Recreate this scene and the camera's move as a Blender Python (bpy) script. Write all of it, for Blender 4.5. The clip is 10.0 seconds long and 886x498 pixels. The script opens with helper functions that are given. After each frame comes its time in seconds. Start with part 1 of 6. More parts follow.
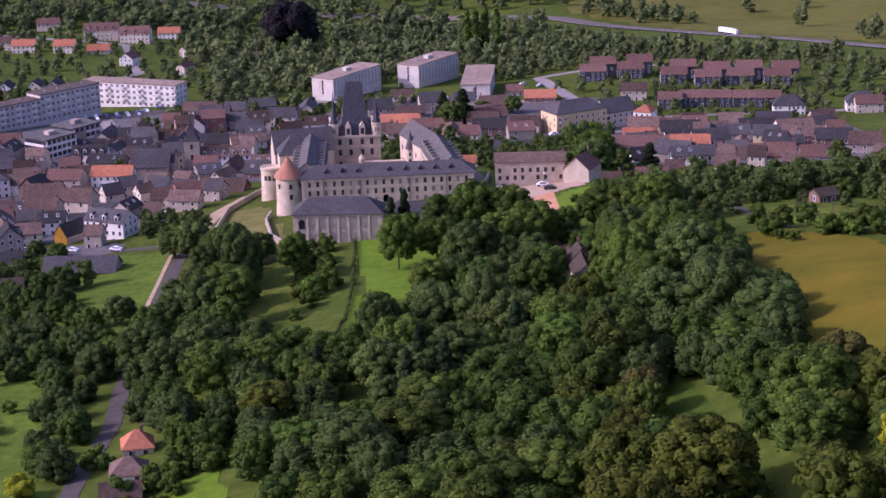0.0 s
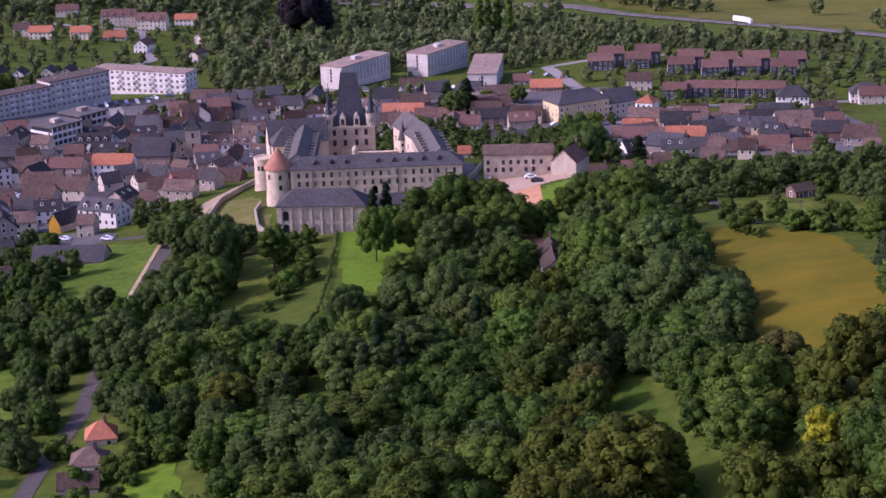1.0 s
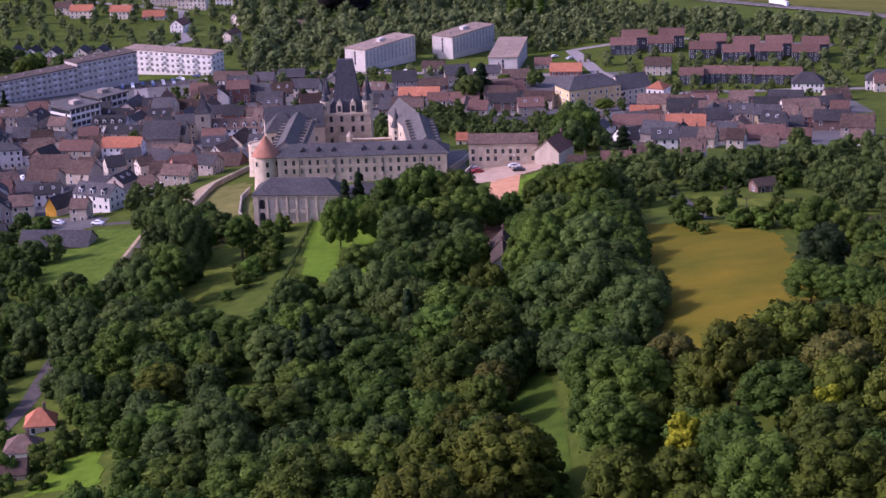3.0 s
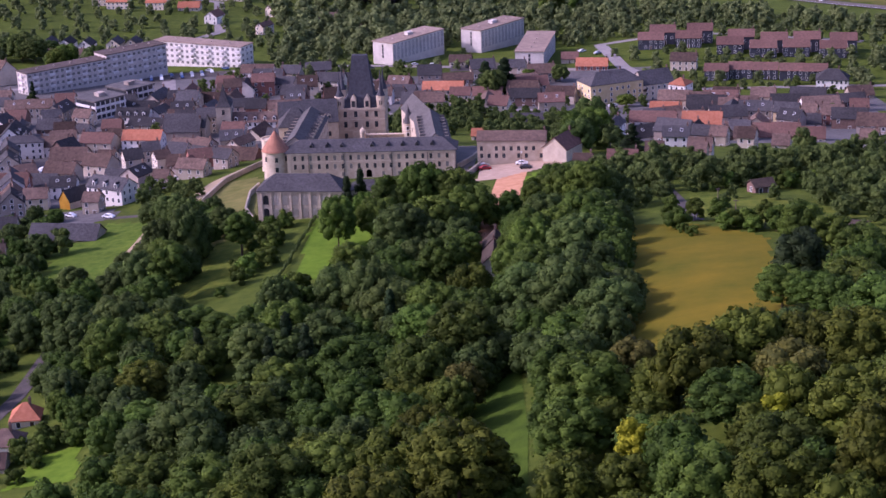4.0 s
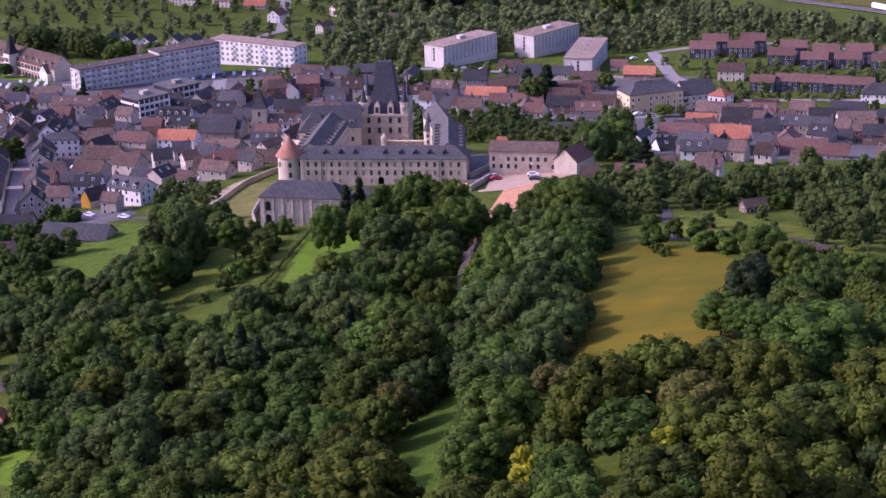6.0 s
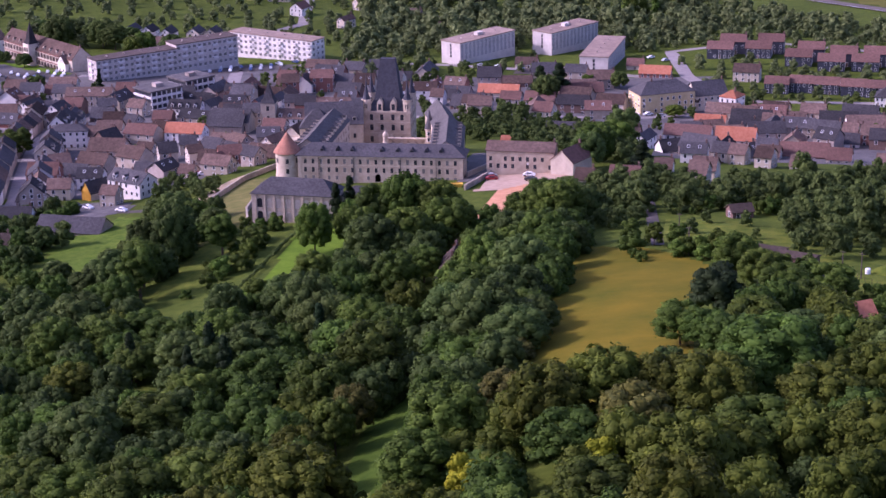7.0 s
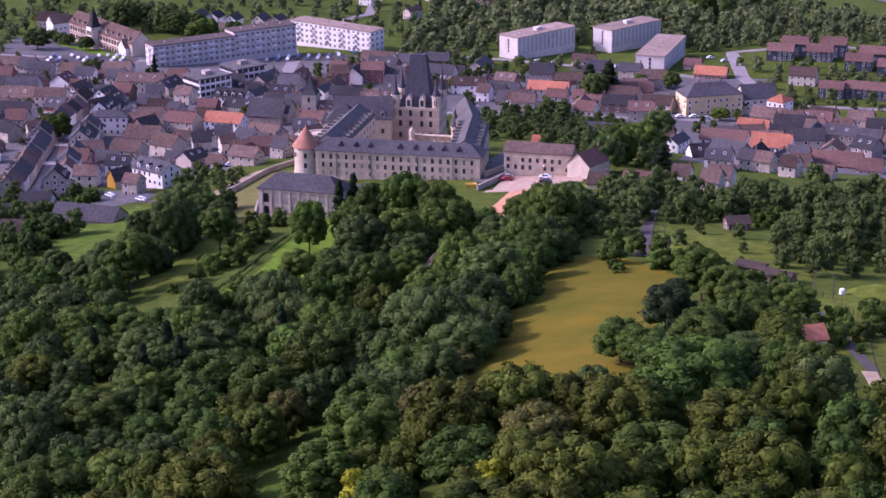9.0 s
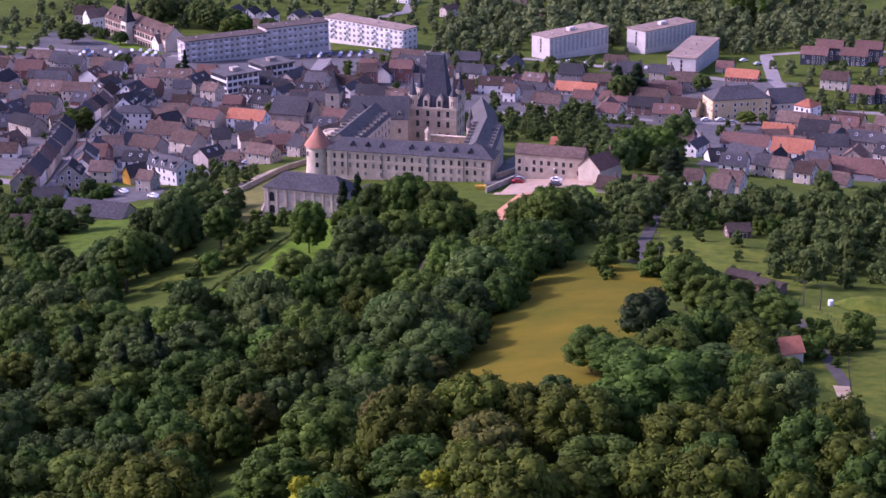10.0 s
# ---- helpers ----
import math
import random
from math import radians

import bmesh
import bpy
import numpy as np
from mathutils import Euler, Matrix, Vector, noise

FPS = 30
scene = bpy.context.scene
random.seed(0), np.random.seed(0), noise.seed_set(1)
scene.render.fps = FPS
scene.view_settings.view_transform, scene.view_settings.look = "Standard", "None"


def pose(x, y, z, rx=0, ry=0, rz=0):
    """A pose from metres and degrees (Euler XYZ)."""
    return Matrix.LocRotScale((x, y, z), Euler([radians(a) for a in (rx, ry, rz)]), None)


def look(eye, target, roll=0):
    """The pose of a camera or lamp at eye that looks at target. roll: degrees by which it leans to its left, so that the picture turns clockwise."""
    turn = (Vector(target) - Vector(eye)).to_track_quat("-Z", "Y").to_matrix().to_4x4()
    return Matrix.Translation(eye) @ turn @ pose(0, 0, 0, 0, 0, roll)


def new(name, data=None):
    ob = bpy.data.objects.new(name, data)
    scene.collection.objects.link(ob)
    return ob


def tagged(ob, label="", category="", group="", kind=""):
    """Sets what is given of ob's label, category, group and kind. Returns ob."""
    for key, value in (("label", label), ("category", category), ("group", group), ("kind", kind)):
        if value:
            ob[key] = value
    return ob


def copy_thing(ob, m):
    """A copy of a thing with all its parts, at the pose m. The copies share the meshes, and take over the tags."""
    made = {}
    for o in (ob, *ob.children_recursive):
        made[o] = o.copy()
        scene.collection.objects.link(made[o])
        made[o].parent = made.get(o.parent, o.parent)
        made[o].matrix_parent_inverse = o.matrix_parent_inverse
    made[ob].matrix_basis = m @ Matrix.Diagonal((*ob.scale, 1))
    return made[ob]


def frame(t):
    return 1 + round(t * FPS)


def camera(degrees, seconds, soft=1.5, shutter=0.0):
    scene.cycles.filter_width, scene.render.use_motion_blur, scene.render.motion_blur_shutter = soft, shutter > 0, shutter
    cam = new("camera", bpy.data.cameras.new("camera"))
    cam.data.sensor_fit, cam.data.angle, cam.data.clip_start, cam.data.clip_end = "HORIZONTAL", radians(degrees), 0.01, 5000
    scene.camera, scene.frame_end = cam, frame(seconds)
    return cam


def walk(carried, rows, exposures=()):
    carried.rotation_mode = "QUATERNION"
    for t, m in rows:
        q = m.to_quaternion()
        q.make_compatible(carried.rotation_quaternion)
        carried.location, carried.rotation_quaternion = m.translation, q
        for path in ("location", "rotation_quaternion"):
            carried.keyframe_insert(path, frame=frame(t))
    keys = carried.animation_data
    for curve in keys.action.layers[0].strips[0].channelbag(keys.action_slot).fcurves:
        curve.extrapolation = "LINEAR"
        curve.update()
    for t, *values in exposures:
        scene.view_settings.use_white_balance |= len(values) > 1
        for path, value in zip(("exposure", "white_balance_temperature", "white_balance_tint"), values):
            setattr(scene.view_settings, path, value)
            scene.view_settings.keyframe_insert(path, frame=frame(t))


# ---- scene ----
cam = camera(26.45, 10.0, soft=1.55)
PATH = [
    (0, (18.38, -609.88, 168.26), (22.776, -514.220, 139.457), -1.92),
    (0.5, (26.92, -612.25, 170.02), (30.196, -516.671, 140.803), -1.94),
    (1, (35.55, -614.48, 171.75), (37.835, -518.990, 142.152), -1.92),
    (1.5, (44.20, -616.52, 173.42), (45.486, -521.107, 143.510), -1.96),
    (2, (52.99, -618.26, 175.06), (53.414, -522.926, 144.886), -1.97),
    (2.5, (61.63, -619.70, 176.65), (60.788, -524.481, 146.122), -2.08),
    (4, (87.79, -621.71, 180.94), (82.386, -526.908, 149.575), -2.22),
    (4.5, (96.32, -621.48, 182.03), (89.409, -526.799, 150.597), -2.21),
    (5, (105.04, -621.02, 183.12), (96.619, -526.470, 151.678), -2.08),
    (6.5, (130.46, -617.77, 185.84), (118.083, -523.688, 154.289), -1.53),
    (7, (138.95, -615.92, 186.62), (125.412, -522.074, 154.834), -1.25),
    (7.5, (147.25, -613.81, 187.37), (132.399, -520.225, 155.410), -1.08),
    (8, (155.64, -611.31, 188.12), (139.284, -518.046, 155.963), -0.88),
    (8.5, (163.90, -608.42, 188.82), (145.943, -515.497, 156.531), -0.74),
    (9, (172.24, -605.22, 189.40), (152.724, -512.649, 156.993), -0.53),
    (9.5, (180.42, -601.83, 189.85), (159.364, -509.635, 157.354), -0.41),
    (10, (188.84, -598.27, 190.24), (166.152, -506.496, 157.655), -0.25),
]
walk(cam, [(t, look(eye, target, roll)) for t, eye, target, roll in PATH], exposures=[(0.0, 0.55, 5580, 53), (4.5, 0.64, 5540, 55), (10.0, 0.84, 5450, 60)])

# ---- light ----
SUN_FROM = Vector((-0.93, -0.12, 0.62)).normalized()
world = bpy.data.worlds.new("sky")
scene.world = world
world.use_nodes = True
wn = world.node_tree.nodes
sky = wn.new("ShaderNodeTexSky")
sky.sky_type = "NISHITA"
sky.sun_disc = False
sky.sun_elevation = math.asin(SUN_FROM.z)
sky.sun_rotation = math.atan2(SUN_FROM.x, SUN_FROM.y)
sky.dust_density = 3.0
world.node_tree.links.new(sky.outputs["Color"], wn["Background"].inputs["Color"])
wn["Background"].inputs["Strength"].default_value = 0.15
sun_data = bpy.data.lights.new("sun", "SUN")
sun_data.energy = 2.3
sun_data.angle = radians(2.5)
sun_data.color = (1.0, 0.93, 0.82)
sun = new("sun", sun_data)
sun.matrix_world = look(SUN_FROM * 900, (0, 0, 0))


# ---- materials ----
def mat(name, c1, c2, scale=1.0, rough=0.85, bump=0.0, big=0.0, metal=0.0, vary=0.0, fine=8.0):
    """Two-scale mottled surface: c1 to c2 by noise of that scale (per metre), broad stains, and a random tone per object."""
    m = bpy.data.materials.new(name)
    m.use_nodes = True
    nt = m.node_tree
    n, l = nt.nodes, nt.links
    b = n["Principled BSDF"]
    b.inputs["Roughness"].default_value = rough
    b.inputs["Metallic"].default_value = metal
    b.inputs["Specular IOR Level"].default_value = 0.06 if rough > 0.93 else 0.2 if rough > 0.8 else 0.4
    tc = n.new("ShaderNodeNewGeometry")
    na = n.new("ShaderNodeTexNoise")
    na.inputs["Scale"].default_value = scale
    na.inputs["Detail"].default_value = 6
    na.inputs["Roughness"].default_value = 0.65
    l.new(tc.outputs["Position"], na.inputs["Vector"])
    rp = n.new("ShaderNodeValToRGB")
    rp.color_ramp.elements[0].position, rp.color_ramp.elements[1].position = 0.32, 0.68
    rp.color_ramp.elements[0].color, rp.color_ramp.elements[1].color = (*c1, 1), (*c2, 1)
    l.new(na.outputs["Fac"], rp.inputs["Fac"])
    out = rp.outputs["Color"]
    if big or vary:
        hsv = n.new("ShaderNodeHueSaturation")
        l.new(out, hsv.inputs["Color"])
        mul = n.new("ShaderNodeMath")
        mul.operation = "MULTIPLY_ADD"
        nb = n.new("ShaderNodeTexNoise")
        nb.inputs["Scale"].default_value = scale * 0.11
        nb.inputs["Detail"].default_value = 3
        l.new(tc.outputs["Position"], nb.inputs["Vector"])
        l.new(nb.outputs["Fac"], mul.inputs[0])
        mul.inputs[1].default_value = big * 2
        mul.inputs[2].default_value = 1 - big
        val = mul.outputs[0]
        if vary:
            oi = n.new("ShaderNodeObjectInfo")
            m2 = n.new("ShaderNodeMath")
            m2.operation = "MULTIPLY_ADD"
            l.new(oi.outputs["Random"], m2.inputs[0])
            m2.inputs[1].default_value = vary * 2
            m2.inputs[2].default_value = 1 - vary
            m3 = n.new("ShaderNodeMath")
            m3.operation = "MULTIPLY"
            l.new(val, m3.inputs[0])
            l.new(m2.outputs[0], m3.inputs[1])
            val = m3.outputs[0]
        l.new(val, hsv.inputs["Value"])
        out = hsv.outputs["Color"]
    l.new(out, b.inputs["Base Color"])
    if bump:
        nf = n.new("ShaderNodeTexNoise")
        nf.inputs["Scale"].default_value = scale * fine
        nf.inputs["Detail"].default_value = 4
        l.new(tc.outputs["Position"], nf.inputs["Vector"])
        bp = n.new("ShaderNodeBump")
        bp.inputs["Strength"].default_value = bump
        bp.inputs["Distance"].default_value = 0.3
        l.new(nf.outputs["Fac"], bp.inputs["Height"])
        l.new(bp.outputs["Normal"], b.inputs["Normal"])
    return m


def leaf_mat(name, c1, c2, hue=0.02, vary=0.3):
    """Foliage: tone by clump (random per island) and by tree (object random), with light coming through."""
    m = bpy.data.materials.new(name)
    m.use_nodes = True
    nt = m.node_tree
    n, l = nt.nodes, nt.links
    b = n["Principled BSDF"]
    b.inputs["Roughness"].default_value = 0.75
    b.inputs["Specular IOR Level"].default_value = 0.12
    geo = n.new("ShaderNodeNewGeometry")
    rp = n.new("ShaderNodeValToRGB")
    rp.color_ramp.elements[0].color, rp.color_ramp.elements[1].color = (*c1, 1), (*c2, 1)
    l.new(geo.outputs["Random Per Island"], rp.inputs["Fac"])
    oi = n.new("ShaderNodeObjectInfo")
    hs = n.new("ShaderNodeHueSaturation")
    mh = n.new("ShaderNodeMapRange")
    mh.inputs["To Min"].default_value, mh.inputs["To Max"].default_value = 0.5 - hue, 0.5 + hue
    mv = n.new("ShaderNodeMath")
    mv.operation = "MULTIPLY_ADD"
    # a second random number from the first
    fr = n.new("ShaderNodeMath")
    fr.operation = "MULTIPLY"
    fr.inputs[1].default_value = 37.7
    fc = n.new("ShaderNodeMath")
    fc.operation = "FRACT"
    l.new(oi.outputs["Random"], fr.inputs[0])
    l.new(fr.outputs[0], fc.inputs[0])
    l.new(fc.outputs[0], mh.inputs["Value"])
    l.new(mh.outputs["Result"], hs.inputs["Hue"])
    l.new(oi.outputs["Random"], mv.inputs[0])
    mv.inputs[1].default_value, mv.inputs[2].default_value = vary * 2, 1 - vary
    ns = n.new("ShaderNodeTexNoise")
    ns.inputs["Scale"].default_value = 0.09
    ns.inputs["Detail"].default_value = 3
    l.new(geo.outputs["Position"], ns.inputs["Vector"])
    nv = n.new("ShaderNodeMapRange")
    nv.inputs["From Min"].default_value, nv.inputs["From Max"].default_value = 0.3, 0.7
    nv.inputs["To Min"].default_value, nv.inputs["To Max"].default_value = 0.7, 1.3
    l.new(ns.outputs["Fac"], nv.inputs["Value"])
    mm = n.new("ShaderNodeMath")
    mm.operation = "MULTIPLY"
    l.new(nv.outputs["Result"], mm.inputs[0])
    l.new(mv.outputs[0], mm.inputs[1])
    l.new(mm.outputs[0], hs.inputs["Value"])
    l.new(rp.outputs["Color"], hs.inputs["Color"])
    l.new(hs.outputs["Color"], b.inputs["Base Color"])
    tr = n.new("ShaderNodeBsdfTranslucent")
    l.new(hs.outputs["Color"], tr.inputs["Color"])
    mx = n.new("ShaderNodeMixShader")
    mx.inputs["Fac"].default_value = 0.36
    l.new(b.outputs["BSDF"], mx.inputs[1])
    l.new(tr.outputs["BSDF"], mx.inputs[2])
    l.new(mx.outputs["Shader"], n["Material Output"].inputs["Surface"])
    return m


GRASS = mat("meadow_grass", (0.042, 0.068, 0.009), (0.084, 0.110, 0.015), 0.25, 0.95, 0.6, 0.35)
STONE = mat("pale_limestone", (0.42, 0.335, 0.245), (0.58, 0.49, 0.38), 0.6, 0.9, 0.3, 0.25)
STONE_WORN = mat("weathered_limestone", (0.34, 0.27, 0.20), (0.52, 0.43, 0.335), 0.35, 0.94, 0.4, 0.38)
STONE_DARK = mat("grey_limestone", (0.30, 0.25, 0.195), (0.44, 0.375, 0.30), 0.5, 0.9, 0.3, 0.3)
SLATE = mat("blue_grey_slate", (0.038, 0.037, 0.040), (0.076, 0.072, 0.074), 1.2, 0.94, 0.3, 0.35, vary=0.4)
SLATE_KEEP = mat("dark_blue_slate", (0.048, 0.049, 0.058), (0.082, 0.082, 0.095), 0.9, 0.94, 0.3, 0.3)
# Lighter than SLATE: full sun on the ranges' west slopes is put into the colour.
SLATE_PALE = mat("sunlit_slate", (0.070, 0.066, 0.064), (0.125, 0.118, 0.114), 1.2, 0.94, 0.3, 0.3)
ZINC = mat("pale_zinc_roofing", (0.55, 0.55, 0.56), (0.70, 0.70, 0.70), 0.5, 0.45, 0.1, 0.15)
COPPER = mat("salmon_tile_cone", (0.25, 0.105, 0.062), (0.37, 0.165, 0.10), 1.0, 0.8, 0.3, 0.15)
TILE_BROWN = mat("brown_clay_tile", (0.070, 0.048, 0.040), (0.142, 0.096, 0.076), 0.8, 0.94, 0.5, 0.35, vary=0.5)
TILE_DARK = mat("dark_brown_tile", (0.046, 0.036, 0.029), (0.088, 0.066, 0.052), 0.9, 0.95, 0.4, 0.3)
TILE_RED = mat("orange_clay_tile", (0.30, 0.11, 0.06), (0.42, 0.17, 0.10), 0.8, 0.94, 0.4, 0.2, vary=0.2)
TILE_MAROON = mat("maroon_tile", (0.105, 0.060, 0.050), (0.175, 0.100, 0.080), 0.9, 0.94, 0.4, 0.2, vary=0.15)
ROOF_FLAT = mat("gravel_flat_roof", (0.21, 0.155, 0.125), (0.32, 0.24, 0.19), 0.3, 0.95, 0.2, 0.3, vary=0.1)
PLASTER = mat("cream_render", (0.43, 0.36, 0.28), (0.58, 0.50, 0.40), 0.35, 0.9, 0.15, 0.3, vary=0.3)
PLASTER_WHITE = mat("white_render", (0.62, 0.58, 0.54), (0.78, 0.74, 0.69), 0.3, 0.85, 0.1, 0.15, vary=0.06)
PLASTER_GREY = mat("grey_render", (0.27, 0.222, 0.19), (0.40, 0.335, 0.29), 0.4, 0.9, 0.2, 0.25, vary=0.25)
PLASTER_OCHRE = mat("ochre_render", (0.48, 0.365, 0.19), (0.61, 0.48, 0.28), 0.3, 0.9, 0.1, 0.2)
BRICK_RED = mat("dark_red_brick", (0.20, 0.085, 0.065), (0.30, 0.14, 0.11), 1.5, 0.9, 0.3, 0.2, vary=0.15)
BRICK_BROWN = mat("sooty_brown_brick", (0.12, 0.075, 0.06), (0.20, 0.13, 0.105), 2.0, 0.9, 0.2, 0.2)
BLACK_CLAD = mat("blue_black_cladding", (0.022, 0.027, 0.04), (0.045, 0.05, 0.07), 0.8, 0.7, 0.1, 0.2)
GLASS = mat("window_glass", (0.02, 0.022, 0.028), (0.05, 0.055, 0.065), 0.9, 0.12)
WHITE = mat("white_paint", (0.72, 0.72, 0.72), (0.82, 0.82, 0.82), 0.7, 0.6)
ASPHALT = mat("grey_asphalt", (0.056, 0.048, 0.043), (0.094, 0.080, 0.072), 0.4, 0.9, 0.2, 0.3)
MOTORWAY = mat("worn_motorway_asphalt", (0.115, 0.098, 0.088), (0.170, 0.145, 0.130), 0.1, 0.95, 0.1, 0.2)
CONCRETE = mat("pale_road_surface", (0.19, 0.17, 0.165), (0.27, 0.24, 0.225), 0.3, 0.9, 0.1, 0.2)
GRAVEL_PINK = mat("pink_gravel", (0.33, 0.235, 0.165), (0.45, 0.33, 0.245), 0.35, 0.95, 0.2, 0.2)
GRAVEL_ORANGE = mat("orange_gravel", (0.42, 0.205, 0.105), (0.54, 0.285, 0.16), 0.35, 0.95, 0.2, 0.25)
GRAVEL_SAND = mat("sandy_track", (0.30, 0.225, 0.14), (0.43, 0.335, 0.215), 0.35, 0.95, 0.2, 0.25)
HAY = mat("mown_dry_field", (0.082, 0.086, 0.007), (0.160, 0.120, 0.009), 0.05, 0.95, 0.4, 0.15)
HAY_GREEN = mat("sunlit_meadow", (0.050, 0.084, 0.010), (0.132, 0.148, 0.020), 0.3, 0.95, 0.8, 0.45)
PAVING = mat("grey_paving", (0.075, 0.07, 0.068), (0.13, 0.12, 0.115), 0.3, 0.9, 0.2, 0.3)
# About half as bright as LAWN: the trees' shade on the ride is coloured in.
RIDE_GRASS = mat("shaded_ride_grass", (0.036, 0.070, 0.008), (0.070, 0.118, 0.012), 0.22, 0.95, 0.5, 0.4)
MEADOW_VIVID = mat("lush_slope_meadow", (0.046, 0.094, 0.009), (0.108, 0.158, 0.019), 0.3, 0.95, 0.8, 0.45)
LAWN = mat("bright_lawn", (0.070, 0.135, 0.008), (0.112, 0.190, 0.014), 0.3, 0.95, 0.3, 0.3)
BARK = mat("grey_brown_bark", (0.06, 0.045, 0.032), (0.12, 0.09, 0.065), 3.0, 0.95, 0.5)
LEAF = leaf_mat("broadleaf_foliage", (0.046, 0.080, 0.011), (0.088, 0.140, 0.018), 0.016, 0.30)
LEAF_COOL = leaf_mat("grey_green_foliage", (0.046, 0.076, 0.016), (0.086, 0.128, 0.028), 0.012, 0.26)
# Paler, greyer greens: the valley's haze is mixed into the leaf colour.
LEAF_FAR = leaf_mat("hazed_far_foliage", (0.092, 0.122, 0.042), (0.150, 0.188, 0.068), 0.0, 0.0)
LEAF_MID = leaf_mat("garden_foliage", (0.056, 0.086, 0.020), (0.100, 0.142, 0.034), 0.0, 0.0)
LEAF_OLIVE = leaf_mat("olive_foliage", (0.050, 0.068, 0.008), (0.096, 0.116, 0.012), 0.012, 0.3)
LEAF_BROWN = leaf_mat("rusty_foliage", (0.060, 0.066, 0.014), (0.112, 0.106, 0.020), 0.012, 0.2)
LEAF_BRIGHT = leaf_mat("yellow_green_foliage", (0.14, 0.165, 0.006), (0.28, 0.285, 0.012), 0.01, 0.15)
LEAF_DARK = leaf_mat("dark_conifer_foliage", (0.012, 0.028, 0.009), (0.03, 0.055, 0.018), 0.02, 0.2)
LEAF_PURPLE = leaf_mat("copper_beech_foliage", (0.014, 0.013, 0.015), (0.028, 0.023, 0.026), 0.01, 0.15)


# ---- mesh helpers ----
def link(name, bm, material, parent=None, label="", smooth=False):
    me = bpy.data.meshes.new(name)
    if smooth:
        for f in bm.faces:
            f.smooth = True
    bm.to_mesh(me)
    bm.free()
    for m in material if isinstance(material, (list, tuple)) else [material]:
        me.materials.append(m)
    ob = new(name, me)
    if parent is not None:
        ob.parent = parent
    if label:
        ob["label"] = label
    return ob


def part(name, bm, material, parent, label="", smooth=False):
    return link(name, bm, material, parent, label, smooth)


def shared(name, mesh, parent, m):
    """One more piece on a mesh that is already made."""
    ob = new(name, mesh)
    ob.parent = parent
    ob.matrix_basis = m
    return ob


def add_box(bm, x0, y0, z0, x1, y1, z1, mi=0):
    v = [bm.verts.new(p) for p in ((x0, y0, z0), (x1, y0, z0), (x1, y1, z0), (x0, y1, z0), (x0, y0, z1), (x1, y0, z1), (x1, y1, z1), (x0, y1, z1))]
    for a in ((3, 2, 1, 0), (4, 5, 6, 7), (0, 1, 5, 4), (1, 2, 6, 5), (2, 3, 7, 6), (3, 0, 4, 7)):
        bm.faces.new([v[i] for i in a]).material_index = mi


def box(*d):
    bm = bmesh.new()
    add_box(bm, *d)
    return bm


def poly_faces(bm, verts, faces, mi=0):
    v = [bm.verts.new(p) for p in verts]
    for f in faces:
        bm.faces.new([v[i] for i in f]).material_index = mi


def add_lathe(bm, prof, seg=24, cx=0.0, cy=0.0, mi=0):
    """prof: (radius, z) from bottom to top."""
    rings = []
    for r, z in prof:
        if r < 1e-4:
            rings.append([bm.verts.new((cx, cy, z))])
        else:
            rings.append([bm.verts.new((cx + r * math.cos(2 * math.pi * i / seg), cy + r * math.sin(2 * math.pi * i / seg), z)) for i in range(seg)])
    for a, b in zip(rings, rings[1:]):
        for i in range(seg):
            j = (i + 1) % seg
            if len(a) == 1 and len(b) == 1:
                continue
            if len(a) == 1:
                f = bm.faces.new((a[0], b[j], b[i]))
            elif len(b) == 1:
                f = bm.faces.new((a[i], a[j], b[0]))
            else:
                f = bm.faces.new((a[i], a[j], b[j], b[i]))
            f.material_index = mi


# ---- ground ----
GX = np.array([-420, -150, -85, -38, 5, 45, 82, 105, 150, 450.0])
GY = np.array([-420, -300, -200, -110, -30, 30, 120, 260, 400, 700.0])
GZ = np.array([
    [24.2, 24.2, 26.2, 29.2, 34.2, 40.2, 46.2, 52.2, 60.2, 74.2],
    [11, 11, 13, 15, 23, 29, 35, 49, 55, 59],
    [1, 2, 4, 7, 17, 21, 25, 38, 40, 37],
    [-5.9, -4.9, -1.9, 2.1, 11.1, 14.1, 16.6, 24.1, 26.1, 21.1],
    [-10.7, -10.7, -8.7, -3.7, 4.3, 5.8, 8.8, 11.3, 12.3, 6.3],
    [-15.3, -15.3, -15.3, -9.3, -2.3, -1.3, 1.7, 2.7, 0.7, -4.3],
    [-24.2, -24.2, -23.2, -20.2, -17.2, -16.2, -16.2, -16.2, -17.2, -18.2],
    [-35.6, -35.6, -34.6, -33.6, -33.6, -34.1, -34.6, -35.6, -35.6, -32.6],
    [-46, -48, -46, -45, -45, -44.5, -43, -42, -38, -41],
    [-52, -57, -63, -67, -69, -69, -69, -68, -65, -75],
])
STEP = 8.0
NX, NY = 300, 350
OX, OY = -1100.0, -700.0


def build_heights():
    xs = OX + STEP * np.arange(NX)
    ys = OY + STEP * np.arange(NY)
    rows = np.array([np.interp(xs, GX, r) for r in GZ])
    z = np.array([np.interp(ys, GY, rows[:, i]) for i in range(NX)]).T
    k = np.exp(-np.linspace(-2, 2, 7) ** 2)
    k /= k.sum()
    for _ in range(2):
        p = np.pad(z, 3, mode="edge")
        p = np.array([np.convolve(r, k, "valid") for r in p])
        z = np.array([np.convolve(c, k, "valid") for c in p.T]).T
    return xs, ys, z


HXS, HYS, HZ = build_heights()


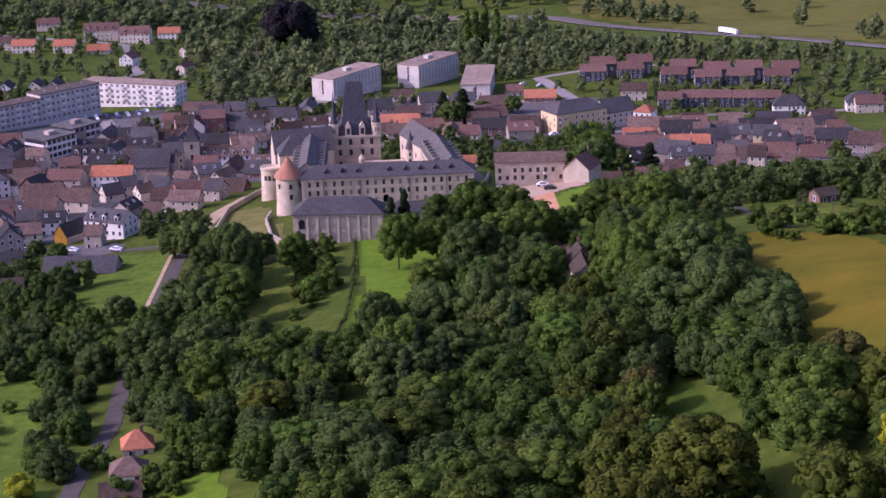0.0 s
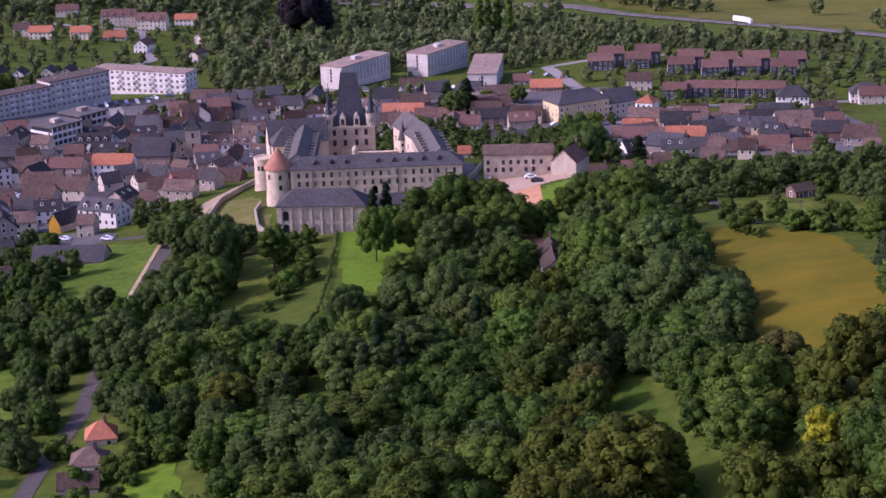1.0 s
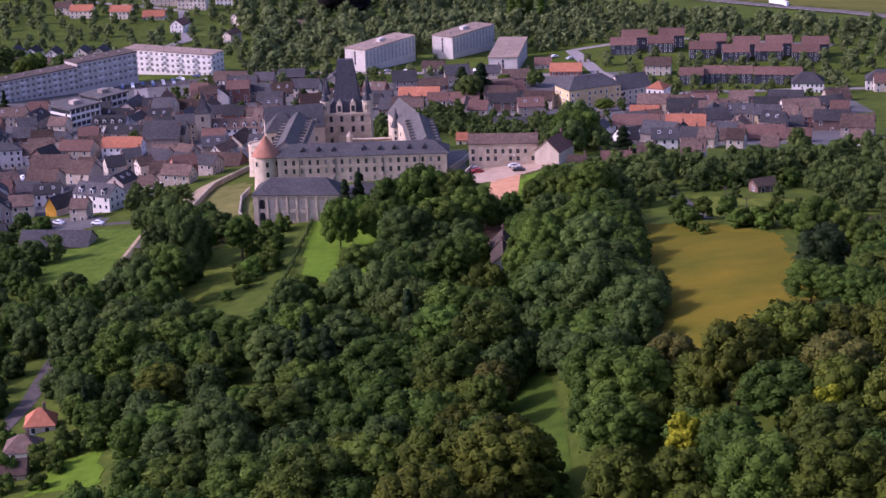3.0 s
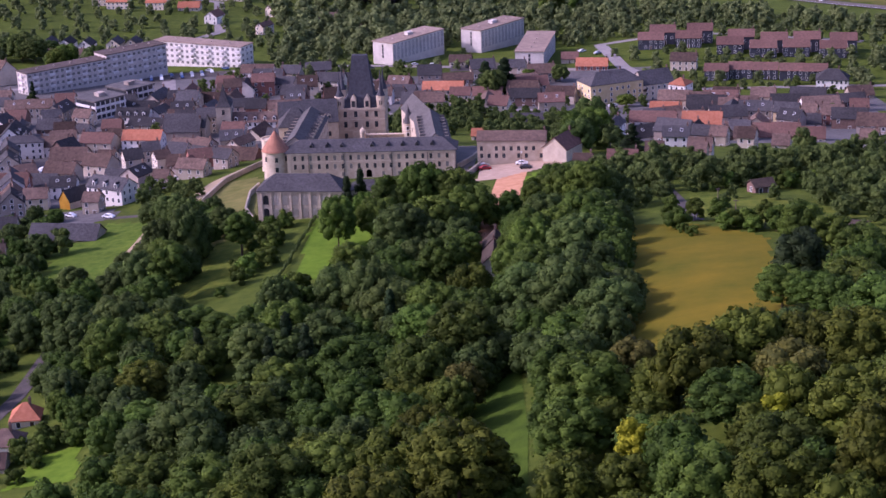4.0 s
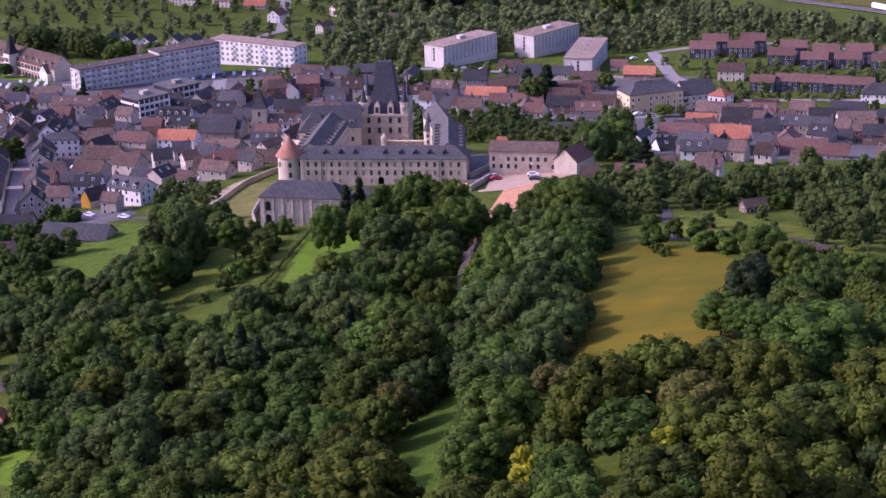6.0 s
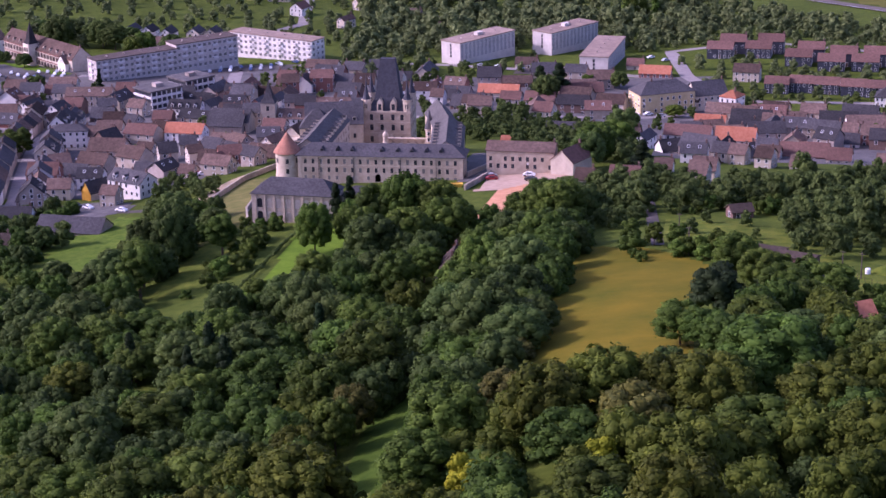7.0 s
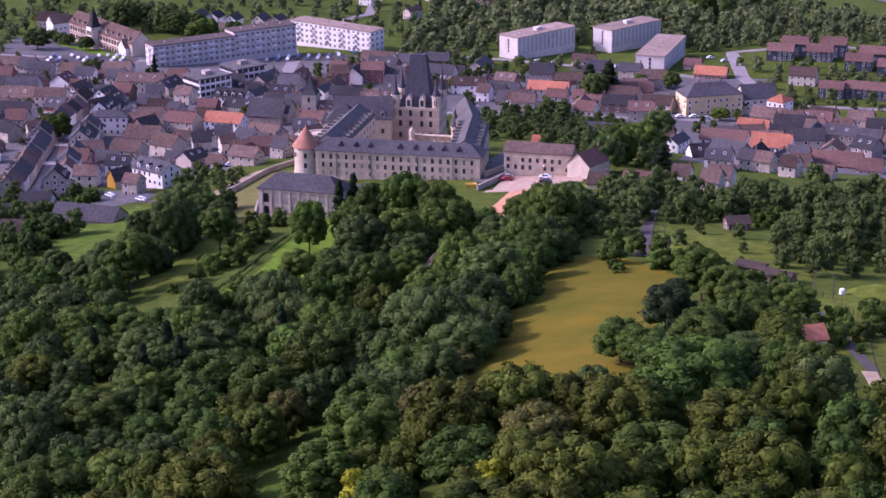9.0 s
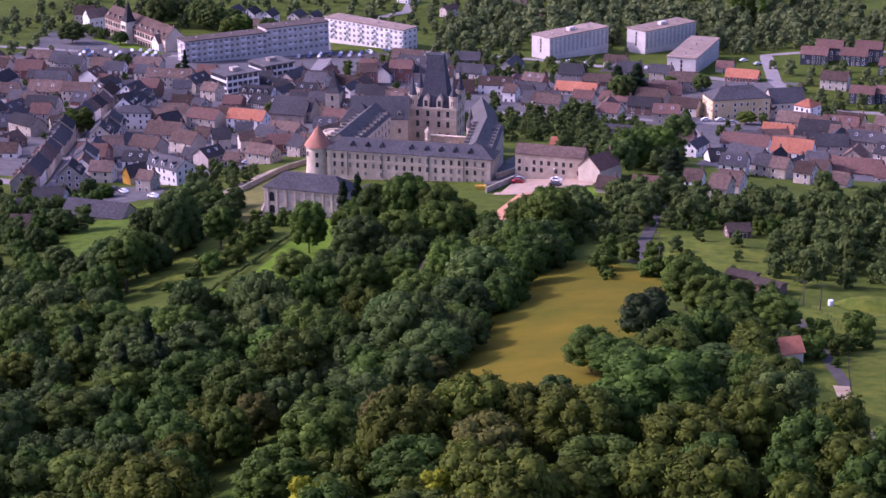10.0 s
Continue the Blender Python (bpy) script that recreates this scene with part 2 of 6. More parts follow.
def ground(x, y):
    fx = min(max((x - OX) / STEP, 0), NX - 1.001)
    fy = min(max((y - OY) / STEP, 0), NY - 1.001)
    i, j = int(fx), int(fy)
    u, v = fx - i, fy - j
    return float((HZ[j, i] * (1 - u) + HZ[j, i + 1] * u) * (1 - v) + (HZ[j + 1, i] * (1 - u) + HZ[j + 1, i + 1] * u) * v)


def build_ground():
    verts = [(float(HXS[i]), float(HYS[j]), float(HZ[j, i])) for j in range(NY) for i in range(NX)]
    faces = [(j * NX + i, j * NX + i + 1, (j + 1) * NX + i + 1, (j + 1) * NX + i) for j in range(NY - 1) for i in range(NX - 1)]
    me = bpy.data.meshes.new("ground")
    me.from_pydata(verts, [], faces)
    me.materials.append(GRASS)
    for p in me.polygons:
        p.use_smooth = True
    tagged(new("ground", me), "rolling green grass ground of the valley and hillside", "ground", kind="structure")


build_ground()


def patch(name, pts, material, label, category, lift=0.08, cell=4.0, kind="structure", wobble=1.5):
    """A flat cover that lies on the ground inside an outline, cut on a fine grid."""
    n = len(pts)

    def inside(x, y):
        c = False
        for a in range(n):
            (x0, y0), (x1, y1) = pts[a], pts[(a + 1) % n]
            if (y0 > y) != (y1 > y) and x < (x1 - x0) * (y - y0) / (y1 - y0) + x0:
                c = not c
        return c

    bm = bmesh.new()
    seen = {}

    def v(i, j):
        if (i, j) not in seen:
            x, y = i * cell, j * cell
            seen[i, j] = bm.verts.new((x, y, ground(x, y) + lift))
        return seen[i, j]

    xs, ys = [p[0] for p in pts], [p[1] for p in pts]
    for i in range(int(min(xs) // cell) - 1, int(max(xs) // cell) + 2):
        for j in range(int(min(ys) // cell) - 1, int(max(ys) // cell) + 2):
            cx, cy = (i + 0.5) * cell, (j + 0.5) * cell
            w = wobble * noise.noise((cx * 0.13, cy * 0.13, 3.0))
            if inside(cx + w, cy + w):
                bm.faces.new((v(i, j), v(i + 1, j), v(i + 1, j + 1), v(i, j + 1)))
    return tagged(link(name, bm, material, smooth=True), label, category, kind=kind)


def strip(name, pts, width, material, label, category, lift=0.12, kind="structure", step=4.0):
    """A road or path of even width along a line of plan points, laid on the ground."""
    line = []
    for (x0, y0), (x1, y1) in zip(pts, pts[1:]):
        k = max(1, int(math.hypot(x1 - x0, y1 - y0) / step))
        line += [(x0 + (x1 - x0) * i / k, y0 + (y1 - y0) * i / k) for i in range(k)]
    line.append(pts[-1])
    bm = bmesh.new()
    prev = None
    for i, (x, y) in enumerate(line):
        a, b = line[max(0, i - 1)], line[min(len(line) - 1, i + 1)]
        d = Vector((b[0] - a[0], b[1] - a[1])).normalized()
        row = []
        for s in (-1, -0.33, 0.33, 1):
            px, py = x - d.y * s * width / 2, y + d.x * s * width / 2
            row.append(bm.verts.new((px, py, ground(px, py) + lift)))
        if prev:
            for q in range(3):
                bm.faces.new((prev[q + 1], prev[q], row[q], row[q + 1]))
        prev = row
    return tagged(link(name, bm, material, smooth=True), label, category, kind=kind)


# ---- trees ----
ICO = bmesh.new()
bmesh.ops.create_icosphere(ICO, subdivisions=1, radius=1.0)
ICO_V = np.array([v.co[:] for v in ICO.verts])
ICO_F = np.array([[v.index for v in f.verts] for f in ICO.faces])
ICO.free()


def crown_mesh(name, lobes, leaves, size, material, seed):
    """lobes: (x, y, z, rx, rz). Each lobe is a rough inner mass with many bent leaf clumps over it; the normals follow the lobes."""
    rng = np.random.RandomState(seed)
    vs, fs, ns, base = [], [], [], 0
    for x, y, z, rx, rz in lobes:
        s = 0.84 * (1 + 0.14 * rng.randn(len(ICO_V), 1)).clip(0.65, 1.3)
        v = ICO_V * s * [rx, rx, rz] + [x, y, z]
        vs.append(v)
        ns.append(ICO_V)
        fs += [tuple(int(q) for q in f + base) for f in ICO_F]
        base += len(v)
        d = rng.randn(leaves, 3)
        d /= np.linalg.norm(d, axis=1)[:, None]
        d[:, 2] = np.where(d[:, 2] < -0.45, -d[:, 2], d[:, 2])
        n = len(d)
        # twigs: little knots of leaves that stand out of the lobe
        knot = 1 + 0.10 * np.sin(d @ rng.randn(3, 1) * 5.0 + rng.uniform(0, 6)) + 0.07 * np.sin(d @ rng.randn(3, 1) * 9.0)
        p = d * [rx, rx, rz] * rng.uniform(0.84, 1.08, (n, 1)) * knot + [x, y, z]
        nrm = d + 0.38 * rng.randn(n, 3) + [0, 0, 0.15]
        nrm /= np.linalg.norm(nrm, axis=1)[:, None]
        a = np.cross(nrm, rng.randn(n, 3))
        a /= np.linalg.norm(a, axis=1)[:, None]
        b = np.cross(nrm, a)
        s1, s2 = size * rng.uniform(0.7, 1.4, (n, 1)), size * rng.uniform(0.7, 1.4, (n, 1))
        q = np.stack([p + a * s1, p - a * s1 * 0.6 + b * s2 * 0.9, p - a * s1 * 0.6 - b * s2 * 0.9 - nrm * size * 0.15], 1)
        vs.append(q.reshape(-1, 3))
        soft = 0.62 * d + 0.38 * nrm
        ns.append(np.repeat(soft / np.linalg.norm(soft, axis=1)[:, None], 3, 0))
        fs += [(base + 3 * k, base + 3 * k + 1, base + 3 * k + 2) for k in range(n)]
        base += 3 * n
    me = bpy.data.meshes.new(name)
    me.from_pydata(np.concatenate(vs).tolist(), [], fs)
    me.materials.append(material)
    me.polygons.foreach_set("use_smooth", [True] * len(fs))
    me.normals_split_custom_set_from_vertices(np.concatenate(ns).tolist())
    return me


def trunk_mesh(name, height, radius, seed, limbs=5, top=0.75):
    rng = random.Random(seed)
    bm = bmesh.new()

    def tube(p0, p1, r0, r1, seg=7):
        d = (p1 - p0).normalized()
        a = d.orthogonal().normalized()
        b = d.cross(a)
        rings = []
        for p, r in ((p0, r0), (p0.lerp(p1, 0.5) + a * r1 * 0.6, (r0 + r1) / 2), (p1, r1)):
            rings.append([bm.verts.new(p + (a * math.cos(2 * math.pi * i / seg) + b * math.sin(2 * math.pi * i / seg)) * r) for i in range(seg)])
        for q, w in zip(rings, rings[1:]):
            for i in range(seg):
                bm.faces.new((q[i], q[(i + 1) % seg], w[(i + 1) % seg], w[i]))

    tube(Vector((0, 0, -1.0)), Vector((0, 0, height * top)), radius * 1.15, radius * 0.35)
    for i in range(limbs):
        a = 2 * math.pi * (i + rng.random() * 0.6) / limbs
        z0 = height * rng.uniform(0.25, 0.5)
        r = height * rng.uniform(0.18, 0.30)
        tube(Vector((0, 0, z0)), Vector((r * math.cos(a), r * math.sin(a), z0 + height * rng.uniform(0.15, 0.3))), radius * 0.45, radius * 0.12, 5)
    me = bpy.data.meshes.new(name)
    bm.to_mesh(me)
    bm.free()
    me.materials.append(BARK)
    return me


def lobes_round(h, r, n, seed, low=0.28):
    """Billowing broadleaf crown for a tree of height h and crown radius r."""
    rng = random.Random(seed)
    out = [(0, 0, h * 0.56, r * 0.70, h * 0.30)]
    for i in range(n):
        t = (i + 0.5) / n
        z = h * (low + (0.92 - low) * t)
        # widest a little below the middle
        w = r * math.sqrt(max(0.06, 1 - ((t - 0.38) / 0.68) ** 2))
        a = i * 2.399 + rng.random() * 0.8
        s = r * rng.uniform(0.30, 0.46) * (26 / max(26, n)) ** 0.62
        q = w * rng.uniform(0.56, 0.80) + (0.36 * r - s) * 0.6
        out.append((q * math.cos(a), q * math.sin(a), z, s, s * rng.uniform(0.75, 1.0)))
    return out


def lobes_cone(h, r, n, seed):
    rng = random.Random(seed)
    out = []
    for i in range(n):
        t = i / (n - 1)
        z = h * (0.10 + 0.86 * t)
        w = r * (1 - t) ** 0.8
        a = i * 2.399
        out.append((w * 0.5 * math.cos(a), w * 0.5 * math.sin(a), z, max(0.25 * r, w * 0.62) * rng.uniform(0.85, 1.1), h * 0.09))
    return out


class TreeKind:
    def __init__(self, crowns, trunks, label, category="tree"):
        self.crowns, self.trunks, self.label, self.category = crowns, trunks, label, category


def kind_round(n, h, r, lobes, leaves, size, material, label, seed, low=0.28, category="tree"):
    cr = [crown_mesh("crown", lobes_round(h * (0.9 + 0.08 * i), r * (0.92 + 0.09 * ((i * 7) % 3)), lobes, seed + i, low), leaves, size, material, seed + 50 + i) for i in range(n)]
    tk = [trunk_mesh("trunk", h, h * 0.022, seed + 80 + i) for i in range(2)]
    return TreeKind(cr, tk, label, category)


BROAD = kind_round(6, 14, 7.2, 52, 84, 0.38, LEAF, "tall broadleaf park tree with a dense dark green crown", 11)
COOL = kind_round(4, 14, 7.2, 52, 84, 0.38, LEAF_COOL, "tall park tree with a dull grey-green crown", 21)
OLIVE = kind_round(4, 14, 7.4, 56, 84, 0.36, LEAF_OLIVE, "broad chestnut tree with an olive green crown", 31)
RUSTY = kind_round(1, 13, 6.4, 44, 84, 0.36, LEAF_BROWN, "broad tree with a brownish rust-tinged crown", 37)
BRIGHT = kind_round(2, 13, 3.4, 16, 120, 0.34, LEAF_BRIGHT, "slim yellow-green leaved tree in the wood", 41)
YELLOW_BUSH = kind_round(1, 5, 3.3, 12, 110, 0.3, LEAF_BRIGHT, "round vivid yellow-green garden bush", 45, 0.1, "shrub")
PURPLE = kind_round(1, 24, 13.0, 26, 150, 0.8, LEAF_PURPLE, "huge dark purple copper beech tree", 47)
SMALL = kind_round(4, 7, 3.2, 12, 100, 0.32, LEAF, "small garden tree with a rounded green crown", 51, 0.2)
BUSH = kind_round(4, 3.2, 2.2, 7, 70, 0.28, LEAF, "leafy green shrub growing in the grass", 71, 0.12, "shrub")
LEAFY = kind_round(3, 17, 5.2, 20, 150, 0.36, LEAF, "tall thin-stemmed tree at the edge of a meadow", 75, 0.4)
YEW = kind_round(1, 11, 5.4, 22, 130, 0.36, LEAF_DARK, "dense dark green evergreen tree beside the field", 121, 0.15)
CONIFER = TreeKind([crown_mesh("crown", lobes_cone(16, 4.2, 14, 5 + i), 160, 0.34, LEAF_DARK, 95 + i) for i in range(2)], [trunk_mesh("trunk", 16, 0.3, 99, 0, 0.9)], "dark conical conifer tree")
POPLAR = TreeKind([crown_mesh("crown", [(0.5 * math.cos(i * 2.4), 0.5 * math.sin(i * 2.4), 3 + i * 1.9, 2.6 - 0.12 * i, 2.0) for i in range(12)], 70, 0.7, LEAF, 105)], [trunk_mesh("trunk", 24, 0.35, 106, 0, 0.9)], "tall slender poplar tree")
TREE_RNG = random.Random(5)


def tree(kind, x, y, scale=1.0, group="", label="", tall=1.0, z=None):
    ob = new("tree" if kind.category == "tree" else "shrub")
    ob.empty_display_size = 0.5
    s = scale
    ob.matrix_basis = Matrix.LocRotScale((x, y, ground(x, y) if z is None else z), Euler((0, 0, TREE_RNG.uniform(0, 6.28))), (s * TREE_RNG.uniform(0.92, 1.1), s * TREE_RNG.uniform(0.92, 1.1), s * tall))
    c = new("crown", TREE_RNG.choice(kind.crowns))
    c.parent = ob
    k = new("trunk", TREE_RNG.choice(kind.trunks))
    k.parent = ob
    return tagged(ob, label or kind.label, kind.category, group)


PLANTED = []


def crown_at(kind, x, y, top, radius, group="trees of the park"):
    """A tree by the height of its top above the sea-level plane of the plan and the radius of its crown."""
    crown, trunk = TREE_RNG.choice(kind.crowns), TREE_RNG.choice(kind.trunks)
    co = np.empty(len(crown.vertices) * 3)
    crown.vertices.foreach_get("co", co)
    co = co.reshape(-1, 3)
    base = ground(x, y)
    sz = max(5.0, top + 0.6 - base) / co[:, 2].max()
    sx = 1.16 * radius / np.percentile(np.hypot(co[:, 0], co[:, 1]), 96)
    ob = new("tree")
    ob.empty_display_size = 0.5
    ob.matrix_basis = Matrix.LocRotScale((x, y, base), Euler((0, 0, TREE_RNG.uniform(0, 6.28))), (sx * TREE_RNG.uniform(0.94, 1.06), sx * TREE_RNG.uniform(0.94, 1.06), sz))
    new("crown", crown).parent = ob
    new("trunk", trunk).parent = ob
    PLANTED.append((x, y, radius * 1.35))
    return tagged(ob, kind.label, kind.category, group)


def in_poly(pts, x, y):
    c = False
    for a in range(len(pts)):
        (x0, y0), (x1, y1) = pts[a], pts[(a + 1) % len(pts)]
        if (y0 > y) != (y1 > y) and x < (x1 - x0) * (y - y0) / (y1 - y0) + x0:
            c = not c
    return c


FILL = {}
FILL_SHAPES = []
for q in range(5):
    shape = crown_mesh("crown", lobes_round(13 + q % 3, 7.2, 26, 261 + q, 0.2), 50, 0.55, LEAF, 361 + q)
    FILL_SHAPES.append((np.array([v.co[:] for v in shape.vertices]), np.array([v.vector[:] for v in shape.vertex_normals]), np.array([p.vertices[:] for p in shape.polygons])))
    bpy.data.meshes.remove(shape)


def grove(pts, gap, kinds, lo, hi, seed, keep_off=()):
    """Closed wood between the single trees: crowns spread over an outline, none nearer than gap to the next, gathered by leaf colour."""
    rng = random.Random(seed)
    xs, ys = [p[0] for p in pts], [p[1] for p in pts]
    area = (max(xs) - min(xs)) * (max(ys) - min(ys))
    for _ in range(int(area / gap / gap * 5)):
        x, y = rng.uniform(min(xs), max(xs)), rng.uniform(min(ys), max(ys))
        if not in_poly(pts, x, y) or any(in_poly(k, x, y) for k in keep_off):
            continue
        g = gap * rng.uniform(0.8, 1.15)
        if any((x - a) ** 2 + (y - b) ** 2 < ((g + c) / 2) ** 2 for a, b, c in PLANTED):
            continue
        PLANTED.append((x, y, g))
        material = rng.choices([k for k, _ in kinds], [w for _, w in kinds])[0]
        FILL.setdefault(material.name, (material, []))[1].append((x, y, rng.uniform(lo, hi), rng.uniform(0.85, 1.15), rng.uniform(0, 6.28), rng.randrange(5)))


def build_fill():
    for material, rows in FILL.values():
        vs, ns, fs, base = [], [], [], 0
        for x, y, s, tall, a, q in rows:
            v, n, f = FILL_SHAPES[q]
            c, d = math.cos(a), math.sin(a)
            turn = np.array([[c, d, 0], [-d, c, 0], [0, 0, 1]])
            vs.append((v @ turn) * [s, s, s * tall] + [x, y, ground(x, y) - 0.8])
            ns.append(n @ turn)
            fs.append(f + base)
            base += len(v)
        me = bpy.data.meshes.new("wood")
        me.from_pydata(np.concatenate(vs).tolist(), [], np.concatenate(fs).tolist())
        me.materials.append(material)
        me.polygons.foreach_set("use_smooth", [True] * len(me.polygons))
        me.normals_split_custom_set_from_vertices(np.concatenate(ns).tolist())
        tagged(new("wood", me), "dense leafy wood that closes the gaps between the park trees", "trees", kind="stuff")


MID_SHAPES, FAR_SHAPES = [], []
for q in range(10):
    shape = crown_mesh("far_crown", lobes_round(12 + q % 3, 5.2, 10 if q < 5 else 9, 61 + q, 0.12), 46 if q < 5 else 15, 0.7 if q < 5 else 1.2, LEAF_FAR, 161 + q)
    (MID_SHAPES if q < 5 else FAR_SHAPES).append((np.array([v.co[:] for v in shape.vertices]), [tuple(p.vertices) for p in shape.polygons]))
    bpy.data.meshes.remove(shape)


def far_grove(name, areas, label, seed, shapes, material=None):
    """Many distant trees or bushes in one object. areas: (outline, gap, least scale, most scale)."""
    rng = random.Random(seed)
    vs, fs, base = [], [], 0
    for pts, gap, lo, hi in areas:
        xs, ys = [p[0] for p in pts], [p[1] for p in pts]
        got = []
        for _ in range(int((max(xs) - min(xs)) * (max(ys) - min(ys)) / gap / gap * 3)):
            x, y = rng.uniform(min(xs), max(xs)), rng.uniform(min(ys), max(ys))
            if not in_poly(pts, x, y) or any((x - a) ** 2 + (y - b) ** 2 < gap * gap for a, b in got):
                continue
            if any((x - a) ** 2 + (y - b) ** 2 < (c * 0.62 + gap * 0.3) ** 2 for a, b, c in BUILT):
                continue
            got.append((x, y))
            v, f = rng.choice(shapes)
            s, a = rng.uniform(lo, hi), rng.uniform(0, 6.28)
            c, d = math.cos(a) * s, math.sin(a) * s
            w = np.stack([v[:, 0] * c - v[:, 1] * d + x, v[:, 0] * d + v[:, 1] * c + y, v[:, 2] * s * rng.uniform(0.85, 1.15) + ground(x, y) - 0.3], -1)
            vs.append(w)
            fs += [tuple(i + base for i in q) for q in f]
            base += len(v)
    me = bpy.data.meshes.new(name)
    me.from_pydata(np.concatenate(vs).tolist(), [], fs)
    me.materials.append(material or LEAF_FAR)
    tagged(new(name, me), label, "trees", kind="stuff")


BUILT = []


# ---- buildings ----
def window_mesh(name, w, h, frame_mat, glass_mat=None, t=0.12, proud=0.07):
    """One connected sash: a proud frame ring with the glass set back inside it."""
    bm = bmesh.new()

    def ring(x, z0, z1, y):
        return [bm.verts.new(p) for p in ((-x, y, z0), (x, y, z0), (x, y, z1), (-x, y, z1))]

    a = ring(w / 2 + t, -t, h + t, 0.03)
    b = ring(w / 2 + t, -t, h + t, -proud)
    c = ring(w / 2, 0, h, -proud)
    d = ring(w / 2, 0, h, -0.015)
    for p, q in ((a, b), (b, c), (c, d)):
        for k in range(4):
            n = (k + 1) % 4
            bm.faces.new((p[k], p[n], q[n], q[k]))
    bm.faces.new(d).material_index = 1
    me = bpy.data.meshes.new(name)
    bm.to_mesh(me)
    bm.free()
    me.materials.append(frame_mat)
    me.materials.append(glass_mat or GLASS)
    return me


WIN = window_mesh("window", 0.95, 1.35, WHITE)
WIN_STONE = window_mesh("window", 1.05, 1.75, STONE)
WIN_BIG = window_mesh("window", 1.3, 2.3, STONE)
DOOR = window_mesh("door", 1.0, 2.05, WHITE, TILE_BROWN)
SKYLIGHT = window_mesh("skylight", 0.8, 1.1, ZINC)


def on_wall(side, w, d, u, z):
    """Pose of a piece at u along a wall of a w by d body (u from its middle)."""
    if side == "front":
        return pose(u, -d / 2, z)
    if side == "back":
        return pose(-u, d / 2, z, 0, 0, 180)
    if side == "right":
        return pose(w / 2, u, z, 0, 0, 90)
    return pose(-w / 2, -u, z, 0, 0, -90)


def body_bm(w, d, h, roof_h, gable, drop=4.0):
    bm = bmesh.new()
    a, b = w / 2, d / 2
    vs = [(-a, -b, -drop), (a, -b, -drop), (a, b, -drop), (-a, b, -drop), (-a, -b, h), (a, -b, h), (a, b, h), (-a, b, h)]
    fs = [(0, 1, 5, 4), (2, 3, 7, 6), (3, 2, 1, 0), (4, 5, 6, 7)]
    if gable:
        vs += [(-a, 0, h + roof_h), (a, 0, h + roof_h)]
        fs += [(1, 2, 6, 9, 5), (3, 0, 4, 8, 7)]
        fs.remove((4, 5, 6, 7))
        fs += [(4, 5, 9, 8), (6, 7, 8, 9)]
    else:
        fs += [(1, 2, 6, 5), (3, 0, 4, 7)]
    poly_faces(bm, vs, fs)
    return bm


def roof_bm(w, d, h, roof_h, gable, over=0.35, thick=0.22):
    """A pitched roof shell with eaves: gabled, or hipped."""
    bm = bmesh.new()
    a, b = w / 2 + over, d / 2 + over
    k = roof_h / (d / 2)
    z0 = h - k * over + 0.02
    t = thick
    if gable:
        vs = [(-a, -b, z0), (a, -b, z0), (a, b, z0), (-a, b, z0), (-a, 0, h + roof_h + 0.02), (a, 0, h + roof_h + 0.02)]
    else:
        r = max(0.3, w / 2 - d / 2 * 0.9)
        vs = [(-a, -b, z0), (a, -b, z0), (a, b, z0), (-a, b, z0), (-r, 0, h + roof_h + 0.02), (r, 0, h + roof_h + 0.02)]
    top = [(x, y, z + t) for x, y, z in vs]
    fs = [(6, 7, 11, 10), (8, 9, 10, 11), (7, 8, 11), (9, 6, 10)] if not gable else [(6, 7, 11, 10), (8, 9, 10, 11)]
    lo = [(0, 4, 5, 1), (2, 5, 4, 3)] + ([(1, 5, 2), (3, 4, 0)] if not gable else [])
    rim = [(0, 1, 7, 6), (2, 3, 9, 8)]
    rim += [(1, 2, 8, 7), (3, 0, 6, 9)] if not gable else [(1, 5, 11, 7), (5, 2, 8, 11), (3, 4, 10, 9), (4, 0, 6, 10)]
    poly_faces(bm, vs + top, fs + lo + rim)
    return bm


def chimney_bm(h=1.1, w=0.6):
    """A square stack with a projecting cap, in one piece."""
    bm = bmesh.new()
    r = w * 0.7
    add_lathe(bm, [(r, -1.4), (r, h), (r + 0.12, h), (r + 0.12, h + 0.18), (r * 0.5, h + 0.18), (r * 0.4, h + 0.6), (0, h + 0.6)], 4)
    bmesh.ops.rotate(bm, verts=bm.verts, matrix=Matrix.Rotation(radians(45), 3, "Z"))
    return bm


CHIMNEY = None
HOUSE_RNG = random.Random(9)


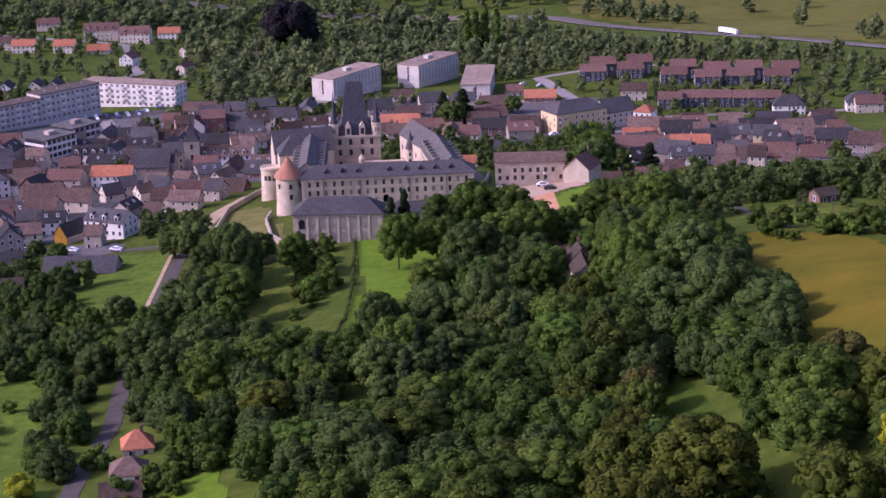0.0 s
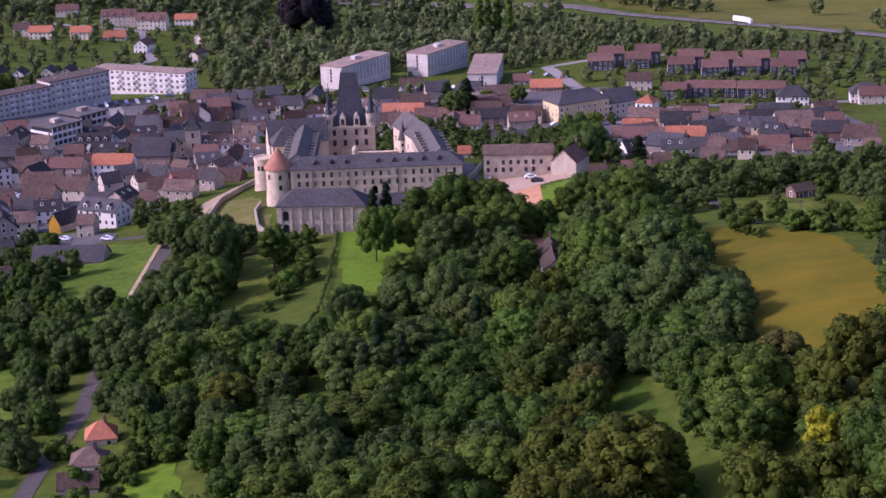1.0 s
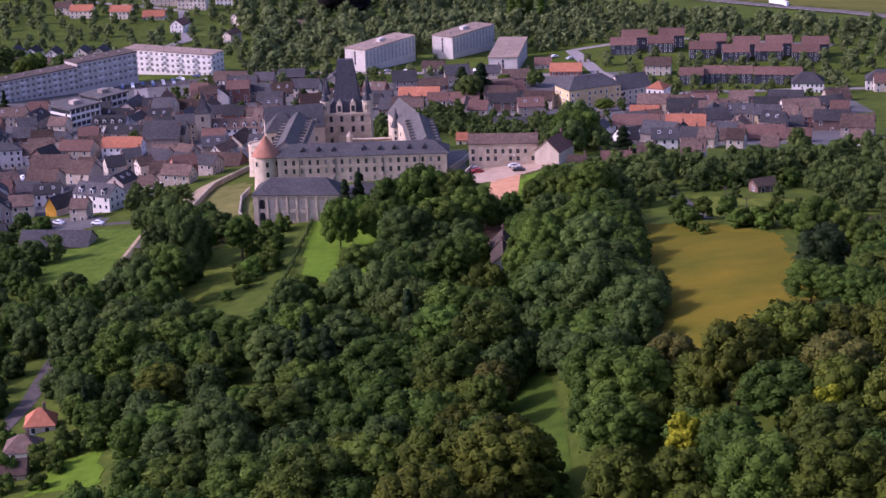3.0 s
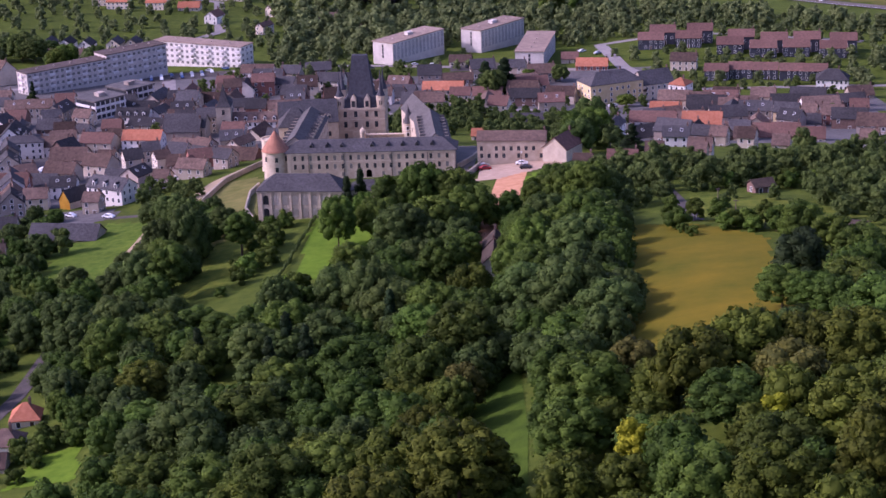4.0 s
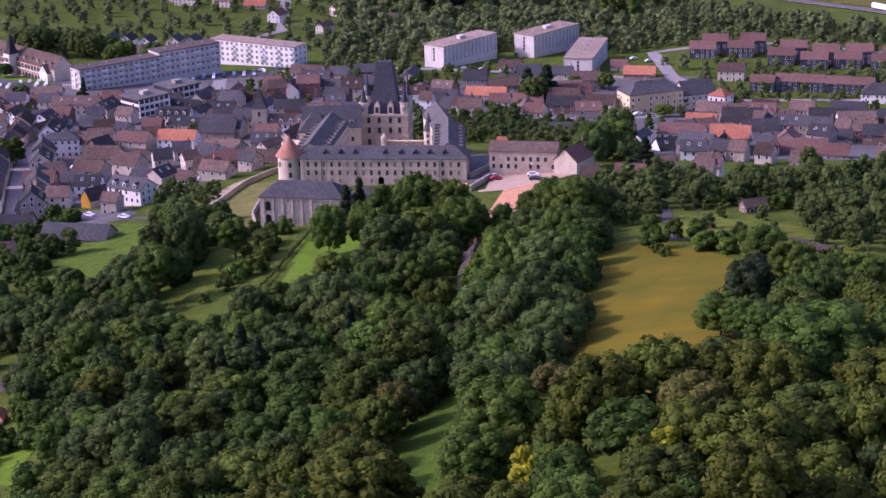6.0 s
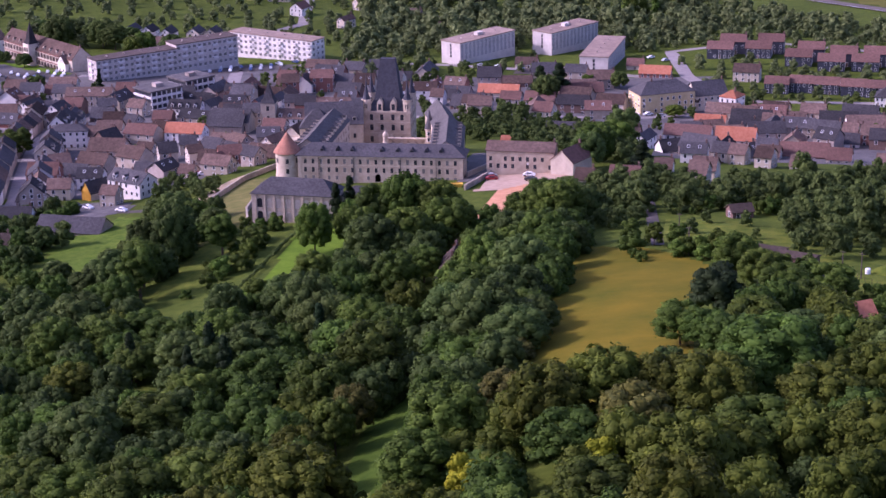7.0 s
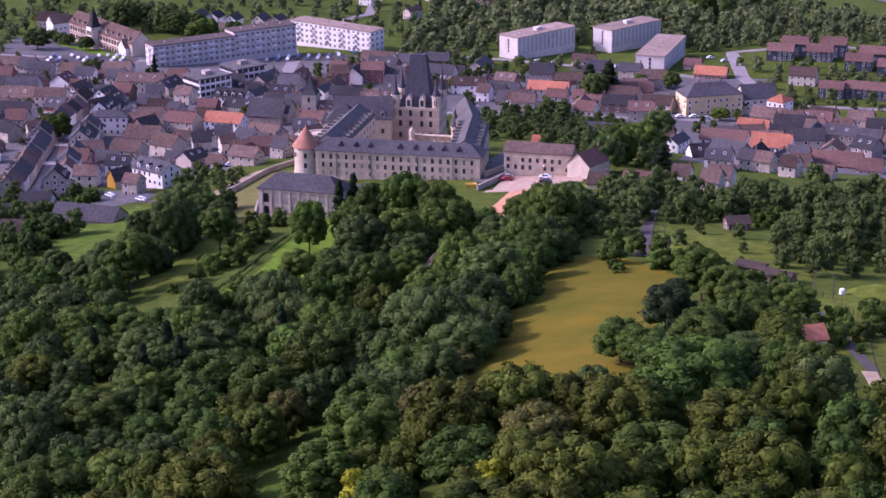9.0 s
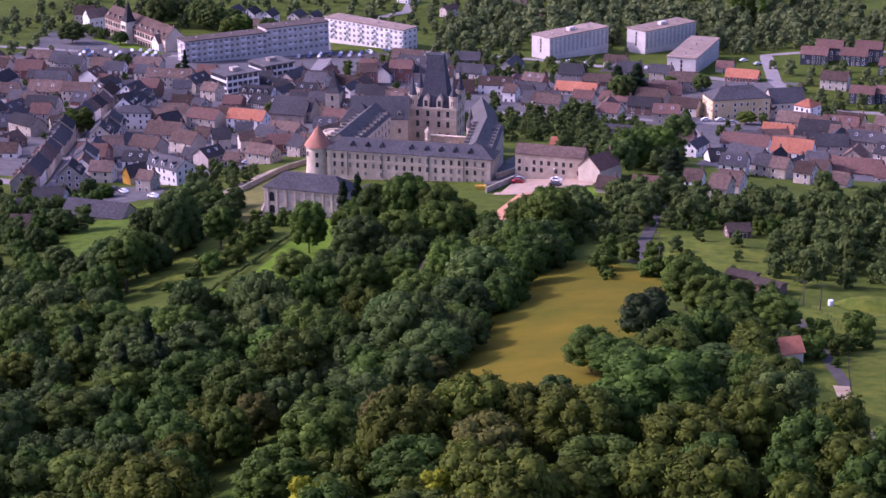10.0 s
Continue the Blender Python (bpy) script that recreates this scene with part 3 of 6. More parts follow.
def house(x, y, w, d, storeys=2, rot=0.0, wall=None, roof=None, pitch=0.74, gable=True, label="", chimneys=1, win=True, dormers=0, sky_lights=0, eave=None, name="house", group="", z=None, win_mesh=None, sides=("front", "right", "left"), win_gap=2.6):
    """A house: body, roof, every window, door, chimneys, roof windows."""
    global CHIMNEY
    wall, roof = wall or PLASTER, roof or TILE_BROWN
    BUILT.append((x, y, max(w, d)))
    ob = new(name)
    zz = min(ground(x + i * w * 0.4, y + j * d * 0.4) for i in (-1, 1) for j in (-1, 1)) if z is None else z
    ob.matrix_basis = pose(x, y, zz, 0, 0, rot)
    h = eave if eave else storeys * 2.6 + 0.1
    rh = d / 2 * pitch
    part("wall", body_bm(w, d, h, rh, gable), wall, ob)
    part("roof", roof_bm(w, d, h, rh, gable), roof, ob)
    wm = win_mesh or WIN
    if win:
        for side in sides:
            span = w if side in ("front", "back") else d
            n = max(1, int((span - 0.8) / win_gap))
            for s in range(storeys):
                for i in range(n):
                    u = (i - (n - 1) / 2) * span / (n + 0.15)
                    if HOUSE_RNG.random() < 0.12:
                        continue
                    if s == 0 and i == n // 2 and side == "front":
                        shared("door", DOOR, ob, on_wall(side, w, d, u, 0.12))
                    else:
                        shared("window", wm, ob, on_wall(side, w, d, u, 0.85 + s * 2.6))
            if gable and side in ("right", "left") and rh > 2.2:
                shared("window", wm, ob, on_wall(side, w, d, 0, h + 0.25))
    if chimneys:
        if CHIMNEY is None:
            c = part("chimney", chimney_bm(), BRICK_BROWN, ob)
            CHIMNEY = c.data
            bpy.data.objects.remove(c)
        for i in range(chimneys):
            u = (w / 2 - 0.5) * (1 if i == 0 else -1) * (1 if gable else 0.4)
            shared("chimney", CHIMNEY, ob, pose(u, 0, h + rh))
    k = math.degrees(math.atan2(rh, d / 2))
    for i in range(sky_lights):
        u = (i - (sky_lights - 1) / 2) * w / (sky_lights + 0.3)
        f = 0.45
        shared("skylight", SKYLIGHT, ob, pose(u, -d / 2 * (1 - f), h + rh * f + 0.30, -(90 - k), 0, 0))
    for i in range(dormers):
        u = (i - (dormers - 1) / 2) * w / (dormers + 0.2)
        dormer(ob, u, -d / 2, h, rh / (d / 2), wall, roof)
    tagged(ob, label or house_label(wall, roof, storeys), "house", group)
    return ob




def house_label(wall, roof, storeys):
    a = {"cream_render": "cream rendered", "white_render": "white rendered", "grey_render": "weathered grey", "ochre_render": "ochre rendered", "dark_red_brick": "red brick", "blue_black_cladding": "dark blue clad", "pale_limestone": "pale stone", "grey_limestone": "grey stone"}.get(wall.name, "rendered")
    b = {"blue_grey_slate": "blue-grey slate", "brown_clay_tile": "brown tiled", "orange_clay_tile": "orange tiled", "maroon_tile": "maroon tiled", "dark_brown_tile": "dark brown tiled"}.get(roof.name, "tiled")
    s = {1: "single-storey", 2: "two-storey", 3: "three-storey", 4: "four-storey"}.get(storeys, "tall")
    return f"{a} {s} town house with a {b} roof"


DORMER = {}


def dormer(ob, u, y, h, k, wall, roof, w=1.3, hh=1.5, back=0.5, turn=0.0):
    """A small gabled roof window, one connected body, standing out of a slope that rises by k per metre."""
    key = (wall.name, roof.name, round(k, 2), w, hh)
    if key not in DORMER:
        bm = bmesh.new()
        dep = (hh + 0.7) / k + 0.8
        a, b = w / 2, w / 2 - 0.2

        def ring(yy, top):
            return [bm.verts.new(p) for p in ((-a, yy, -0.5), (a, yy, -0.5), (a, yy, hh), (0, yy, top), (-a, yy, hh))]

        f, r = ring(0, hh + 0.7), ring(dep, hh + 0.7)
        for i in range(5):
            n = (i + 1) % 5
            bm.faces.new((f[n], f[i], r[i], r[n])).material_index = 1 if i in (2, 3) else 0
        g = [bm.verts.new(p) for p in ((-b, 0, 0.25), (b, 0, 0.25), (b, 0, hh - 0.05), (-b, 0, hh - 0.05))]
        q = [bm.verts.new((v.co.x, 0.12, v.co.z)) for v in g]
        bm.faces.new((f[0], f[1], g[1], g[0]))
        bm.faces.new((f[1], f[2], g[2], g[1]))
        bm.faces.new((f[2], f[3], f[4], g[3], g[2]))
        bm.faces.new((f[4], f[0], g[0], g[3]))
        for i in range(4):
            n = (i + 1) % 4
            bm.faces.new((g[i], g[n], q[n], q[i]))
        bm.faces.new(q).material_index = 2
        me = bpy.data.meshes.new("dormer")
        bm.to_mesh(me)
        bm.free()
        for m in (wall, roof, GLASS):
            me.materials.append(m)
        DORMER[key] = me
    m = pose(0, 0, 0, 0, 0, turn) @ pose(u, y + back, h + k * back)
    return shared("dormer", DORMER[key], ob, m)


# ---- castle ----
BASE = 2.0
wing = new("castle_wing")
wing.matrix_basis = pose(28.75, 5.5, BASE)
part("wall", body_bm(57.5, 11, 9, 3.0, False, 7), STONE_WORN, wing)
part("roof", roof_bm(59, 11, 9, 3.1, False, 0.35), SLATE, wing)
part("cornice", box(-29.0, -5.78, 8.55, 29.0, -5.5, 8.92), STONE, wing, "projecting pale stone cornice")
part("string_course", box(-28.9, -5.62, 5.55, 28.9, -5.5, 5.75), STONE, wing)
for u in (-28.3, 28.3):
    part("quoin", box(u - 0.6, -5.64, -3, u + 0.6, -5.5, 8.5), STONE, wing)
for u in (-21.5, -9.2, 7.2, 19.6):
    part("downpipe", box(u - 0.09, -5.72, 0, u + 0.09, -5.56, 8.5), SLATE, wing)
GLASS_PALE = mat("dusty_window", (0.10, 0.095, 0.09), (0.20, 0.19, 0.18), 0.8, 0.3)
WING_WIN = [window_mesh("window", 1.0, 1.75, STONE), window_mesh("window", 1.0, 1.75, STONE, GLASS_PALE)]
WING_LOW = window_mesh("window", 0.95, 1.45, STONE, GLASS_PALE)
wr = random.Random(4)
for i in range(20):
    u = -26.2 + i * 2.76
    shared("window", WING_WIN[0] if wr.random() < 0.75 else WING_WIN[1], wing, on_wall("front", 57.5, 11, u, 6.15))
    shared("window", WING_WIN[0] if wr.random() < 0.6 else WING_WIN[1], wing, on_wall("front", 57.5, 11, u, 3.15))
    if wr.random() < 0.75 and i != 9:
        shared("window", WING_LOW, wing, on_wall("front", 57.5, 11, u, 0.45))
bm = bmesh.new()
arch = [(-0.95, 0), (0.95, 0), (0.95, 1.7)] + [(0.95 * math.cos(a), 1.7 + 0.95 * math.sin(a)) for a in np.linspace(0, math.pi, 9)[1:-1]] + [(-0.95, 1.7)]
bm.faces.new([bm.verts.new((x, -0.03, z)) for x, z in arch])
bmesh.ops.solidify(bm, geom=bm.faces[:], thickness=0.08)
g0 = part("doorway", bm, GLASS, wing, "dark arched doorway")
g0.matrix_basis = on_wall("front", 57.5, 11, -0.8, 0.0)
for i in range(2):
    shared("window", WING_WIN[0], wing, on_wall("right", 57.5, 11, -2.6 + i * 5, 6.1))
for i, u in enumerate((-20.5, -15, -10, 0.5, 6, 11, 16, 21.2)):
    dormer(wing, u, -5.5, 9, 3.1 / 5.5, SLATE, SLATE, 1.3, 1.0, 1.7)
tagged(wing, "long three-storey limestone castle wing with slate roof and dormers", "castle")

tw = new("round_tower")
tw.matrix_basis = pose(-4.4, 3.6, BASE)
bm = bmesh.new()
add_lathe(bm, [(4.9, -7), (4.5, -1), (4.2, 3), (4.2, 8.9), (4.55, 9.1), (4.55, 9.4), (0, 9.4)], 36)
part("wall", bm, STONE, tw, smooth=False)
bm = bmesh.new()
add_lathe(bm, [(4.3, 9.42), (4.95, 9.35), (4.7, 9.8), (2.2, 13.2), (0.5, 15.8), (0.12, 16.1), (0.1, 17.0), (0, 17.1)], 36)
part("roof", bm, COPPER, tw, "weathered salmon-coloured conical roof")
for a, z in ((-80, 5.9), (-80, 2.4), (-135, 5.9), (-30, 5.9)):
    shared("window", WIN_STONE, tw, pose(4.24 * math.cos(radians(a)), 4.24 * math.sin(radians(a)), z, 0, 0, a + 90))
tagged(tw, "round limestone corner tower with a salmon conical roof", "tower")

tw2 = new("drum_tower")
tw2.matrix_basis = pose(-12.2, 46, -8.5)
bm = bmesh.new()
add_lathe(bm, [(4.2, -3), (3.6, 3), (3.4, 12), (3.7, 12.3), (3.7, 13.0), (3.2, 13.0), (3.2, 12.5), (0, 12.5)], 32)
part("wall", bm, STONE, tw2, "whitish drum wall with a parapet ring")
for a in (-120, -95, -70):
    shared("window", WIN_STONE, tw2, pose(3.48 * math.cos(radians(a)), 3.48 * math.sin(radians(a)), 8.6, 0, 0, a + 90))
tagged(tw2, "low pale round tower with a flat parapet top", "tower")


def castle_range(name, x0, y0, x1, y1, half, eave, ridge, label, slate=None, n=8, z=0.0, dormers=True):
    """A roofed range from one plan point to another, with dormers along both slopes."""
    ob = new(name)
    dx, dy = x1 - x0, y1 - y0
    ln = math.hypot(dx, dy)
    ob.matrix_basis = pose((x0 + x1) / 2, (y0 + y1) / 2, z, 0, 0, math.degrees(math.atan2(dy, dx)))
    w, d = ln, half * 2
    rh = ridge - eave
    part("wall", body_bm(w, d, eave - z, rh, True, 8), STONE, ob)
    part("roof", roof_bm(w, d, eave - z, rh, True, 0.3), slate or SLATE, ob)
    k = rh / half
    for i in range(n):
        u = (i - (n - 1) / 2) * w / (n + 0.3)
        if dormers:
            dormer(ob, u, -half, eave - z, k, STONE, SLATE, 1.5, 1.3, 0.7)
            dormer(ob, -u, -half, eave - z, k, STONE, SLATE, 1.5, 1.3, 0.7, 180)
        for s in ("front", "back"):
            for q in range(3):
                shared("window", WING_WIN[0], ob, on_wall(s, w, d, u, 0.6 + q * (eave - z) / 3.2))
    return tagged(ob, label, "castle")


castle_range("castle_range", 1.8, 8, 2.9, 51, 5.9, 10.4, 14.6, "long stone castle range with dormers along its slate roof", SLATE_PALE, 10)
castle_range("castle_range", 50.8, 8, 47.0, 43.5, 5.7, 10.4, 14.6, "oblique castle range with dormers along its sunlit-toned slate roof", SLATE_PALE, 8)
castle_range("castle_range", -12, 70, 9.6, 74, 5.5, 4.5, 11.8, "tall stone back range with a steep dark slate roof", None, 4, -12)

pav = new("castle_pavilion")
pav.matrix_basis = pose(-3.2, 49.5, -6, 0, 0, 6)
part("wall", body_bm(12, 11, 15.0, 5.6, False, 5), STONE, pav)
part("roof", roof_bm(12, 11, 15.0, 5.8, False, 0.3), SLATE, pav)
for u in (-3.6, 0, 3.6):
    for z in (4.5, 8.0, 11.6):
        shared("window", WING_WIN[0], pav, on_wall("front", 12, 11, u, z))
tagged(pav, "square stone castle pavilion with a hipped dark slate roof", "castle")

# chapel end of the oblique range, with its stair turret
castle_range("chapel", 46.9, 42.5, 39.4, 67.5, 4.7, 9.6, 14.6, "pale stone chapel end with a bright slate roof", SLATE_PALE, 5, -5.5, False)
tt = new("stair_turret")
tt.matrix_basis = pose(38.3, 54.0, -9.8)
bm = bmesh.new()
add_lathe(bm, [(1.6, -4), (1.6, 16), (1.85, 16.2), (1.85, 16.6), (0, 16.6)], 10)
part("wall", bm, STONE, tt)
bm = bmesh.new()
add_lathe(bm, [(1.5, 16.6), (1.95, 16.65), (1.1, 19.5), (0.3, 22.6), (0.05, 24.0), (0, 24.0)], 10)
part("roof", bm, SLATE, tt)
for z in (9, 12, 14.3):
    shared("window", WIN, tt, pose(-0.2, -1.62, z))
tagged(tt, "slim stone stair turret with a pointed slate cap", "turret")

# gatehouse keep with four pinnacled corner turrets
KZ = -11.3
keep_ob = new("gatehouse_keep")
keep_ob.matrix_basis = pose(18.7, 81.5, KZ)
part("wall", body_bm(18.4, 14, 19.0, 1, False, 8), STONE_WORN, keep_ob)
bm = bmesh.new()
a, b, c, d, h0, h1 = 7.9, 6.2, 2.9, 1.3, 19.0, 38.3
poly_faces(bm, [(-a, -b, h0), (a, -b, h0), (a, b, h0), (-a, b, h0), (-4.9, -3.7, 23.5), (4.9, -3.7, 23.5), (4.9, 3.7, 23.5), (-4.9, 3.7, 23.5), (-c, -d, h1), (c, -d, h1), (c, d, h1), (-c, d, h1)],
           [(0, 1, 5, 4), (1, 2, 6, 5), (2, 3, 7, 6), (3, 0, 4, 7), (4, 5, 9, 8), (5, 6, 10, 9), (6, 7, 11, 10), (7, 4, 8, 11), (8, 9, 10, 11), (3, 2, 1, 0)])
part("roof", bm, SLATE_KEEP, keep_ob, "very steep blue-grey slate pavilion roof")
part("cornice", box(-9.5, -7.3, 18.4, 9.5, -7.0, 19.2), STONE, keep_ob)
for z in (5.3, 10.4, 14.6):
    part("string_course", box(-9.2, -7.12, z, 9.2, -7.0, z + 0.3), STONE, keep_ob)
for u in (-5.9, -1.9, 2.4, 5.9):
    for z in (2.0, 7.0, 11.6, 15.6):
        shared("window", WIN_BIG, keep_ob, on_wall("front", 18.4, 14, u, z))
for u in (-4, 0, 4):
    for z in (7.0, 11.6, 15.6):
        shared("window", WIN_BIG, keep_ob, on_wall("right", 18.4, 14, u, z))
part("portal", box(-3.4, -7.25, 5.6, 2.4, -7.0, 10.2), STONE, keep_ob, "carved stone portal frame")
for u in (-2.6, 2.6):
    bm = bmesh.new()
    poly_faces(bm, [(-1.1, 0, 0), (1.1, 0, 0), (1.1, 0, 3.2), (0.9, 0, 3.6), (0, 0, 5.0), (-0.9, 0, 3.6), (-1.1, 0, 3.2), (-1.1, 3.2, 0), (1.1, 3.2, 0), (1.1, 3.2, 3.2), (0.9, 3.2, 3.6), (0, 3.2, 5.0), (-0.9, 3.2, 3.6), (-1.1, 3.2, 3.2)],
               [(0, 1, 2, 3, 4, 5, 6), (1, 8, 9, 2), (2, 9, 10, 3), (3, 10, 11, 4), (4, 11, 12, 5), (5, 12, 13, 6), (6, 13, 7, 0)])
    dm = part("dormer", bm, STONE, keep_ob, "tall carved stone dormer")
    dm.matrix_basis = pose(u, -7.0, 19.0)
    shared("window", WIN_BIG, dm, pose(0, -0.02, 0.6))
for u in (-7.9, 7.9):
    for v in (-5.6, 5.6):
        bm = bmesh.new()
        add_lathe(bm, [(1.3, 17.2), (1.75, 18.6), (1.75, 23.0), (1.95, 23.3), (1.95, 23.6), (0, 23.6)], 8)
        t0 = part("turret", bm, STONE, keep_ob, "pale stone corner turret")
        t0.matrix_basis = pose(u, v, 0)
        bm = bmesh.new()
        add_lathe(bm, [(1.55, 23.6), (1.65, 23.65), (0.8, 26.0), (0.34, 29.0), (0.13, 32.2), (0.06, 33.5), (0, 33.5)], 8)
        part("spire", bm, SLATE_KEEP, t0, "needle-like slate spire with a pale finial")
        shared("window", WIN_STONE, t0, pose(0, -1.66, 20.2))
tagged(keep_ob, "tall limestone gatehouse with needle-spired turrets and steep slate roof", "castle")

# arcaded gallery across the court, with a domed lantern at its end
gal = new("arcade")
gal.matrix_basis = pose(30, 60.5, -8.4)
bm = bmesh.new()
n_arch, aw = 7, 2.9
for i in range(n_arch):
    x0 = -n_arch * aw / 2 + i * aw
    m0 = x0 + aw / 2
    pts_o = [(x0, 0), (x0, 9.2), (x0 + aw, 9.2), (x0 + aw, 0)]
    pts_i = [(m0 - 1.0, 3.2), (m0 - 1.0, 6.4)] + [(m0 - math.cos(q) * 1.0, 6.4 + math.sin(q)) for q in np.linspace(0.3, 2.84, 7)] + [(m0 + 1.0, 6.4), (m0 + 1.0, 3.2)]
    vo = [bm.verts.new((x, 0, z)) for x, z in pts_o]
    vi = [bm.verts.new((x, 0, z)) for x, z in pts_i]
    k = len(vi)
    bm.faces.new((vo[0], vo[1], *vi[: k // 2 + 1]))
    bm.faces.new((vo[1], vo[2], vi[k // 2]))
    bm.faces.new((vo[2], vo[3], *vi[k // 2:][::-1]))
    bm.faces.new((vo[3], vo[0], vi[0], vi[-1]))
bmesh.ops.remove_doubles(bm, verts=bm.verts, dist=0.001)
bmesh.ops.solidify(bm, geom=bm.faces[:], thickness=0.8)
part("wall", bm, STONE, gal)
part("coping", box(-10.4, -0.5, 9.2, 10.4, 1.3, 9.5), STONE, gal)
tagged(gal, "open stone arcade gallery across the castle court", "arcade")
lant = new("lantern_turret")
lant.matrix_basis = pose(20.6, 59.6, -9.0)
bm = bmesh.new()
add_lathe(bm, [(1.1, -2), (1.1, 8.5), (1.3, 8.7), (1.0, 8.9), (1.0, 11.0), (1.25, 11.2), (1.05, 12.0), (0.5, 12.7), (0.1, 13.2), (0.08, 14.2), (0, 14.2)], 10)
part("body", bm, STONE, lant)
tagged(lant, "small domed stone lantern turret in the castle court", "turret")
patch("courtyard", [(6, 12), (52, 12), (40, 74), (8, 74)], GRAVEL_SAND, "pale gravel courtyard inside the castle", "courtyard", 0.1)

# orangery below the tower
org = new("orangery")
org.matrix_basis = pose(12.6, -58.6, 7.5, 0, 0, -5)
part("wall", body_bm(27, 11, 8.9, 3.4, False, 6), STONE_DARK, org)
part("roof", roof_bm(27, 11, 8.9, 3.8, False, 0.4), SLATE, org)
part("cornice", box(-13.8, -5.75, 8.3, 13.8, -5.5, 8.7), STONE, org)
ARCH_BLIND = mat("pale_blind_panel", (0.42, 0.39, 0.34), (0.55, 0.51, 0.46), 0.6, 0.9, 0.1, 0.2)
for i in range(8):
    u = -10.8 + i * 3.1
    for z, hh in ((0.5, 2.6), (4.4, 2.9)):
        dark = i == 0
        bm = bmesh.new()
        pr = [(-0.85, 0), (0.85, 0), (0.85, hh - 0.6)] + [(0.85 * math.cos(q), hh - 0.6 + 0.7 * math.sin(q)) for q in np.linspace(0, math.pi, 7)[1:-1]] + [(-0.85, hh - 0.6)]
        bm.faces.new([bm.verts.new((x, 0, zz)) for x, zz in pr])
        bmesh.ops.solidify(bm, geom=bm.faces[:], thickness=0.1)
        o = part("arched_panel", bm, GLASS if dark else ARCH_BLIND, org, "dark arched opening" if dark else "")
        o.matrix_basis = on_wall("front", 27, 11, u, z) @ pose(0, -0.04, 0)
    part("pilaster", box(u - 1.55, -5.68, -2, u - 1.2, -5.5, 8.3), STONE, org)
for u in (-2.4, 2.4):
    for z, hh in ((0.5, 2.6), (4.4, 2.9)):
        o = part("arched_panel", box(-0.85, -0.06, 0, 0.85, 0.04, hh), GLASS, org, "dark tall opening")
        o.matrix_basis = on_wall("left", 27, 11, u, z)
tagged(org, "weathered grey stone orangery with blind arches and a slate roof", "building")
link_b = new("low_annexe")
link_b.matrix_basis = pose(36, -55, 8.2, 0, 0, -5)
part("wall", body_bm(18, 8, 6.4, 2.0, False, 5), STONE_DARK, link_b)
part("roof", roof_bm(18, 8, 6.4, 2.2, False, 0.3), SLATE, link_b)
tagged(link_b, "low grey stone annexe with slate roof among the trees", "building")
for nm, pts in (("garden_wall", [(-2, -66), (-9, -40), (-12, -10), (-11, 4)]), ("ramp_wall", [(-29, -8), (-27, 30), (-19, 62), (-14, 80)]), ("terrace_wall", [(58.5, 4), (63, 20), (66, 44)]), ("terrace_wall", [(61, -22), (66, 2), (68, 12)])):
    bm = bmesh.new()
    for (x0, y0), (x1, y1) in zip(pts, pts[1:]):
        k = int(math.hypot(x1 - x0, y1 - y0) / 4) + 1
        for i in range(k):
            p, q = [(x0 + (x1 - x0) * s, y0 + (y1 - y0) * s) for s in (i / k, (i + 1) / k)]
            dd = Vector((q[0] - p[0], q[1] - p[1])).normalized() * 0.3
            vs = []
            for s in (p, q):
                zz = ground(*s)
                for e in (1, -1):
                    for z in (zz - 1, zz + 2.0):
                        vs.append((s[0] - dd.y * e, s[1] + dd.x * e, z))
            poly_faces(bm, vs, [(0, 1, 5, 4), (3, 2, 6, 7), (1, 3, 7, 5), (0, 2, 3, 1), (4, 5, 7, 6)])
    bmesh.ops.remove_doubles(bm, verts=bm.verts, dist=0.01)
    tagged(link(nm, bm, STONE_DARK), "old grey stone boundary wall below the castle", "wall")

# gate lodge and its cross wing
gt = house(77.2, 8.2, 23.5, 8.5, 2, -4, STONE_WORN, TILE_BROWN, 0.55, True, "long cream two-storey gate lodge with a brown tiled roof", 1, name="gate_lodge", z=5.6, eave=7.0, win_gap=2.5, win_mesh=window_mesh("window", 1.1, 1.6, STONE))
house(94.5, 3.2, 12, 9, 2, 62, PLASTER, TILE_MAROON, 0.85, True, "cream gabled cross wing beside the gate lodge", 1, name="lodge_wing", z=5.6, eave=5.4, win=False)

sk = new("skip")
sk.matrix_basis = pose(57.5, -15, ground(57.5, -15), 0, 0, 20)
bm = bmesh.new()
poly_faces(bm, [(-1.3, -0.9, 0.1), (1.3, -0.9, 0.1), (1.3, 0.9, 0.1), (-1.3, 0.9, 0.1), (-1.9, -1.0, 1.4), (1.9, -1.0, 1.4), (1.9, 1.0, 1.4), (-1.9, 1.0, 1.4), (-1.75, -0.9, 1.1), (1.75, -0.9, 1.1), (1.75, 0.9, 1.1), (-1.75, 0.9, 1.1)], [(3, 2, 1, 0), (0, 1, 5, 4), (1, 2, 6, 5), (2, 3, 7, 6), (3, 0, 4, 7), (4, 5, 9, 8), (5, 6, 10, 9), (6, 7, 11, 10), (7, 4, 8, 11), (8, 9, 10, 11)])
YELLOW_STEEL = mat("yellow_steel", (0.55, 0.34, 0.03), (0.66, 0.43, 0.06), 1.0, 0.6)
part("body", bm, YELLOW_STEEL, sk)
tagged(sk, "yellow steel builder's skip below the castle wing", "skip")


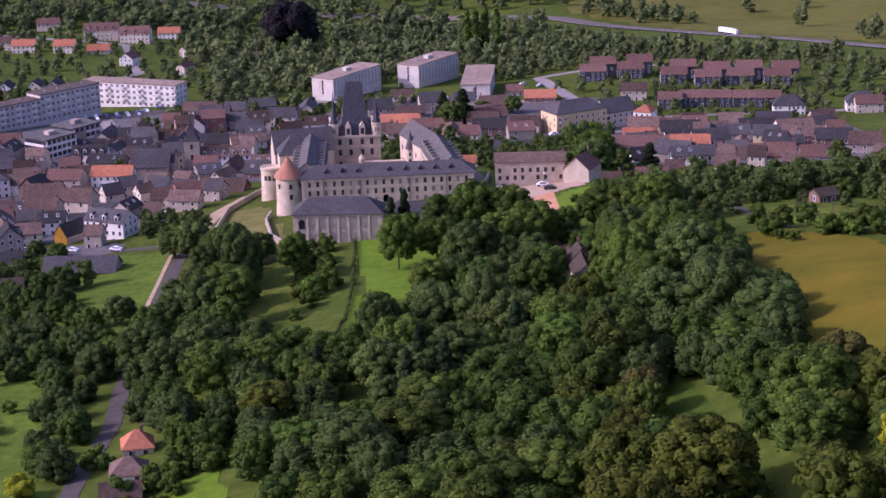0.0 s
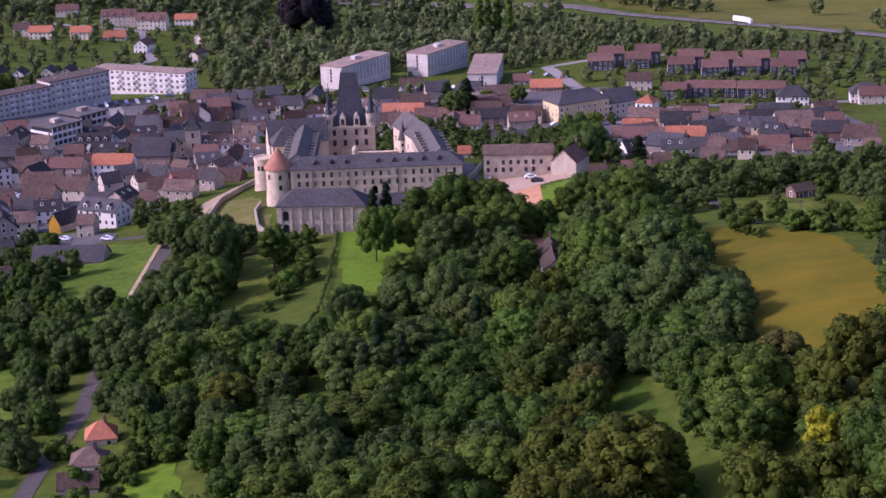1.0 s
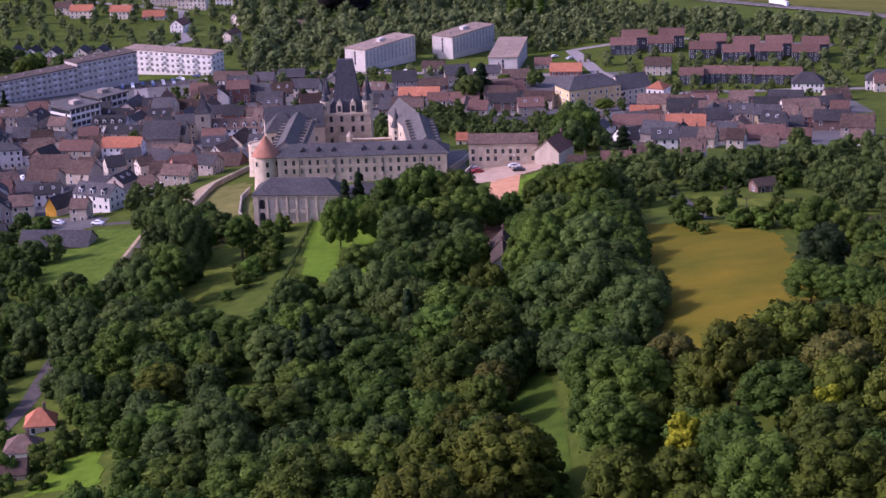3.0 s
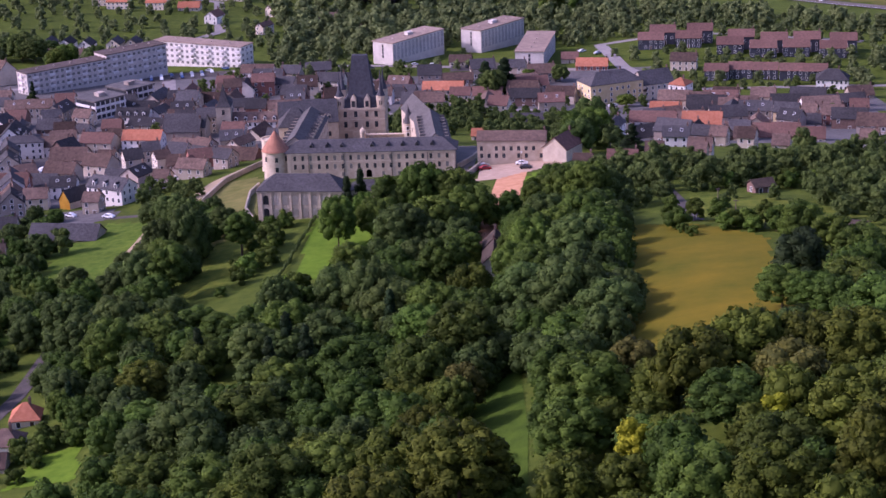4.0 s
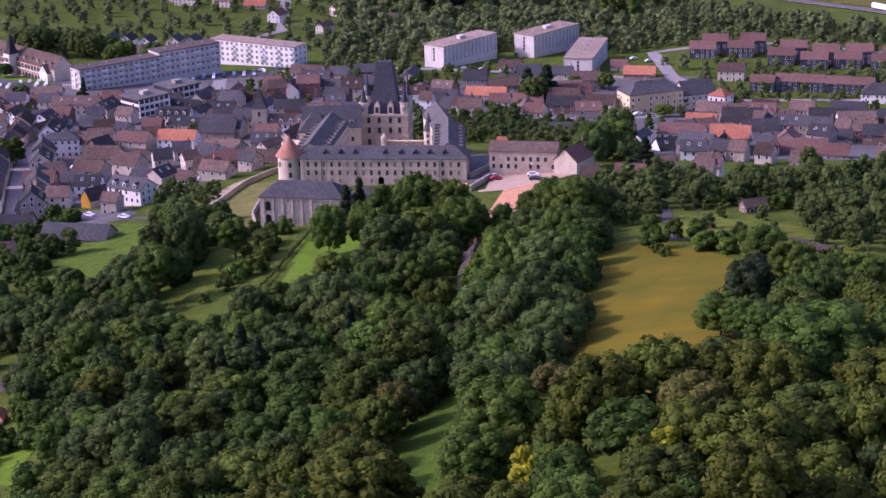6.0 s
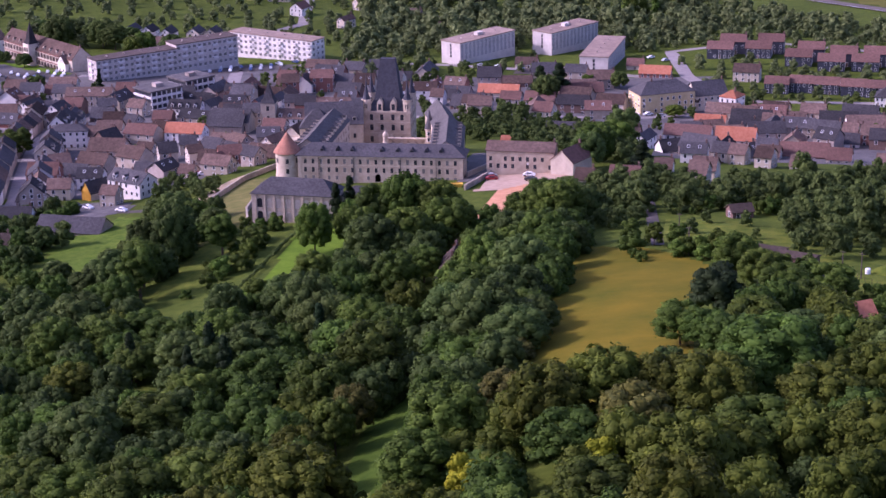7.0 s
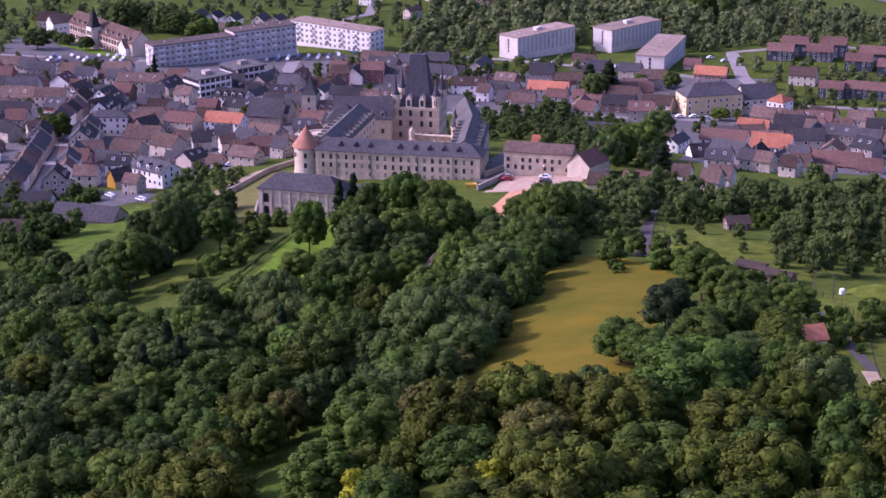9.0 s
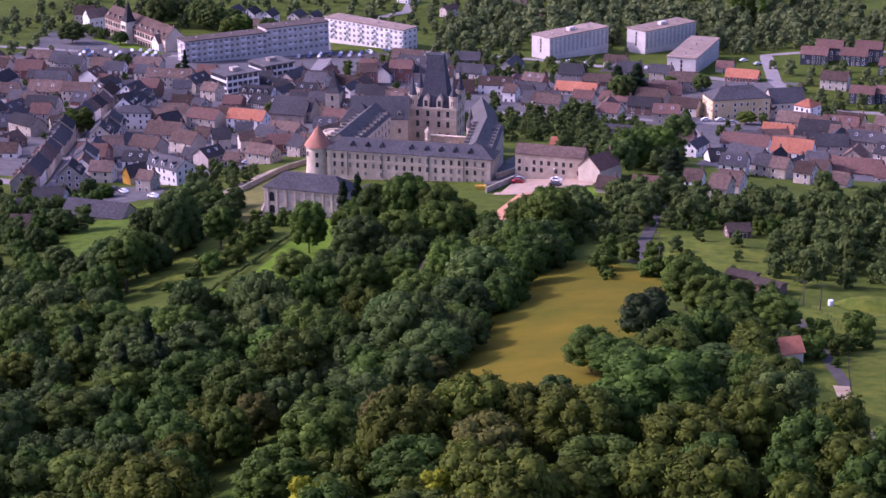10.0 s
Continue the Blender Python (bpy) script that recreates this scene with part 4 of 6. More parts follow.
# ---- apartment blocks ----
BALCONY = mat("grey_white_balcony", (0.54, 0.515, 0.50), (0.68, 0.65, 0.63), 0.5, 0.8, 0.05, 0.1)
CURTAIN = mat("curtained_window", (0.11, 0.11, 0.12), (0.26, 0.25, 0.26), 0.7, 0.35)
AGED_WHITE = mat("aged_white_render", (0.44, 0.40, 0.36), (0.57, 0.525, 0.48), 0.3, 0.9, 0.1, 0.25)
WIN_FLAT = window_mesh("window", 1.7, 1.5, PLASTER_WHITE, CURTAIN, 0.06, 0.04)
WIN_FLAT_B = window_mesh("window", 1.7, 1.5, PLASTER_WHITE, GLASS_PALE, 0.06, 0.04)
# White render toned down to grey: the long faces' shade is in the colour.
SLAB_GREY = mat("shade_grey_render", (0.42, 0.375, 0.34), (0.53, 0.48, 0.44), 0.3, 0.9, 0.1, 0.25)
ROOF_FELT = mat("dark_felt_roof", (0.075, 0.058, 0.05), (0.12, 0.095, 0.085), 0.3, 0.95, 0.2, 0.3)
# Dark colour for the shade in the school's open galleries.
GALLERY = mat("gallery_shade", (0.045, 0.032, 0.026), (0.09, 0.066, 0.055), 0.8, 0.9, 0.2)
PANEL = mat("grey_infill_panel", (0.25, 0.24, 0.24), (0.38, 0.365, 0.36), 0.6, 0.9, 0.05, 0.2)
BALC = box(-1.6, -1.1, 0, 1.6, 0, 1.05)
BALC_ME = bpy.data.meshes.new("balcony")
BALC.to_mesh(BALC_ME)
BALC.free()
BALC_ME.materials.append(BALCONY)


def block(x, y, w, d, h, rot, z, storeys, label, wall=None, balcony=3, sides=("front",), gap=3.3, roof=None, strip_end=False, stair=False):
    """A flat-roofed apartment slab: walls, roof with its edge, every window and balcony, stair heads."""
    BUILT.append((x, y, max(w, d)))
    ob = new("apartment_block")
    ob.matrix_basis = pose(x, y, z, 0, 0, rot)
    part("wall", box(-w / 2, -d / 2, -6, w / 2, d / 2, h), wall or PLASTER_WHITE, ob)
    rf = part("roof", box(-w / 2 - 0.4, -d / 2 - 0.4, h, w / 2 + 0.4, d / 2 + 0.4, h + 0.45), roof or ROOF_FLAT, ob)
    if stair:
        part("stair_head", box(-2.2, -1.4, h + 0.45, 2.2, 1.4, h + 2.1), wall or PLASTER_WHITE, rf)
    for i in range(4):
        u = (i - 1.5) * max(w, d) * 0.21
        m = (u, 0) if w > d else (0, u)
        part("vent", box(m[0] - 0.35, m[1] - 0.35, h + 0.45, m[0] + 0.35, m[1] + 0.35, h + 1.1), PLASTER_GREY, rf)
    br = random.Random(int(x * 7 + y))
    for side in sides:
        span = w if side in ("front", "back") else d
        n = max(1, int((span - 1) / gap))
        for s in range(storeys):
            for i in range(n):
                u = (i - (n - 1) / 2) * span / n
                zz = 1.5 + s * (h - 0.6) / storeys
                if s == 0 and not balcony:
                    o = part("panel", box(-0.95, -0.03, 0, 0.95, 0.02, h - 1.2), PANEL, ob, "grey infill panel")
                    o.matrix_basis = on_wall(side, w, d, u, 0.6)
                shared("window", WIN_FLAT if br.random() < 0.4 else WIN_FLAT_B, ob, on_wall(side, w, d, u, zz))
                if balcony and i % balcony == 1 and s > 0:
                    shared("balcony", BALC_ME, ob, on_wall(side, w, d, u, zz - 0.75))
    if strip_end:
        side = "front" if strip_end is True else strip_end
        for i in range(storeys + 1):
            o = part("stair_window", box(-0.55, -0.05, 0, 0.55, 0.04, (h - 2.2) / (storeys + 1) - 0.3), GLASS, ob, "dark stairwell window")
            o.matrix_basis = on_wall(side, w, d, 0, 1.3 + i * (h - 2.0) / (storeys + 1))
    return tagged(ob, label, "apartment building", "apartment slabs")


block(-99.5, 400.5, 58, 12, 13.0, -25, -46.3, 4, "long white four-storey apartment slab with balconies", sides=("front", "right"))
block(-161.7, 332, 47, 11, 12.6, 42, -41.8, 4, "long apartment slab with shade-grey walls and a dark roof", SLAB_GREY, sides=("front", "left"), roof=ROOF_FELT, gap=2.9)
block(-131.5, 360.5, 37, 12, 14.6, 43, -41.8, 4, "shorter grey apartment slab joined to the long one", SLAB_GREY, sides=("front", "left"), roof=ROOF_FELT, gap=2.9)
block(15.6, 392.7, 44, 14, 9.6, 54, -40.6, 3, "white apartment slab with a flat brown roof beside trees", wall=AGED_WHITE, sides=("front",), balcony=0, gap=3.0, stair=True, strip_end="left")
block(61, 424, 40, 14, 10.0, 54, -42.2, 3, "white apartment slab with a flat brown roof and small stair head", wall=AGED_WHITE, sides=("front",), balcony=0, gap=3.0, stair=True, strip_end="left")
block(85, 369, 15, 51, 10.4, -7.4, -41.8, 3, "pale slab with blank end wall and dark window strip", wall=AGED_WHITE, sides=("right",), balcony=0, strip_end=True)

# ---- named town buildings ----
sc = house(119.5, 234.0, 27, 14, 4, 25, PLASTER_OCHRE, SLATE, 0.62, False, "ochre and cream four-storey school with a hipped slate roof", 2, z=-33.2, eave=11.8, name="school", win_gap=2.7)
house(140, 249, 16, 12, 3, 25, PLASTER, SLATE, 0.9, True, "tall slate-roofed wing at the back of the school", 1, z=-34.4, eave=8.5)
house(151.5, 227.5, 8.2, 9, 3, -28, PLASTER_WHITE, TILE_RED, 0.55, False, "white three-storey town house with a bright red hipped roof", 1, z=-30.4, eave=8.3, win_gap=2.2)


def modern(x, y, w, d, rot, floors, label):
    """A stepped modern block: white slabs and dark glazed bands."""
    BUILT.append((x, y, max(w, d)))
    ob = new("office_building")
    z = ground(x, y)
    ob.matrix_basis = pose(x, y, z, 0, 0, rot)
    for i in range(floors):
        q = 3.1 * i
        part("slab", box(-w / 2, -d / 2, q - (5 if i == 0 else 0), w / 2, d / 2, q + 1.15), BALCONY, ob)
        part("window_band", box(-w / 2 + 0.35, -d / 2 + 0.35, q + 1.15, w / 2 - 0.35, d / 2 - 0.35, q + 3.1), GLASS, ob, "dark glazed band")
        n = int(w / 3)
        for k in range(n + 1):
            u = -w / 2 + 0.5 + (w - 1) * k / n
            part("pier", box(u - 0.2, -d / 2 + 0.05, q + 1.15, u + 0.2, -d / 2 + 0.4, q + 3.1), PLASTER_WHITE, ob)
    part("roof", box(-w / 2 - 0.3, -d / 2 - 0.3, floors * 3.1, w / 2 + 0.3, d / 2 + 0.3, floors * 3.1 + 0.7), PAVING, ob)
    part("roof_house", box(-2, -1.5, floors * 3.1 + 0.7, 2, 2, floors * 3.1 + 2.4), PLASTER_GREY, ob)
    return tagged(ob, label, "office building")


BUILT.append((-118, 224, 26))
modern(-120, 236, 18, 15, 50, 3, "modern building of white slabs and dark glazed bands")
modern(-113, 269.5, 17, 16, 50, 3, "lower modern dark-banded building with a flat roof")

# church beside the castle hill
chz = ground(-62, 160)
chc = house(-66, 165, 18, 10, 2, -4, STONE_DARK, SLATE, 0.95, True, "grey stone church nave with a plain slate roof", 0, win=False, name="church", eave=6.5)
for i in range(5):
    shared("window", WIN_BIG, chc, on_wall("front", 18, 10, -7 + i * 3.5, 2.5))
ct = new("church_tower")
ct.matrix_basis = pose(-50.5, 172, ground(-50, 172))
part("wall", box(-3.2, -3.2, -4, 3.2, 3.2, 12), STONE_DARK, ct)
bm = bmesh.new()
add_lathe(bm, [(4.8, 11.9), (3.0, 14.0), (1.2, 18.0), (0, 22)], 4)
bmesh.ops.rotate(bm, verts=bm.verts, matrix=Matrix.Rotation(radians(45), 3, "Z"))
part("spire", bm, SLATE, ct)
for z in (4, 8.5):
    shared("window", WIN_BIG, ct, pose(0, -3.22, z))
tagged(ct, "square grey church tower with a short slate spire", "tower")

# long boarding school with a tower at the edge of the valley
bs = house(-224.4, 374.4, 75, 12, 3, -41, PLASTER, TILE_BROWN, 0.95, True, "long cream boarding school with dark galleries and a brown roof", 3, z=-45.5, eave=9.5, name="boarding_school", dormers=11, win=False)
# Galleries have no depth: dark strips on the wall give their shade.
for u0, u1 in ((-36.5, -10.5), (-3, 27)):
    for q in (1.0, 5.6):
        gl = part("gallery", box(u0, -6.14, q, u1, -5.98, q + 2.4), GALLERY, bs, "dark strip for the shade inside the gallery")
        part("railing", box(u0, -6.5, q - 0.9, u1, -6.14, q), PLASTER, gl)
        n = int((u1 - u0) / 3.2)
        for k in range(n + 1):
            u = u0 + 0.2 + (u1 - u0 - 0.4) * k / n
            part("post", box(u - 0.22, -6.5, q, u + 0.22, -6.14, q + 2.4), PLASTER, gl)
for q in (3.9, 8.5):
    part("brick_band", box(-37.6, -6.12, q, 37.6, -6.0, q + 0.5), BRICK_RED, bs)
bt = new("school_tower")
bt.matrix_basis = pose(-232.3, 372.2, -45.5, 0, 0, -41)
part("wall", box(-3.0, -3.5, -4, 3.0, 3.5, 12.5), PLASTER, bt)
bm = bmesh.new()
add_lathe(bm, [(4.7, 12.5), (3.0, 14.5), (1.6, 19.5), (0, 24.5)], 4)
bmesh.ops.rotate(bm, verts=bm.verts, matrix=Matrix.Rotation(radians(45), 3, "Z"))
part("roof", bm, SLATE, bt)
for z in (1.5, 4.8, 8.1):
    for u in (-1.6, 0, 1.6):
        shared("window", WIN_BIG, bt, pose(u, -3.52, z))
tagged(bt, "square cream tower with a steep dark roof on the school", "tower")
house(-204.5, 351, 8, 8, 2, 49, PLASTER_WHITE, TILE_BROWN, 1.0, True, "half-timbered gabled wing at the end of the school", 0, z=-46.5, eave=8)

house(-270, 411, 12, 9, 2, 49, PLASTER_WHITE, TILE_BROWN, 0.95, True, "white gabled house with a steep brown roof", 1, z=-47.3, eave=7.5)
house(-282, 424, 12, 9, 2, 10, PLASTER, TILE_BROWN, 0.95, True, "cream gabled house with a steep brown roof", 1, eave=6.5)

# ---- black-clad estate ----
def estate(x, y, rot=-6, label="row house clad in blue-black boards with a maroon roof"):
    z = ground(x, y)
    house(x, y, 13.5, 10.5, 2, rot, BLACK_CLAD, TILE_MAROON, 0.58, True, label, 0, group="black-clad row houses", eave=5.4, z=z, win_gap=2.5)
    house(x + 7, y + 12, 13.5, 10.5, 2, rot, BLACK_CLAD, TILE_MAROON, 0.58, True, label, 1, group="black-clad row houses", eave=6.8, z=z, win_gap=2.6)


for x, y in ((147, 377), (167, 377), (187, 357), (203, 346), (220, 346), (238, 340)):
    estate(x, y)
for x, y in ((174, 292), (186, 294), (198, 291), (210, 287), (221, 284)):
    house(x, y, 11.5, 9.5, 2, -8, BLACK_CLAD, TILE_MAROON, 0.58, True, "row house clad in blue-black boards with a maroon roof", 0, group="black-clad row houses", eave=5.2)
for x, y in ((226, 262), (261, 261)):
    house(x, y, 15, 11, 2, -10, PLASTER_WHITE, SLATE, 0.75, False, "white villa with dark timbering and a hipped slate roof", 1, name="villa", win_gap=2.0)

# ---- houses of the old town ----
house(-81, 145, 16.8, 9.0, 2, -6, PLASTER_WHITE, TILE_RED, chimneys=2)
house(-130, 136, 16.9, 10.0, 3, 8, PLASTER_WHITE, SLATE, 0.4, False, chimneys=1, label="tall white town house with a low hipped slate roof", win_gap=2.4)
house(-67, 22, 15.6, 9.5, 3, -26, PLASTER_WHITE, SLATE, 0.7, dormers=3, chimneys=2, win_gap=2.2, label="white three-storey house with a row of dormers in its slate roof")
house(-91, 47, 9.7, 8.0, 2, 4, PLASTER_WHITE, SLATE, sky_lights=2)
house(-71, 9, 6.0, 7.0, 2, -8, PLASTER, TILE_BROWN)
house(-73, 67, 13.1, 9.0, 1, -4, PLASTER_GREY, SLATE)
house(-44, 58, 11.2, 8.0, 2, -14, PLASTER, TILE_BROWN, chimneys=2)
house(-56, 58, 6.0, 7.0, 1, -10, PLASTER, TILE_BROWN)
house(-76, 98, 7.3, 9.0, 2, 24, PLASTER, SLATE)
house(-72, 115, 7.0, 8.0, 2, 18, PLASTER, SLATE)
house(-103, 106, 14.9, 11.0, 2, -2, PLASTER_GREY, TILE_BROWN)
house(-117, 152, 11.0, 9.0, 2, 8, PLASTER, TILE_BROWN)
house(-112, 169, 6.2, 8.0, 2, -20, PLASTER_GREY, SLATE)
house(-67, 162, 16.0, 12.0, 2, -4, PLASTER_GREY, SLATE, win=False)
house(-37, 174, 21.6, 9.0, 2, 0, PLASTER_WHITE, TILE_BROWN, dormers=5, chimneys=2, win_gap=2.2)
house(-60, 227, 11.0, 6.0, 2, 80, PLASTER_WHITE, SLATE)
house(-77, 232, 10.3, 10.0, 3, -8, STONE_DARK, SLATE, chimneys=2)
house(-62, 267, 8.2, 9.0, 3, 12, BRICK_RED, TILE_BROWN)
house(-98, 207, 15.6, 9.0, 2, -6, PLASTER_WHITE, SLATE, dormers=4)
house(-156, 243, 22.6, 9.0, 2, 4, PLASTER, TILE_BROWN, sky_lights=3)
house(-142, 257, 9.5, 10.0, 2, 2, PLASTER, TILE_MAROON)
house(-49, 281, 11.1, 9.0, 3, 4, BRICK_RED, TILE_MAROON, chimneys=2)
house(-40, 300, 12.4, 8.0, 1, -6, PLASTER, TILE_BROWN)
house(-158, 201, 11.0, 7.8, 2, 80, PLASTER_WHITE, SLATE)
house(-113, 74, 7.8, 9.0, 2, 30, PLASTER_GREY, TILE_BROWN)
house(-88, 214, 11.0, 6.4, 2, 70, PLASTER_WHITE, SLATE)
house(-90, 116, 7.3, 8.0, 1, -12, PLASTER, TILE_BROWN)
house(-94, 152, 6.0, 8.0, 2, -16, PLASTER_GREY, TILE_BROWN)
house(-34, 111, 11.0, 6.0, 2, 60, PLASTER, TILE_BROWN)
house(-34, 73, 6.5, 8.0, 2, -24, PLASTER_GREY, SLATE)
house(-58, 104, 8.6, 9.0, 2, -18, PLASTER, SLATE)
house(-49, 112, 7.3, 8.0, 2, -30, PLASTER_GREY, TILE_BROWN)
house(-63, 92, 6.0, 7.0, 2, 30, PLASTER, TILE_BROWN)
house(-80, 54, 7.2, 7.0, 1, 0, PLASTER_WHITE, SLATE)
house(-96, 26, 8.5, 8.0, 2, 8, PLASTER, TILE_BROWN)
house(-103, 15, 8.6, 9.0, 1, -6, PLASTER_GREY, SLATE)
house(-43, 150, 9.8, 8.0, 2, -6, PLASTER, TILE_MAROON)
house(-59, 178, 8.9, 9.0, 3, 4, STONE_DARK, SLATE, chimneys=2)
house(-87, 234, 11.0, 6.0, 2, 70, PLASTER, TILE_BROWN)
house(-180, 274, 13.9, 9.0, 2, 4, PLASTER, TILE_BROWN)
house(-138, 213, 8.6, 8.0, 2, 20, PLASTER, SLATE)
house(-122, 210, 8.3, 8.0, 2, -14, PLASTER, TILE_BROWN)
house(-49, 220, 10.2, 8.0, 2, 6, PLASTER, SLATE)
house(-28, 197, 6.0, 8.0, 2, -8, PLASTER, TILE_BROWN)
house(-154, 113, 8.0, 8.0, 2, 34, PLASTER, TILE_BROWN)
house(-181, 154, 14.2, 9.0, 2, 6, PLASTER, SLATE)
house(-181, 192, 14.6, 9.0, 2, 4, PLASTER, TILE_BROWN)
house(-206, 217, 15.6, 9.0, 2, 8, PLASTER_GREY, SLATE)
house(-174, 210, 11.0, 6.0, 2, 70, PLASTER_WHITE, SLATE)
house(-112, 54, 11.8, 10.0, 2, 4, BRICK_RED, TILE_MAROON)
house(-97, -17, 11.1, 10.0, 1, 8, PLASTER_WHITE, SLATE, win=False)
house(-69, -38, 23, 11, 1, -6, STONE_DARK, SLATE, 0.7, True, "long low stone barn with a dark slate roof", 0, win=False, name="barn", eave=3.0)
house(-97, -30, 11, 8, 1, 12, PLASTER_GREY, SLATE, 0.6, True, "low grey outbuilding with a slate roof", 0, win=False)
house(-241, 278, 13.6, 9.0, 2, 6, PLASTER, TILE_BROWN)
house(-219, 266, 13.1, 9.0, 2, 4, PLASTER_GREY, SLATE)
house(-190, 255, 10.1, 9.0, 2, 4, PLASTER_WHITE, SLATE)
house(-172, 251, 9.7, 9.0, 2, 2, PLASTER, SLATE)
house(-88, -57, 7.1, 8.0, 1, 10, PLASTER, TILE_DARK)
house(-151, 177, 11.0, 6.0, 2, 60, PLASTER, TILE_BROWN)
house(133, 128, 18.7, 9.0, 2, -8, PLASTER_WHITE, TILE_MAROON, chimneys=1)
house(142, 187, 13.2, 8.0, 1, -10, PLASTER, TILE_RED)
house(152, 118, 15.6, 11.0, 2, -8, PLASTER_WHITE, TILE_RED)
house(158, 197, 9.3, 9.0, 2, -12, PLASTER, TILE_BROWN)
house(171, 214, 11.5, 9.0, 2, -14, PLASTER_OCHRE, TILE_BROWN)
house(187, 208, 10.7, 9.0, 2, -10, PLASTER, TILE_BROWN)
house(167, 87, 17.7, 11.0, 1, -10, PLASTER_WHITE, TILE_MAROON)
house(181, 84, 10.5, 11.0, 1, -10, BRICK_RED, TILE_MAROON)
house(178, 159, 13.6, 9.0, 2, -8, PLASTER_GREY, SLATE, sky_lights=2)
house(190, 150, 10.2, 9.0, 2, -16, PLASTER_OCHRE, SLATE)
house(199, 147, 6.0, 8.0, 2, -16, PLASTER_OCHRE, TILE_BROWN)
house(137, 97, 6.0, 7.0, 1, -14, PLASTER, TILE_RED)
house(136, 42, 9.3, 8.0, 2, -6, PLASTER_WHITE, SLATE, sky_lights=2)
house(146, 50, 6.0, 8.0, 2, -18, PLASTER, SLATE)
house(152, 45, 6.0, 8.0, 2, -18, PLASTER, TILE_BROWN)
house(163, 79, 7.7, 8.0, 2, -10, PLASTER_GREY, SLATE)
house(126, 4, 6.0, 8.0, 1, -6, PLASTER_WHITE, TILE_BROWN)
house(140, -15, 7.8, 9.0, 2, -12, PLASTER, TILE_BROWN)
house(207, 139, 9.2, 9.0, 2, -10, BRICK_RED, TILE_BROWN, chimneys=2)
house(201, 17, 6.0, 9.0, 2, -16, PLASTER_WHITE, TILE_BROWN)
house(221, 157, 7.7, 9.0, 2, -8, PLASTER, TILE_MAROON)
house(160, 318, 13.0, 9.0, 2, -10, PLASTER, TILE_BROWN)
house(114, 332, 16.0, 9.0, 1, -6, BRICK_RED, TILE_RED)
house(133, 244, 7.7, 8.0, 2, -6, PLASTER, TILE_BROWN)
house(189, 68, 8.8, 9.0, 1, -8, PLASTER, TILE_MAROON)
house(173, 34, 6.0, 8.0, 1, -14, PLASTER, TILE_BROWN)
house(161, 35, 6.0, 8.0, 2, -18, PLASTER, TILE_BROWN)
house(168, 174, 8.0, 8.0, 2, -10, PLASTER, TILE_BROWN)
house(40, 274, 19.7, 9.0, 1, -4, PLASTER, TILE_RED)
house(85, 134, 20.0, 14.0, 1, -6, PLASTER_GREY, SLATE, win=False)
house(15, 239, 6.0, 8.0, 2, -6, PLASTER_WHITE, TILE_BROWN)
house(50, 235, 9.5, 8.0, 2, -4, PLASTER, TILE_MAROON)
house(69, 194, 8.6, 9.0, 2, -14, PLASTER, TILE_MAROON)
house(34, 218, 8.6, 8.0, 2, -10, PLASTER, TILE_BROWN)
house(63, 101, 6.0, 6.0, 1, -6, PLASTER, TILE_RED)
house(101, -21, 6.0, 8.0, 1, -8, PLASTER, TILE_BROWN)
house(114, -20, 9.7, 9.0, 1, -6, PLASTER, TILE_MAROON, win=False)
house(116, 101, 11.0, 6.0, 2, 70, PLASTER_WHITE, SLATE)
house(111, 115, 6.0, 8.0, 2, -8, BRICK_RED, TILE_BROWN)
house(138, -28, 6.0, 9.0, 2, -12, PLASTER, TILE_BROWN)
house(-149, 666, 23.4, 11.0, 3, -4, PLASTER, TILE_MAROON, dormers=4)
house(-125, 654, 19.8, 11.0, 3, -6, PLASTER, TILE_MAROON, dormers=3)
house(-105, 680, 15.0, 9.0, 2, -6, PLASTER_WHITE, TILE_RED)
house(-193, 615, 15.2, 9.0, 2, -4, PLASTER, TILE_RED)
house(-166, 610, 14.1, 9.0, 2, -6, PLASTER, TILE_RED)
house(-144, 606, 14.5, 9.0, 1, -2, PLASTER, TILE_RED)
house(-191, 710, 15.5, 9.0, 2, -4, PLASTER, TILE_MAROON)
house(-119, 555, 11.0, 9.0, 2, 70, PLASTER_WHITE, TILE_MAROON)
house(-85, 589, 11.0, 7.0, 2, 50, PLASTER, TILE_BROWN)
house(-81, 512, 11.0, 6.0, 2, 60, PLASTER, TILE_BROWN)
house(-208, 629, 10.9, 9.0, 2, -4, PLASTER, TILE_BROWN)
house(-23, 532, 15.0, 9.0, 1, -4, PLASTER, TILE_BROWN)
house(-45, 547, 11.8, 9.0, 2, -8, PLASTER_GREY, TILE_BROWN)
house(45, 364, 11.7, 8.0, 1, -4, PLASTER, TILE_BROWN)
house(103, 355, 8.7, 8.0, 1, -4, PLASTER, TILE_MAROON)
house(62, 254, 14.3, 9.0, 1, -6, PLASTER, TILE_MAROON)
house(262, 253, 12.8, 9.0, 2, -6, PLASTER, TILE_MAROON)
house(164, 73, 7.4, 9.0, 1, -10, PLASTER, TILE_BROWN)
house(134, 140, 8.8, 8.0, 2, -6, PLASTER, SLATE)
house(-202, 462, 11.0, 8.2, 2, 84, PLASTER_WHITE, SLATE, chimneys=0)
house(-191, 461, 11.0, 8.2, 2, 84, PLASTER_WHITE, SLATE, chimneys=0)
house(-178, 456, 11.0, 8.1, 2, 84, PLASTER_WHITE, SLATE, chimneys=0)
house(-162, 459, 11.0, 8.1, 2, 84, PLASTER, SLATE, chimneys=0)
house(-151, 458, 11.0, 8.1, 2, 84, PLASTER, SLATE, chimneys=0)
